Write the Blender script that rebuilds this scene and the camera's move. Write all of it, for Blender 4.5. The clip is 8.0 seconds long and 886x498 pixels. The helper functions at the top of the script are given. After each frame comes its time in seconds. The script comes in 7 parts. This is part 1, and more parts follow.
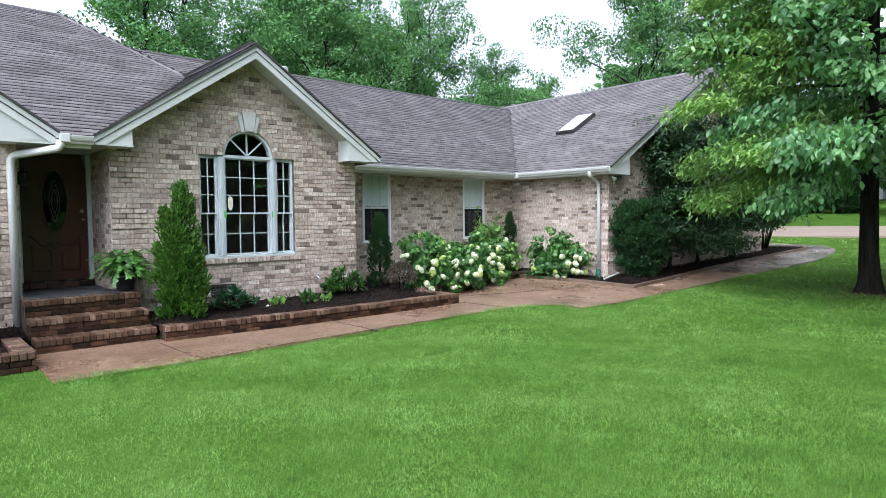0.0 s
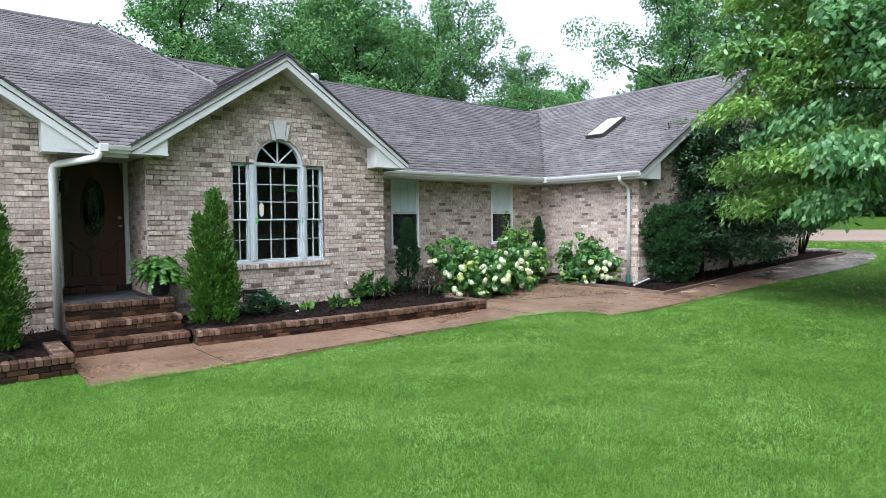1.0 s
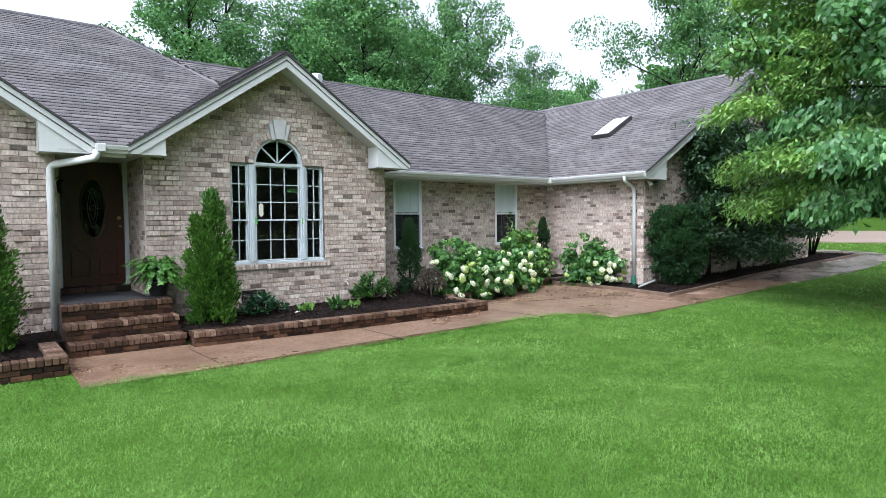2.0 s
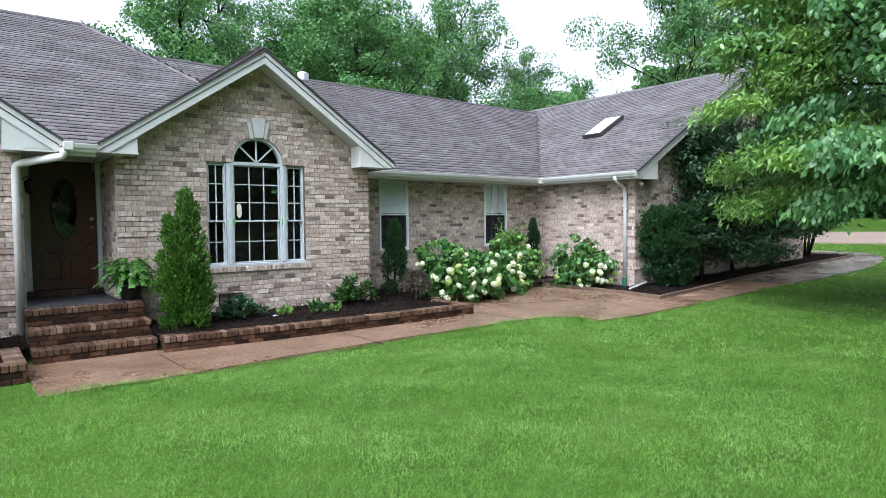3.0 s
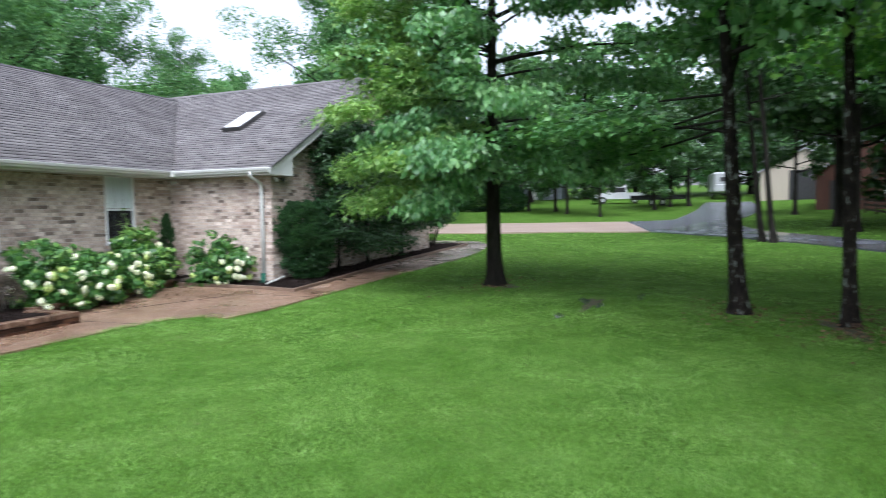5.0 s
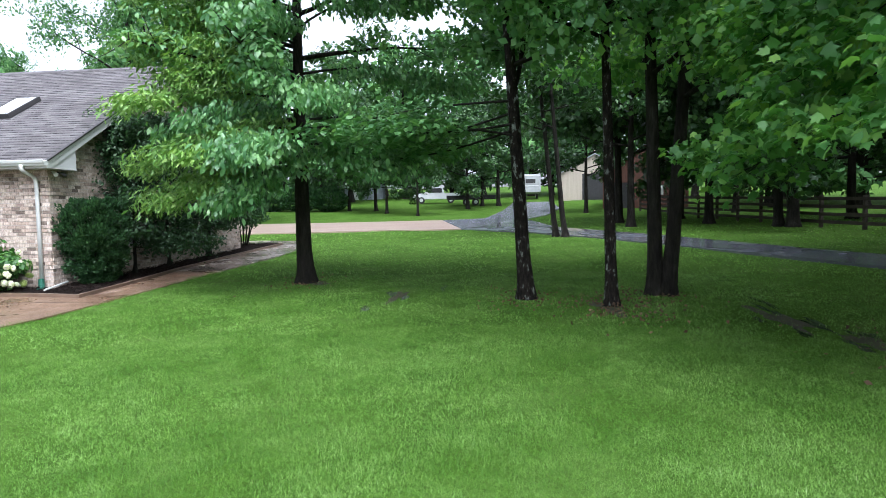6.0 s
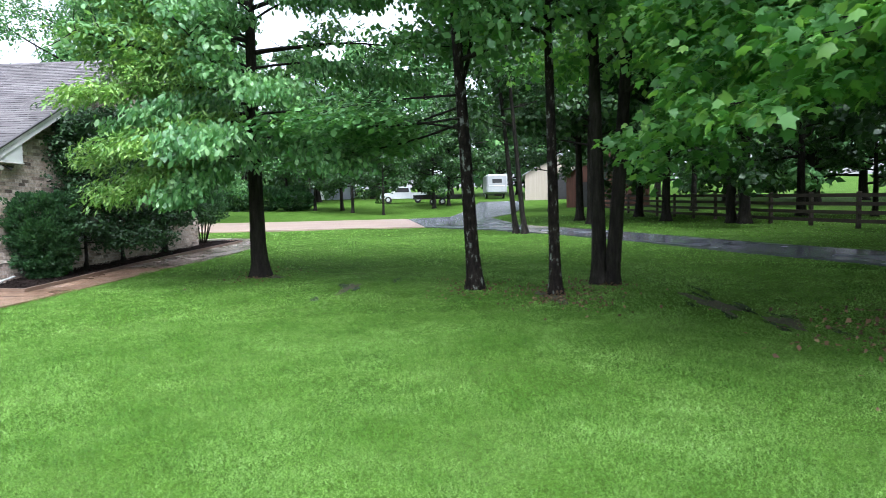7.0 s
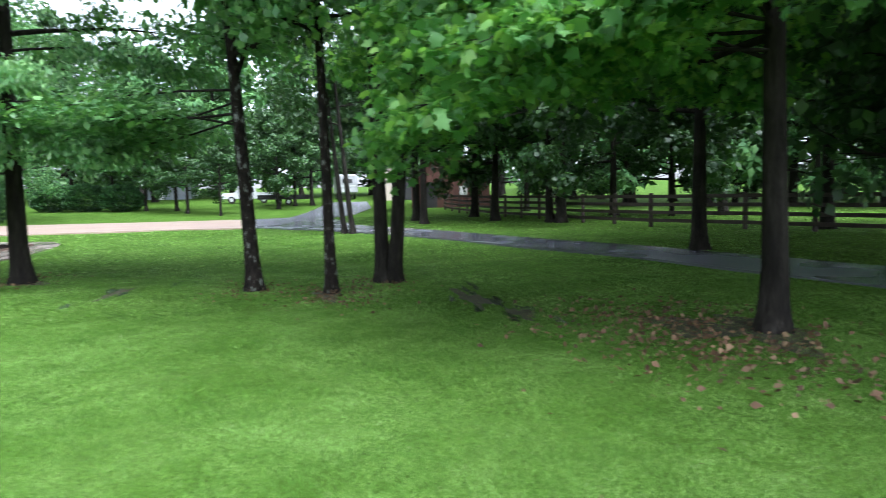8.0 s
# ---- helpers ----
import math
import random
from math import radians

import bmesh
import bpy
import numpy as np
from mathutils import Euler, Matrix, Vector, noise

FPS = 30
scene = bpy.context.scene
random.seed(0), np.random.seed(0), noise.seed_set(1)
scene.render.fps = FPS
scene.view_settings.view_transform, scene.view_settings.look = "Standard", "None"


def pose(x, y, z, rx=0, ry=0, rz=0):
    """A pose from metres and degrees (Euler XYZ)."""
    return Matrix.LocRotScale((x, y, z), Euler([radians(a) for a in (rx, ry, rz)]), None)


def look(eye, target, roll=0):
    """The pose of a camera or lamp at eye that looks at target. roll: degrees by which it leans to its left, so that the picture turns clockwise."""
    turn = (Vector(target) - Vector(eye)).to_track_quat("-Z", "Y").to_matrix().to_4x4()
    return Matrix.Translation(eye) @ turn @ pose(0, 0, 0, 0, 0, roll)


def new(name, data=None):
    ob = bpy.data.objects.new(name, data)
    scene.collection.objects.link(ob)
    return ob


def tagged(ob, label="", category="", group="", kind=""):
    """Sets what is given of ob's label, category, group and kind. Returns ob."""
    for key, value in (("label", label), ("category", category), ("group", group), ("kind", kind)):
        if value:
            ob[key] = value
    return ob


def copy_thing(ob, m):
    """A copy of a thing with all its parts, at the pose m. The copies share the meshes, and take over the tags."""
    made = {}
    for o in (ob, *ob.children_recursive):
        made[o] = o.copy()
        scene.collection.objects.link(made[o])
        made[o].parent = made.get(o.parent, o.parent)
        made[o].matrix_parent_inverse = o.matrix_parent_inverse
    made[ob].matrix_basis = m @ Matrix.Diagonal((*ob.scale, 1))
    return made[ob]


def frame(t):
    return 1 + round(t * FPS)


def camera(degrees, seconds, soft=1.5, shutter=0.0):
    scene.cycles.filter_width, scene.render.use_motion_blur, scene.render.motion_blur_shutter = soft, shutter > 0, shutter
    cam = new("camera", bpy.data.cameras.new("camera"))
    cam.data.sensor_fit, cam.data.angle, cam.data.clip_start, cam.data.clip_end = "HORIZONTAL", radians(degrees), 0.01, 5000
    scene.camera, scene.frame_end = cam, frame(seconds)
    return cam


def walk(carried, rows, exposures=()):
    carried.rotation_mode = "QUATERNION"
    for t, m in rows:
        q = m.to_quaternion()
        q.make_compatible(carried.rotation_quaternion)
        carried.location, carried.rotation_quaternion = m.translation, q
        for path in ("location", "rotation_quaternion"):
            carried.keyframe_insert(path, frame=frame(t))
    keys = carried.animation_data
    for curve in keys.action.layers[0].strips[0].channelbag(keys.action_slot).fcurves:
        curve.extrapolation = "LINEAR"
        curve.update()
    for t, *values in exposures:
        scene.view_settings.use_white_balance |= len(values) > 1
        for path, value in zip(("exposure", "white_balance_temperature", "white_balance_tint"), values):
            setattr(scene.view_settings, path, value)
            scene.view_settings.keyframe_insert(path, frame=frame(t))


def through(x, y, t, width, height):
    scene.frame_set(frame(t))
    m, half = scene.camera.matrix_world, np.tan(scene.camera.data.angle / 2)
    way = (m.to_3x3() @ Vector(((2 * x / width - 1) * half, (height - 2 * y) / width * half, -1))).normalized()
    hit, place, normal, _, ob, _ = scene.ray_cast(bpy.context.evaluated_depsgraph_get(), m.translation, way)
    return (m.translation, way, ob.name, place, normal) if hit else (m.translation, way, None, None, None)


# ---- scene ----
EXPOSURE = [(0.0, 1.49, 5700, 12), (4.5, 1.47, 5700, 12), (6.5, 1.8, 5700, 12), (8.0, 2.15, 5700, 12)]
cam = camera(71.2, 8.0, soft=0.5, shutter=0.25)
PATH = [
    (0, (-1.563, -10.316, 1.692), (-0.23, -8.829, 1.591), -0.6),
    (0.5, (-1.566, -10.335, 1.748), (-0.234, -8.847, 1.652), -0.7),
    (1, (-1.554, -10.36, 1.763), (-0.293, -8.811, 1.67), -0.6),
    (1.5, (-1.506, -10.399, 1.77), (-0.271, -8.829, 1.677), -0.5),
    (3, (-0.99, -10.301, 1.746), (0.253, -8.736, 1.66), -0.6),
    (3.5, (-0.866, -10.337, 1.755), (0.374, -8.771, 1.669), -0.6),
    (4, (-0.697, -10.459, 1.786), (0.591, -8.932, 1.694), -0.5),
    (4.5, (-0.593, -10.79, 1.794), (0.959, -9.534, 1.69), -0.4),
    (5, (-0.549, -11.011, 1.778), (1.302, -10.262, 1.659), -0.8),
    (5.2, (-0.581, -11.084, 1.776), (1.34, -10.541, 1.655), -0.7),
    (6.3, (-0.74, -11.452, 1.653), (1.247, -11.265, 1.526), -1.1),
    (6.5, (-0.793, -11.499, 1.619), (1.195, -11.323, 1.491), -1.1),
    (7, (-0.86, -11.751, 1.532), (1.133, -11.642, 1.407), -1.1),
    (7.5, (-0.902, -12.359, 1.526), (1.093, -12.395, 1.398), -1.1),
    (8, (-0.911, -13.208, 1.475), (1.057, -13.538, 1.344), -1.1),
]
walk(cam, [(t, look(eye, aim, roll)) for t, eye, aim, roll in PATH], EXPOSURE)

# ---- world, sun, exposure ----
world = bpy.data.worlds.new("overcast_sky")
scene.world = world
world.use_nodes = True
wn = world.node_tree
sky = wn.nodes.new("ShaderNodeTexSky")
sky.sky_type, sky.sun_disc = "NISHITA", False
sky.sun_elevation, sky.sun_rotation = radians(57), radians(247)
sky.air_density, sky.dust_density, sky.ozone_density = 1.0, 4.0, 1.0
grey = wn.nodes.new("ShaderNodeHueSaturation")
grey.inputs["Saturation"].default_value = 0.22
wn.links.new(sky.outputs["Color"], grey.inputs["Color"])
wn.links.new(grey.outputs["Color"], wn.nodes["Background"].inputs["Color"])
wn.nodes["Background"].inputs["Strength"].default_value = 0.138
sun_data = bpy.data.lights.new("sun", "SUN")
sun_data.energy, sun_data.angle, sun_data.color = 1.2, radians(55), (1.0, 0.99, 0.97)
sun = new("sun", sun_data)
sun.matrix_world = look((-30, -13, 50), (0, 0, 0))


# ---- mesh helpers ----
class Geo:
    """Gathers vertices and faces for one mesh."""

    def __init__(self):
        self.v, self.f = [], []

    def add(self, verts, faces):
        n = len(self.v)
        self.v.extend([tuple(p) for p in verts])
        self.f.extend([tuple(n + i for i in f) for f in faces])
        return self

    def box(self, x0, x1, y0, y1, z0, z1, m=None, c=0.0):
        """A box, with its edges cut by c."""
        if c <= 0:
            p = [(x, y, z) for z in (z0, z1) for y in (y0, y1) for x in (x0, x1)]
            f = [(0, 2, 3, 1), (4, 5, 7, 6), (0, 1, 5, 4), (2, 6, 7, 3), (0, 4, 6, 2), (1, 3, 7, 5)]
        else:
            p, f = chamfered(x0, x1, y0, y1, z0, z1, c)
        if m is not None:
            p = [m @ Vector(q) for q in p]
        return self.add(p, f)

    def prism(self, poly, off):
        """A polygon of 3D points pushed by off."""
        n = len(poly)
        a = [Vector(p) for p in poly]
        b = [p + Vector(off) for p in a]
        f = [tuple(range(n - 1, -1, -1)), tuple(range(n, 2 * n))]
        f += [(i, (i + 1) % n, n + (i + 1) % n, n + i) for i in range(n)]
        return self.add(a + b, f)

    def tube(self, pts, radii, n=8, cap=True, squash=1.0):
        """A round or flattened tube along points."""
        pts = [Vector(p) for p in pts]
        if not hasattr(radii, "__len__"):
            radii = [radii] * len(pts)
        rings, side = [], None
        for i, p in enumerate(pts):
            d = (pts[min(i + 1, len(pts) - 1)] - pts[max(i - 1, 0)]).normalized()
            if side is None:
                side = d.cross(Vector((0.31, 0.17, 0.94)) if abs(d.z) < 0.9 else Vector((1, 0, 0)))
            side = (side - d * side.dot(d)).normalized()
            up = d.cross(side)
            rings.append([p + (side * math.cos(2 * math.pi * k / n) + up * squash * math.sin(2 * math.pi * k / n)) * radii[i] for k in range(n)])
        f = []
        for i in range(len(pts) - 1):
            for k in range(n):
                f.append((i * n + k, i * n + (k + 1) % n, (i + 1) * n + (k + 1) % n, (i + 1) * n + k))
        if cap:
            f.append(tuple(range(n - 1, -1, -1)))
            f.append(tuple((len(pts) - 1) * n + k for k in range(n)))
        return self.add([q for r in rings for q in r], f)

    def lathe(self, profile, n=16, at=(0, 0, 0)):
        """A profile of (radius, height) turned round the upright axis."""
        p = [(at[0] + r * math.cos(2 * math.pi * k / n), at[1] + r * math.sin(2 * math.pi * k / n), at[2] + z) for r, z in profile for k in range(n)]
        f = [(i * n + k, i * n + (k + 1) % n, (i + 1) * n + (k + 1) % n, (i + 1) * n + k) for i in range(len(profile) - 1) for k in range(n)]
        f.append(tuple(range(n - 1, -1, -1)))
        f.append(tuple((len(profile) - 1) * n + k for k in range(n)))
        return self.add(p, f)

    def mesh(self, name, smooth=False):
        me = bpy.data.meshes.new(name)
        me.from_pydata(self.v, [], self.f)
        if smooth:
            me.shade_smooth()
        me.update()
        return me


def chamfered(x0, x1, y0, y1, z0, z1, c):
    lo, hi = (x0, y0, z0), (x1, y1, z1)
    c = min(c, 0.45 * min(hi[i] - lo[i] for i in range(3)))
    p, index = [], {}
    for sx in (0, 1):
        for sy in (0, 1):
            for sz in (0, 1):
                s = (sx, sy, sz)
                for axis in range(3):
                    q = [(hi[i] - c if s[i] else lo[i] + c) for i in range(3)]
                    q[axis] = hi[axis] if s[axis] else lo[axis]
                    index[s, axis] = len(p)
                    p.append(tuple(q))
    f = []
    for axis in range(3):
        a, b = (axis + 1) % 3, (axis + 2) % 3
        for s in (0, 1):
            ring = []
            for sa, sb in ((0, 0), (1, 0), (1, 1), (0, 1)):
                k = [0, 0, 0]
                k[axis], k[a], k[b] = s, sa, sb
                ring.append(index[tuple(k), axis])
            f.append(tuple(ring if s else ring[::-1]))
        for sa in (0, 1):
            for sb in (0, 1):
                e = []
                for s in (0, 1):
                    k = [0, 0, 0]
                    k[axis], k[a], k[b] = s, sa, sb
                    e.append((index[tuple(k), a], index[tuple(k), b]))
                q = (e[0][0], e[0][1], e[1][1], e[1][0])
                f.append(q if sa == sb else q[::-1])
    for s in index:
        if s[1] == 0:
            k = s[0]
            t = (index[k, 0], index[k, 1], index[k, 2])
            f.append(t if sum(k) % 2 else t[::-1])
    return p, f


def np_mesh(name, verts, quads, smooth=False):
    """A mesh from number arrays; quads may have three or four corners."""
    me = bpy.data.meshes.new(name)
    k = quads.shape[1]
    me.vertices.add(len(verts))
    me.vertices.foreach_set("co", np.ascontiguousarray(verts, dtype=np.float32).ravel())
    me.loops.add(quads.size)
    me.loops.foreach_set("vertex_index", np.ascontiguousarray(quads, dtype=np.int32).ravel())
    me.polygons.add(len(quads))
    me.polygons.foreach_set("loop_start", np.arange(0, quads.size, k, dtype=np.int32))
    me.polygons.foreach_set("loop_total", np.full(len(quads), k, dtype=np.int32))
    if smooth:
        me.polygons.foreach_set("use_smooth", np.ones(len(quads), dtype=bool))
    me.update(calc_edges=True)
    return me


def part(name, geo, material, parent=None, label="", smooth=False, m=None):
    """Links a mesh, or gathered geometry, as one object under a thing."""
    me = geo.mesh(name, smooth) if isinstance(geo, Geo) else geo
    if material is not None and not me.materials:
        me.materials.append(material)
    ob = new(name, me)
    if parent is not None:
        ob.parent = parent
    if m is not None:
        ob.matrix_basis = m
    if label:
        ob["label"] = label
    return ob


def thing(name, at=(0, 0, 0), label="", category="", group="", kind="", m=None):
    ob = new(name)
    ob.empty_display_size = 0.2
    ob.matrix_basis = m if m is not None else Matrix.Translation(at)
    return tagged(ob, label, category, group, kind)


# ---- materials ----
def material(name, rough=0.7, metal=0.0, spec=0.5):
    mat = bpy.data.materials.new(name)
    mat.use_nodes = True
    nt = mat.node_tree
    b = nt.nodes["Principled BSDF"]
    b.inputs["Roughness"].default_value = rough
    b.inputs["Metallic"].default_value = metal
    b.inputs["Specular IOR Level"].default_value = spec
    return mat, nt, b


def ramp(nt, src, stops):
    r = nt.nodes.new("ShaderNodeValToRGB")
    e = r.color_ramp.elements
    while len(e) < len(stops):
        e.new(0.5)
    for el, (p, c) in zip(e, stops):
        el.position, el.color = p, (*c, 1)
    nt.links.new(src, r.inputs["Fac"])
    return r.outputs["Color"]


def noise_of(nt, scale, detail=4.0, rough=0.6, coords="Object", stretch=None):
    tc = nt.nodes.new("ShaderNodeNewGeometry" if coords == "Position" else "ShaderNodeTexCoord")
    n = nt.nodes.new("ShaderNodeTexNoise")
    n.inputs["Scale"].default_value, n.inputs["Detail"].default_value, n.inputs["Roughness"].default_value = scale, detail, rough
    src = tc.outputs[coords]
    if stretch:
        mp = nt.nodes.new("ShaderNodeMapping")
        mp.inputs["Scale"].default_value = stretch
        nt.links.new(src, mp.inputs["Vector"])
        src = mp.outputs["Vector"]
    nt.links.new(src, n.inputs["Vector"])
    return n.outputs["Fac"]


def mix(nt, kind, fac, a, b):
    n = nt.nodes.new("ShaderNodeMix")
    n.data_type, n.blend_type = "RGBA", kind
    for sock, val in ((n.inputs[0], fac), (n.inputs[6], a), (n.inputs[7], b)):
        if isinstance(val, (int, float)):
            sock.default_value = val
        elif isinstance(val, tuple):
            sock.default_value = (*val, 1)
        else:
            nt.links.new(val, sock)
    return n.outputs[2]


def bump(nt, b, height, strength=0.3, distance=0.01):
    n = nt.nodes.new("ShaderNodeBump")
    n.inputs["Strength"].default_value, n.inputs["Distance"].default_value = strength, distance
    nt.links.new(height, n.inputs["Height"])
    nt.links.new(n.outputs["Normal"], b.inputs["Normal"])


def random_of(nt, island=False):
    if island:
        return nt.nodes.new("ShaderNodeNewGeometry").outputs["Random Per Island"]
    return nt.nodes.new("ShaderNodeObjectInfo").outputs["Random"]


def surface(name, stops, scale=8.0, fine=60.0, rough=0.8, bumpy=0.3, depth=0.01, spec=0.4, fine_amount=0.35, metal=0.0, coords="Object", stretch=None):
    """A worn surface: large patches by colour stops, fine grain over them."""
    mat, nt, b = material(name, rough, metal, spec)
    big = noise_of(nt, scale, 5, 0.6, coords, stretch)
    small = noise_of(nt, fine, 3, 0.7, coords, stretch)
    col = ramp(nt, big, stops)
    grain = ramp(nt, small, [(0.3, (0.45, 0.45, 0.45)), (0.7, (1.3, 1.3, 1.3))])
    nt.links.new(mix(nt, "MULTIPLY", fine_amount, col, grain), b.inputs["Base Color"])
    bump(nt, b, small, bumpy, depth)
    return mat


def pieces(name, stops, island, rough=0.85, fine=90.0, streak=None, bumpy=0.35, depth=0.004, blotch=12.0, mottle=0.6, grime=0.0):
    """A material whose colour differs from piece to piece."""
    mat, nt, b = material(name, rough, 0.0, 0.3)
    col = ramp(nt, random_of(nt, island), stops)
    small = noise_of(nt, fine, 3, 0.7, "Position")
    big = noise_of(nt, blotch, 3, 0.6, "Position", streak)
    col = mix(nt, "MULTIPLY", mottle, col, ramp(nt, big, [(0.3, (0.55, 0.53, 0.5)), (0.7, (1.3, 1.3, 1.3))]))
    col = mix(nt, "MULTIPLY", 0.45, col, ramp(nt, small, [(0.3, (0.55, 0.55, 0.55)), (0.7, (1.25, 1.25, 1.25))]))
    if grime:
        film = ramp(nt, noise_of(nt, 4.5, 5, 0.65, "Position"), [(0.42, (1, 1, 1)), (0.62, (0.42, 0.45, 0.33))])
        col = mix(nt, "MULTIPLY", grime, col, film)
    nt.links.new(col, b.inputs["Base Color"])
    bump(nt, b, small, bumpy, depth)
    return mat


BRICK = [(0.0, (0.14, 0.11, 0.09)), (0.06, (0.235, 0.186, 0.156)), (0.16, (0.415, 0.342, 0.288)), (0.42, (0.565, 0.476, 0.408)), (0.6, (0.47, 0.388, 0.334)), (0.76, (0.35, 0.272, 0.23)), (0.88, (0.45, 0.352, 0.29)), (1.0, (0.70, 0.617, 0.545))]
brick_mat = pieces("house_brick", BRICK, False, streak=(1, 1, 0.5), blotch=26, fine=110, mottle=0.95)
brick_field_mat = pieces("house_brick_field", BRICK, True, streak=(1, 1, 0.5), blotch=26, fine=110, mottle=0.95)
RED = [(0.0, (0.014, 0.007, 0.005)), (0.3, (0.035, 0.016, 0.011)), (0.6, (0.066, 0.030, 0.018)), (0.85, (0.109, 0.051, 0.029)), (1.0, (0.164, 0.085, 0.049))]
paver_mat = pieces("step_brick", RED, False, rough=0.42, mottle=0.95, grime=0.85)
CAP = [(0.0, (0.062, 0.032, 0.022)), (0.4, (0.116, 0.064, 0.042)), (0.8, (0.172, 0.106, 0.073)), (1.0, (0.228, 0.150, 0.108))]
cap_mat = pieces("cap_brick", CAP, False, rough=0.4, mottle=0.9, grime=0.6)
mortar_mat = surface("mortar", [(0.3, (0.36, 0.325, 0.295)), (0.7, (0.47, 0.43, 0.395))], 5, 90)
dark_mortar_mat = surface("dark_mortar", [(0.3, (0.03, 0.02, 0.015)), (0.7, (0.075, 0.052, 0.04))], 5, 90)
SHINGLE = [(0.0, (0.104, 0.097, 0.100)), (0.35, (0.132, 0.122, 0.126)), (0.75, (0.148, 0.137, 0.139)), (1.0, (0.175, 0.161, 0.163))]
shingle_mat = pieces("asphalt_shingle", SHINGLE, True, rough=0.62, fine=160, blotch=1.1, bumpy=0.5)
roof_mat = surface("roof_felt", [(0.3, (0.09, 0.08, 0.08)), (0.7, (0.13, 0.12, 0.12))], 3, 120)
trim_mat = surface("white_trim", [(0.3, (0.52, 0.53, 0.51)), (0.75, (0.60, 0.61, 0.59))], 1.5, 40, rough=0.45, bumpy=0.05, fine_amount=0.08)
soffit_mat = surface("soffit", [(0.3, (0.44, 0.44, 0.43)), (0.7, (0.52, 0.52, 0.5))], 2, 40, rough=0.5, bumpy=0.05, fine_amount=0.1)
edge_mat = surface("drip_edge", [(0.3, (0.03, 0.03, 0.03)), (0.7, (0.06, 0.055, 0.055))], 4, 60, rough=0.6)
inside_mat = surface("interior_paint", [(0.3, (0.3, 0.28, 0.25)), (0.7, (0.36, 0.33, 0.3))], 2, 30)
lawn_mat = surface("lawn_soil", [(0.25, (0.038, 0.084, 0.010)), (0.5, (0.058, 0.120, 0.015)), (0.68, (0.076, 0.138, 0.025)), (0.8, (0.15, 0.13, 0.07))], 0.9, 30, rough=0.95, spec=0.05, bumpy=0.8, depth=0.03, fine_amount=0.7)
drive_mat = surface("drive_concrete", [(0.3, (0.235, 0.172, 0.135)), (0.7, (0.305, 0.232, 0.185))], 0.4, 60, rough=0.5, fine_amount=0.3)
road_mat = surface("damp_asphalt", [(0.3, (0.095, 0.10, 0.113)), (0.7, (0.155, 0.16, 0.177))], 0.5, 60, rough=0.27, bumpy=0.2, depth=0.008, spec=0.55)
lane_tar_mat = surface("wet_asphalt", [(0.3, (0.075, 0.08, 0.092)), (0.7, (0.13, 0.136, 0.152))], 0.5, 60, rough=0.2, bumpy=0.12, depth=0.006, spec=0.6)
film = lane_tar_mat.node_tree.nodes.new("ShaderNodeMapRange")
film.inputs[1].default_value, film.inputs[2].default_value, film.inputs[3].default_value, film.inputs[4].default_value = 0.42, 0.6, 0.14, 0.32
lane_tar_mat.node_tree.links.new(noise_of(lane_tar_mat.node_tree, 0.3, 2), film.inputs[0])
lane_tar_mat.node_tree.links.new(film.outputs[0], lane_tar_mat.node_tree.nodes["Principled BSDF"].inputs["Roughness"])
mulch_mat = surface("dark_mulch", [(0.25, (0.008, 0.006, 0.005)), (0.6, (0.024, 0.015, 0.012)), (0.8, (0.044, 0.028, 0.020))], 14, 70, rough=0.85, bumpy=1.0, depth=0.04, fine_amount=0.8, spec=0.12)
bark_mat = surface("bark", [(0.3, (0.011, 0.010, 0.009)), (0.55, (0.025, 0.0225, 0.0185)), (0.75, (0.048, 0.045, 0.039))], 6, 26, rough=0.9, bumpy=1.0, depth=0.04, stretch=(1, 1, 0.22), fine_amount=0.8, spec=0.08)


def leaf_material(name, stops, rough=0.4, through=0.24, spec=0.35, patches=((0.7, (0.68, 0.75, 0.72), (1.28, 1.2, 1.1)),)):
    """Leaves that differ one from another and in drifts; patches: scale, low and high tint."""
    mat, nt, b = material(name, rough, 0.0, spec)
    col = ramp(nt, random_of(nt, True), stops)
    for scale, low, high in patches:
        col = mix(nt, "MULTIPLY", 0.8, col, ramp(nt, noise_of(nt, scale, 3), [(0.36, low), (0.64, high)]))
    nt.links.new(col, b.inputs["Base Color"])
    tr = nt.nodes.new("ShaderNodeBsdfTranslucent")
    nt.links.new(mix(nt, "MULTIPLY", 1.0, col, (1.5, 1.7, 0.7)), tr.inputs["Color"])
    ms = nt.nodes.new("ShaderNodeMixShader")
    ms.inputs[0].default_value = through
    nt.links.new(b.outputs[0], ms.inputs[1])
    nt.links.new(tr.outputs[0], ms.inputs[2])
    nt.links.new(ms.outputs[0], nt.nodes["Material Output"].inputs["Surface"])
    return mat


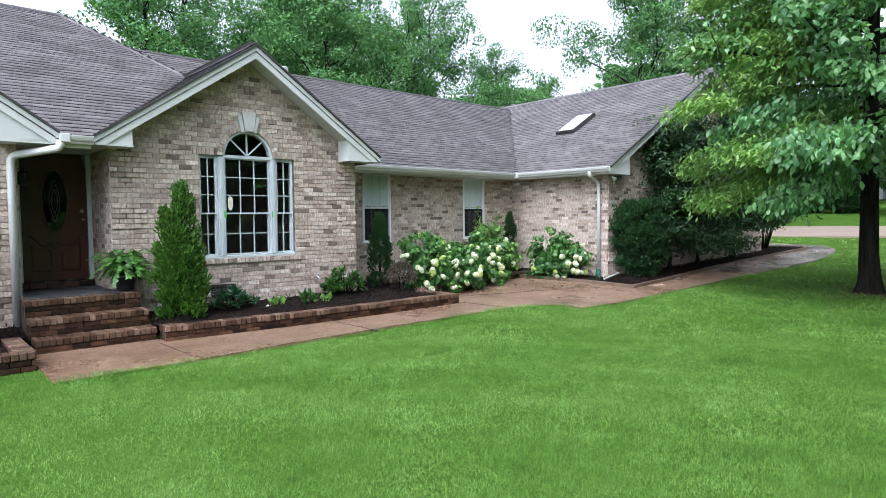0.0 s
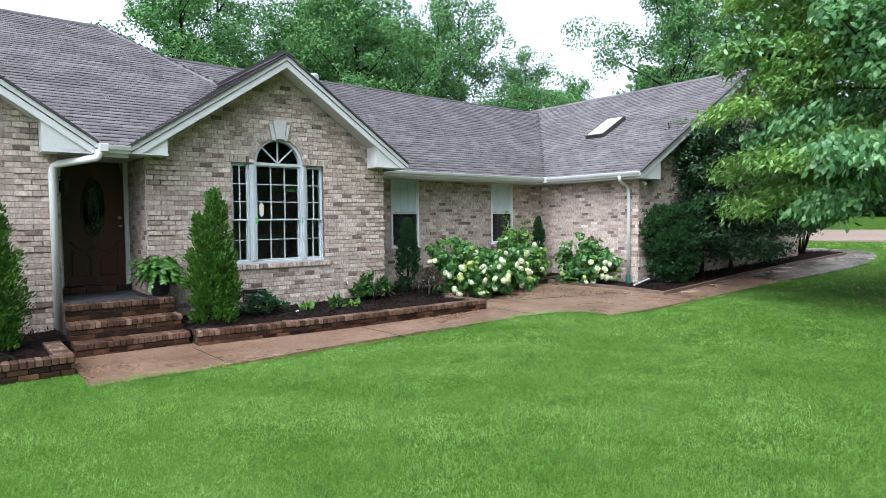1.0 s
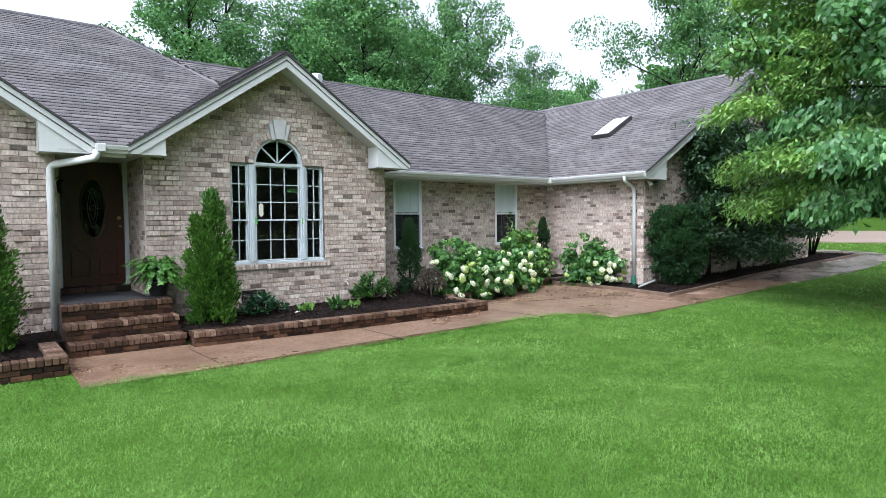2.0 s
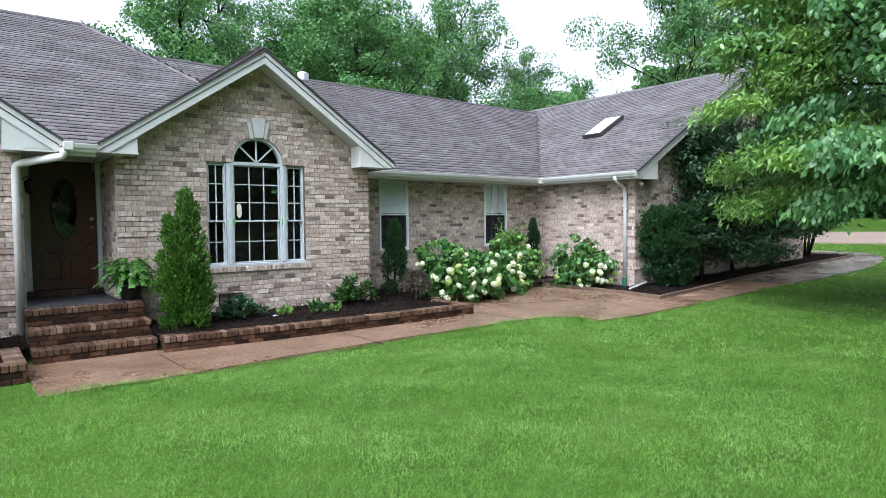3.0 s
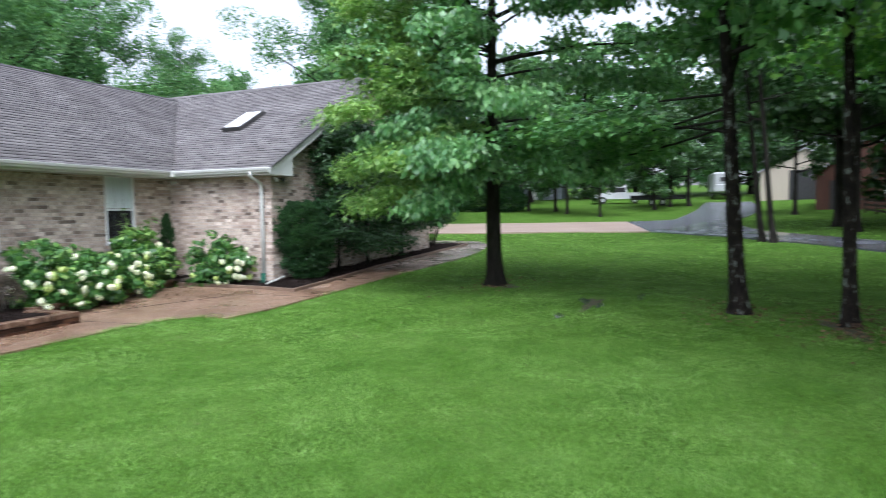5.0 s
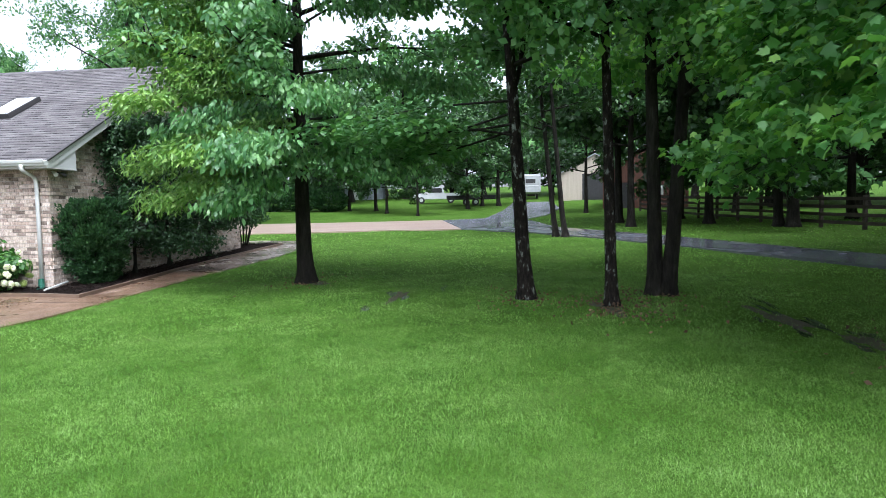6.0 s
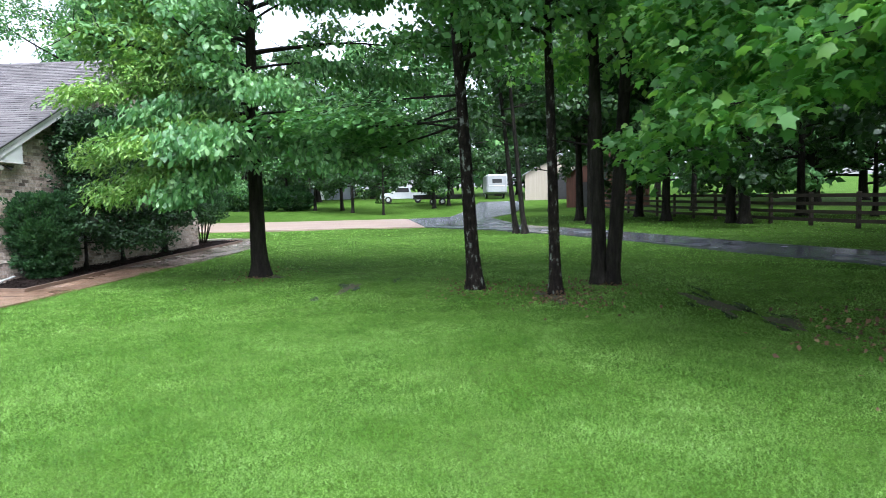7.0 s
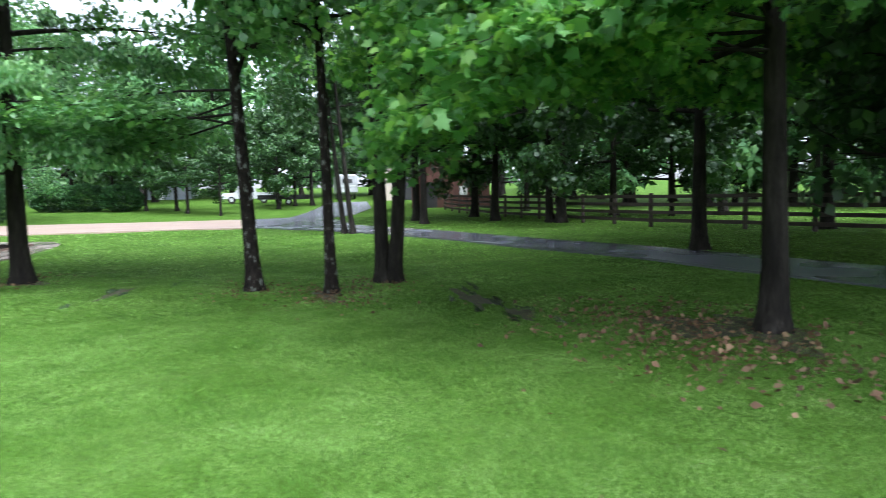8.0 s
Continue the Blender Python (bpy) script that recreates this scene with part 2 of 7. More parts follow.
oak_mat = leaf_material("oak_leaf", [(0.0, (0.062, 0.160, 0.062)), (0.5, (0.112, 0.250, 0.094)), (0.85, (0.170, 0.330, 0.135)), (1.0, (0.25, 0.415, 0.20))], rough=0.36, spec=0.45, through=0.28)
maple_mat = leaf_material("maple_leaf", [(0.0, (0.072, 0.185, 0.060)), (0.6, (0.135, 0.295, 0.092)), (1.0, (0.25, 0.42, 0.12))], through=0.42)
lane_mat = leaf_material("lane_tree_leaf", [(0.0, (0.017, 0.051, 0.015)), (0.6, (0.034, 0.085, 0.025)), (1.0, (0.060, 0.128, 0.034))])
# darker than shrub_mat: tree shade on the clipped shrub is in this colour
dark_shrub_mat = leaf_material("shade_dark_leaf", [(0.0, (0.014, 0.042, 0.016)), (0.6, (0.028, 0.078, 0.026)), (1.0, (0.055, 0.125, 0.042))], rough=0.45)
wood_mat = leaf_material("woodland_leaf", [(0.0, (0.050, 0.128, 0.048)), (0.5, (0.080, 0.185, 0.066)), (1.0, (0.128, 0.250, 0.088))], rough=0.6, spec=0.15, through=0.18)
cedar_mat = leaf_material("arborvitae_leaf", [(0.0, (0.030, 0.085, 0.013)), (0.6, (0.062, 0.148, 0.020)), (1.0, (0.115, 0.225, 0.034))], rough=0.55)
yew_mat = leaf_material("dark_conifer_leaf", [(0.0, (0.012, 0.035, 0.012)), (0.6, (0.022, 0.06, 0.02)), (1.0, (0.035, 0.085, 0.025))], rough=0.5)
shrub_mat = leaf_material("shrub_leaf", [(0.0, (0.025, 0.075, 0.018)), (0.6, (0.045, 0.12, 0.025)), (1.0, (0.09, 0.18, 0.04))])
lime_mat = leaf_material("young_leaf", [(0.0, (0.085, 0.190, 0.037)), (0.6, (0.160, 0.290, 0.072)), (1.0, (0.255, 0.390, 0.115))])
far_mat = leaf_material("far_wood_leaf", [(0.0, (0.025, 0.065, 0.025)), (0.6, (0.05, 0.115, 0.04)), (1.0, (0.09, 0.175, 0.06))], rough=0.6)
grass_mat = leaf_material("grass_blade", [(0.0, (0.080, 0.168, 0.021)), (0.4, (0.116, 0.236, 0.032)), (0.85, (0.152, 0.286, 0.050)), (0.985, (0.185, 0.315, 0.075)), (1.0, (0.27, 0.33, 0.14))], rough=0.5, through=0.2, spec=0.26, patches=((0.8, (0.60, 0.72, 0.46), (1.34, 1.24, 1.75)), (4.5, (0.74, 0.82, 0.62), (1.22, 1.15, 1.34))))
lichen_mat = surface("lichen_bark", [(0.4, (0.009, 0.008, 0.007)), (0.585, (0.025, 0.02, 0.016)), (0.625, (0.13, 0.145, 0.125)), (0.75, (0.25, 0.265, 0.235))], 13, 34, rough=0.9, bumpy=1.0, depth=0.04, stretch=(1, 1, 0.4), fine_amount=0.6, spec=0.08)


def pebble_material(name, stops, scale, rough):
    """Washed aggregate: small stones of many colours set in a browner ground."""
    mat, nt, b = material(name, rough, 0.0, 0.5)
    tc = nt.nodes.new("ShaderNodeTexCoord")
    vo = nt.nodes.new("ShaderNodeTexVoronoi")
    vo.inputs["Scale"].default_value = scale
    nt.links.new(tc.outputs["Object"], vo.inputs["Vector"])
    sep = nt.nodes.new("ShaderNodeSeparateColor")
    nt.links.new(vo.outputs["Color"], sep.inputs[0])
    col = ramp(nt, sep.outputs[0], stops)
    stain = ramp(nt, noise_of(nt, 0.8, 5, 0.65), [(0.3, (0.55, 0.5, 0.46)), (0.52, (0.95, 0.93, 0.9)), (0.75, (1.2, 1.2, 1.2))])
    nt.links.new(mix(nt, "MULTIPLY", 1.0, col, stain), b.inputs["Base Color"])
    damp = nt.nodes.new("ShaderNodeMapRange")
    nt.links.new(noise_of(nt, 0.6, 4), damp.inputs[0])
    damp.inputs[1].default_value, damp.inputs[2].default_value, damp.inputs[3].default_value, damp.inputs[4].default_value = 0.35, 0.65, rough - 0.2, rough + 0.2
    nt.links.new(damp.outputs[0], b.inputs["Roughness"])
    bump(nt, b, vo.outputs["Distance"], 0.35, 0.008)
    return mat


path_mat = pebble_material("washed_aggregate", [(0.0, (0.055, 0.030, 0.019)), (0.25, (0.132, 0.077, 0.048)), (0.6, (0.205, 0.127, 0.082)), (0.85, (0.285, 0.19, 0.13)), (1.0, (0.40, 0.31, 0.24))], 80, 0.38)
# greyer and paler than path_mat: sky reflection put into the wet stones' colour
wet_sheen_path_mat = pebble_material("wet_sheen_aggregate", [(0.0, (0.075, 0.058, 0.05)), (0.25, (0.15, 0.118, 0.1)), (0.6, (0.22, 0.18, 0.157)), (0.85, (0.30, 0.255, 0.225)), (1.0, (0.40, 0.36, 0.33))], 80, 0.22)


# ---- foliage ----
def turned(n, r, droop=0.5):
    """Random leaf axes: an outward direction, a face normal and the third axis."""
    a = r.normal(size=(n, 3))
    a[:, 2] -= droop
    a /= np.linalg.norm(a, axis=1)[:, None]
    b = r.normal(size=(n, 3))
    b[:, 2] += 1.2
    b -= a * (a * b).sum(1)[:, None]
    b /= np.linalg.norm(b, axis=1)[:, None]
    return a, np.cross(b, a), b


OVAL = (np.array([(0, 0, 0), (0.35, 0.28, 0.05), (0.35, -0.28, 0.05), (1.0, 0, -0.08)]), np.array([(0, 2, 1), (1, 2, 3)]))
WIDE = (np.array([(0, 0, 0), (0.5, 0.42, 0.06), (0.5, -0.42, 0.06), (1.0, 0, -0.08)]), np.array([(0, 2, 1), (1, 2, 3)]))
OAK = (np.array([(0, 0, 0), (0.3, 0.16, 0.05), (0.62, 0.36, 0.02), (1.0, 0.0, -0.12), (0.62, -0.36, 0.02), (0.3, -0.16, 0.05)]), np.array([(0, 5, 1), (1, 5, 4), (1, 4, 2), (2, 4, 3)]))
MAPLE = (np.array([(0, 0, 0), (0.14, 0.46, 0.02), (0.38, 0.34, 0.06), (0.70, 0.46, -0.05), (0.70, 0.22, 0.03), (1.05, 0, -0.14), (0.70, -0.22, 0.03), (0.70, -0.46, -0.05), (0.38, -0.34, 0.06), (0.14, -0.46, 0.02)]),
         np.array([(0, 2, 1), (2, 4, 3), (4, 6, 5), (6, 8, 7), (8, 0, 9), (0, 8, 2), (2, 8, 4), (4, 8, 6)]))
HEART = (np.array([(0, 0, 0), (0.1, 0.33, 0.03), (0.45, 0.42, 0.0), (1.0, 0.0, -0.14), (0.45, -0.42, 0.0), (0.1, -0.33, 0.03), (0.4, 0, 0.07)]), np.array([(0, 6, 1), (1, 6, 2), (2, 6, 3), (3, 6, 4), (4, 6, 5), (5, 6, 0)]))
BROAD = (np.array([(0, 0, 0), (0.25, 0.17, 0.04), (0.6, 0.24, 0.02), (1.0, 0.0, -0.16), (0.6, -0.24, 0.02), (0.25, -0.17, 0.04)]), np.array([(0, 5, 1), (1, 5, 4), (1, 4, 2), (2, 4, 3)]))
LANCE = (np.array([(0, -0.03, 0), (0, 0.03, 0), (0.5, 0.14, 0.08), (0.5, -0.14, 0.08), (1.0, 0, 0.0)]), np.array([(0, 1, 2), (0, 2, 3), (3, 2, 4)]))


def leaves(name, centres, size, r, shape=OAK, droop=0.5, spread=0.4, axes=None):
    """One mesh of many leaves at the centres."""
    n = len(centres)
    a, b, c = axes if axes is not None else turned(n, r, droop)
    s = (size * (1 + spread * r.uniform(-1, 1, n)))[:, None, None]
    tv, tf = shape
    v = centres[:, None, :] + s * (tv[None, :, 0:1] * a[:, None, :] + tv[None, :, 1:2] * b[:, None, :] + tv[None, :, 2:3] * c[:, None, :])
    f = (np.arange(n) * len(tv))[:, None, None] + tf[None]
    return np_mesh(name, v.reshape(-1, 3), f.reshape(-1, 3))


def limb(start, direction, length, radius, r, bend=0.25, rise_by=0.12, n=7):
    """A wandering branch: its points and radii."""
    p, d = Vector(start), Vector(direction).normalized()
    pts, rad = [p.copy()], [radius]
    for i in range(n):
        d = (d + Vector((r.normal() * bend, r.normal() * bend, r.normal() * bend * 0.6 + rise_by)) * 0.45).normalized()
        p = p + d * (length / n)
        pts.append(p.copy())
        rad.append(radius * (1 - 0.85 * (i + 1) / n))
    return pts, rad


def tree(name, at, height, trunk_r, first, reach, leaf_n, leaf_size, mat, seed, label, shape=OAK, lean=(0, 0), limbs=16, toward=None, clump=0.45, forks=None, group="", droop=0.5, low_droop=0.0, bare=0.3, bark=None, fine=True, billow=0.0, per=150):
    """A tree: flared trunk, limbs with twigs, and a crown of single leaves gathered round the twigs."""
    r = np.random.default_rng(seed)
    root = thing(name, at, label, "tree", group)
    g = Geo()
    stems = forks or [(0, 0, lean[0], lean[1], 1.0)]
    twigs, limb_geo = [], Geo()
    for fx, fy, lx, ly, scale in stems:
        pts, rad = [], []
        for i in range(13):
            f = i / 12
            z = -0.1 + f * height * 0.92
            pts.append((fx + lx * f + 0.06 * math.sin(3.1 * f + seed) * height * 0.12, fy + ly * f + 0.05 * math.cos(2.3 * f + seed) * height * 0.12 - 0.05 * math.cos(seed) * height * 0.12, z))
            rad.append(trunk_r * scale * (1 - 0.8 * f))
        pts[0] = (fx, fy, -0.15)
        low = [(fx, fy, -0.15), (fx, fy, 0.03), tuple(Vector((fx, fy, 0.12)).lerp(Vector(pts[1]), 0.1)), tuple(Vector((fx, fy, 0.12)).lerp(Vector(pts[1]), 0.4))]
        g.tube(low + pts[1:], [trunk_r * scale * k for k in (1.75, 1.5, 1.22, 1.06)] + rad[1:], 12)
        trunk_pts = [Vector(p) for p in pts]
        for k in range(limbs):
            f = first / height + (0.93 - first / height) * (k + r.uniform(0, 0.8)) / limbs
            i = min(int(f / 0.92 * 12), 11)
            q = trunk_pts[i].lerp(trunk_pts[i + 1], min(max(f / 0.92 * 12 - i, 0), 1))
            ang = k * 2.4 + r.uniform(-0.5, 0.5) + seed
            t = (f - first / height) / (1 - first / height)
            out = reach * scale * (0.62 + 0.38 * math.sin(math.pi * min(t * 1.25 + 0.22, 1))) * (1 - 0.55 * t ** 2)
            d = Vector((math.cos(ang), math.sin(ang), 0.08 + 0.75 * t - low_droop * (1 - t)))
            if toward is not None and r.uniform() < 0.45 and t < 0.55:
                d = Vector((toward[0] + r.normal() * 0.45, toward[1] + r.normal() * 0.45, d.z))
            lp, lr = limb(q, d, out * r.uniform(0.8, 1.15), max(trunk_r * scale * (0.36 - 0.2 * t), 0.015), r, 0.3, 0.05 - low_droop * 0.25 * (1 - t))
            limb_geo.tube(lp, lr, 6 if fine else 4, cap=False)
            for s in range(2, 8):
                for _ in range(2):
                    dd = (lp[s] - lp[s - 1]).normalized() + Vector((r.normal() * 0.8, r.normal() * 0.8, r.normal() * 0.5))
                    tp, tr = limb(lp[s], dd, out * r.uniform(0.16, 0.42), 0.014, r, 0.35, 0.0, 4)
                    if fine:
                        limb_geo.tube(tp, tr, 3, cap=False)
                    twigs += tp[1:]
    tw = np.array([tuple(p) for p in twigs])
    tw = tw[r.uniform(size=len(tw)) > bare * 0.5]
    idx = r.integers(0, len(tw), leaf_n)
    c = tw[idx] + r.normal(size=(leaf_n, 3)) * clump * np.array([0.55, 0.55, 0.38])
    c = c[c[:, 2] > 0.7]
    axes = None
    if billow:
        c, axes = clumps(tw, leaf_n, billow, per, r)
    part("trunk", g, bark or bark_mat, root, smooth=True)
    part("branchwork", limb_geo, bark_mat, root, smooth=True)["kind"] = "stuff"
    part("crown", leaves("crown", c, leaf_size, r, shape, droop, axes=axes), mat, root)["kind"] = "stuff"
    return root


def clumps(spots, n, radius, per, r, flat_by=0.62, hang=0.35):
    """Leaves shingled over many rounded clumps at the spots: their places and axes."""
    m = max(n // per, 1)
    mid = spots[r.integers(0, len(spots), m)] + r.normal(size=(m, 3)) * radius * 0.25
    size = radius * r.uniform(0.55, 1.25, m)
    pick = r.integers(0, m, n)
    d = r.normal(size=(n, 3))
    d[:, 2] += 0.35
    d /= np.linalg.norm(d, axis=1)[:, None]
    p = mid[pick] + d * size[pick][:, None] * (1, 1, flat_by) * r.uniform(0.7, 1.08, (n, 1))
    face = d + r.normal(size=(n, 3)) * 0.38
    face[:, 2] += 0.15
    face /= np.linalg.norm(face, axis=1)[:, None]
    a = r.normal(size=(n, 3)) * 0.7 + d * 0.4
    a[:, 2] -= hang
    a -= face * (a * face).sum(1)[:, None]
    a /= np.linalg.norm(a, axis=1)[:, None]
    return p, (a, np.cross(face, a), face)


def bough(root, start, end, mat, shape, size, n, r, wide=1.1, sag=0.25, thick=0.03, twigs=16, hang=0.3, tilt=0.35):
    """A long side bough that carries flat layers of leaves, as broad-leaved trees hold them towards the light."""
    a, b = Vector(start), Vector(end)
    along = (b - a)
    side = along.cross(Vector((0, 0, 1))).normalized()
    pts = [a.lerp(b, f) + Vector((0, 0, sag * math.sin(math.pi * f))) + side * 0.12 * math.sin(5 * f + a.x) for f in np.linspace(0, 1, 9)]
    g = Geo().tube(pts, [thick * (1 - 0.85 * f) for f in np.linspace(0, 1, 9)], 6, cap=False)
    spots = []
    for k in range(twigs):
        f = 0.25 + 0.75 * (k + r.uniform(0, 0.8)) / twigs
        i = min(int(f * 8), 7)
        q = pts[i].lerp(pts[i + 1], f * 8 - i)
        d = (along.normalized() * r.uniform(0.2, 0.9) + side * (1 if k % 2 else -1) * r.uniform(0.5, 1.1) + Vector((0, 0, r.uniform(-0.25, 0.3)))).normalized()
        tp, tr = limb(q, d, wide * r.uniform(0.5, 1.1) * (1.15 - 0.5 * f), thick * 0.3, r, 0.25, -0.06, 5)
        g.tube(tp, tr, 4, cap=False)
        spots += tp[1:] + tp[3:]
    spots = np.array([tuple(p) for p in spots])
    c = spots[r.integers(0, len(spots), n)] + r.normal(size=(n, 3)) * (0.16, 0.16, 0.09)
    ax = r.normal(size=(n, 3)) * (1, 1, 0.25) + np.array(along.normalized()) * 0.5
    ax[:, 2] -= hang
    ax /= np.linalg.norm(ax, axis=1)[:, None]
    up = np.array((0, 0, 1.0)) + r.normal(size=(n, 3)) * tilt
    up -= ax * (ax * up).sum(1)[:, None]
    up /= np.linalg.norm(up, axis=1)[:, None]
    br = part("bough", g, bark_mat, root, smooth=True)
    part("bough_leaves", leaves("bough_leaves", c, size, r, shape, 0, 0.35, (ax, np.cross(up, ax), up)), mat, br)["kind"] = "stuff"


# ---- the ground ----
def soft(v, w=2.0):
    return np.where(v > 30 * w, v, w * np.log1p(np.exp(np.minimum(v / w, 30))))


def rise(x, y):
    """The lie of the land: level by the house, climbing slowly towards the road."""
    x, y = np.asarray(x, float), np.asarray(y, float)
    return 0.02 + 0.026 * soft(x - 8.0) + 0.012 * soft(-y - 14.0) + 0.03 * soft(np.minimum(x, 160) - 46.0)


def gz(x, y):
    return float(rise(x, y))


def sheet(name, xs, ys, height, mat, cut=None):
    """A grid over the plan, lifted to a height function; cut drops cells."""
    gx, gy = np.meshgrid(xs, ys)
    v = np.stack([gx.ravel(), gy.ravel(), height(gx, gy).ravel()], 1)
    nx, ny = len(xs), len(ys)
    i, j = np.meshgrid(np.arange(nx - 1), np.arange(ny - 1))
    a = (j * nx + i).ravel()
    q = np.stack([a, a + 1, a + nx + 1, a + nx], 1)
    if cut is not None:
        cx, cy = v[q][:, :, 0].mean(1), v[q][:, :, 1].mean(1)
        q = q[~cut(cx, cy)]
    return np_mesh(name, v, q, True)


def steps_out(a, b, far_a, far_b, step):
    """Even steps from a to b, then widening steps out to the far ends."""
    mid = list(np.arange(a, b + 1e-6, step))
    s, p = step, b
    while p < far_b:
        s *= 1.25
        p += s
        mid.append(p)
    s, p = step, a
    while p > far_a:
        s *= 1.25
        p -= s
        mid.insert(0, p)
    return np.array(mid)


def bumps(x, y):
    return rise(x, y) + 0.02 * np.sin(x * 0.9 + 1.3 * np.sin(y * 0.5)) * np.sin(y * 0.8 + 0.4) - 0.01


ground = part("ground", sheet("ground", steps_out(-8, 56, -900, 900, 0.5), steps_out(-34, 14, -900, 900, 0.5), bumps, lawn_mat), lawn_mat)
tagged(ground, "green mown lawn rolling gently up to the trees", "lawn", kind="structure")


def inside(poly, x, y):
    """Which of the points lie in the polygon."""
    x, y = np.asarray(x, float), np.asarray(y, float)
    r = np.zeros(x.shape, bool)
    n = len(poly)
    for i in range(n):
        (x0, y0), (x1, y1) = poly[i], poly[(i + 1) % n]
        c = ((y0 > y) != (y1 > y)) & (x < (x1 - x0) * (y - y0) / (y1 - y0 + 1e-12) + x0)
        r ^= c
    return r


def ribbon(name, left, right, lift, mat, thick=0.06, cross=4, along=10):
    """A paved strip between two edge lines with equal numbers of points, lying on the land."""
    g = Geo()
    rows = []
    for k in range(len(left) - 1):
        for s in range(along + (k == len(left) - 2)):
            f = s / along
            a = Vector(left[k]).lerp(Vector(left[k + 1]), f)
            b = Vector(right[k]).lerp(Vector(right[k + 1]), f)
            rows.append([a.lerp(b, c / cross) for c in range(cross + 1)])
    n = cross + 1
    v = [(p.x, p.y, gz(p.x, p.y) + lift) for r in rows for p in r]
    f = [(i * n + c, i * n + c + 1, (i + 1) * n + c + 1, (i + 1) * n + c) for i in range(len(rows) - 1) for c in range(cross)]
    ring = [i * n for i in range(len(rows))] + [len(v) - n + c for c in range(1, n)] + [i * n + cross for i in range(len(rows) - 2, -1, -1)] + [c for c in range(cross - 1, 0, -1)]
    m, edge, base = len(ring), len(v), len(v) + len(ring)
    v += [v[i] for i in ring]
    v += [(v[i][0], v[i][1], v[i][2] - thick - lift) for i in ring]
    f += [(edge + i, edge + (i + 1) % m, base + (i + 1) % m, base + i) for i in range(m)]
    g.add(v, f)
    me = g.mesh(name, True)
    bm = bmesh.new()
    bm.from_mesh(me)
    bmesh.ops.recalc_face_normals(bm, faces=bm.faces)
    bm.to_mesh(me)
    bm.free()
    return part(name, me, mat)


PATH_OUT = [(-0.36, -2.98), (1.05, -2.97), (2.4, -2.84), (4.2, -2.8), (6.4, -2.86), (7.1, -2.95), (7.5, -3.25), (7.55, -3.85), (8.4, -3.96), (9.8, -3.97), (12.0, -3.97), (14.6, -4.02)]
PATH_IN = [(-0.36, -1.2), (1.1, -1.3), (3.0, -1.6), (5.2, -1.6), (6.4, -0.8), (7.4, -0.6), (8.2, -0.35), (9.0, -0.1), (10.0, 0.3), (10.62, 0.1), (10.6, -2.95), (14.6, -2.72)]
pavement_a = ribbon("pavement_1", PATH_IN, PATH_OUT, 0.024, path_mat, along=6)
tagged(pavement_a, "brown exposed-aggregate garden path, damp, with sawn joints", "path", kind="structure")
# sawn joints across the path
joint_mat = surface("joint_filler", [(0.3, (0.03, 0.02, 0.015)), (0.7, (0.06, 0.04, 0.03))], 8, 60)
for (ax, ay), (bx, by) in (((1.1, -1.62), (1.13, -2.76)), ((3.7, -1.85), (3.72, -2.98)), ((6.6, -1.75), (6.7, -2.95)), ((7.2, -1.1), (9.9, -2.2)), ((9.9, -2.2), (9.95, -3.85)), ((12.8, -2.85), (12.8, -3.6))):
    a, b = Vector((ax, ay, gz(ax, ay) + 0.0275)), Vector((bx, by, gz(bx, by) + 0.0275))
    n = (b - a).cross(Vector((0, 0, 1))).normalized() * 0.006
    tagged(part("joint", Geo().prism([a - n, b - n, b + n, a + n], (0, 0, -0.02)), joint_mat, pavement_a))
FAR_IN = [(14.6, -2.72), (17.0, -2.62), (20.0, -2.58), (22.6, -2.58), (23.3, -2.5), (23.55, -1.7), (23.65, -0.6), (23.7, 2.5)]
FAR_OUT = [(14.6, -4.02), (17.4, -4.15), (19.8, -4.1), (22.4, -3.6), (23.7, -3.15), (24.8, -2.45), (25.3, -1.0), (25.4, 2.5)]
pavement_b = ribbon("pavement_2", FAR_IN, FAR_OUT, 0.03, wet_sheen_path_mat, along=6)
tagged(pavement_b, "wet aggregate walk curving to the drive, coloured grey for sky reflection", "path", kind="structure")

# ---- the drive and the road ----
drive = ribbon("drive", [(38, 26), (40, 14), (41, 4.5), (41.5, -1), (42.5, -6.9)], [(29, 26), (29.5, 10), (30.3, 0.5), (31.5, -4.4), (31.55, -9.03)], 0.05, drive_mat, along=6)
tagged(drive, "pale pinkish concrete drive with a sharp end", "drive", kind="structure")
road = ribbon("road", [(70, -12.2), (56, -11.2), (44.5, -9.8), (42.5, -6.9)][::-1] + [(75, -13)][:0], [(70, -16.5), (56, -16.2), (47.9, -14.55), (31.55, -9.03)][::-1], 0.04, road_mat, along=6)
tagged(road, "dark grey tarmac lane leading to the barns", "road", kind="structure")
lane = ribbon("lane", [(44.5, -12.5), (32, -14.0), (26, -17.0), (17.7, -20.3), (14.9, -21.6), (11, -22.9), (5, -24.4), (-12, -26.5)], [(31.55, -9.1), (28.2, -12.6), (22.4, -15.85), (15.1, -19.05), (12.3, -20.15), (8.6, -21.0), (3, -22.2), (-12, -24.0)], 0.045, lane_tar_mat, along=6)
tagged(lane, "wet dark tarmac lane shining under the trees", "road", kind="structure")


# ---- brickwork ----
COURSE, LONG, JOINT = 0.0787, 0.2035, 0.0095


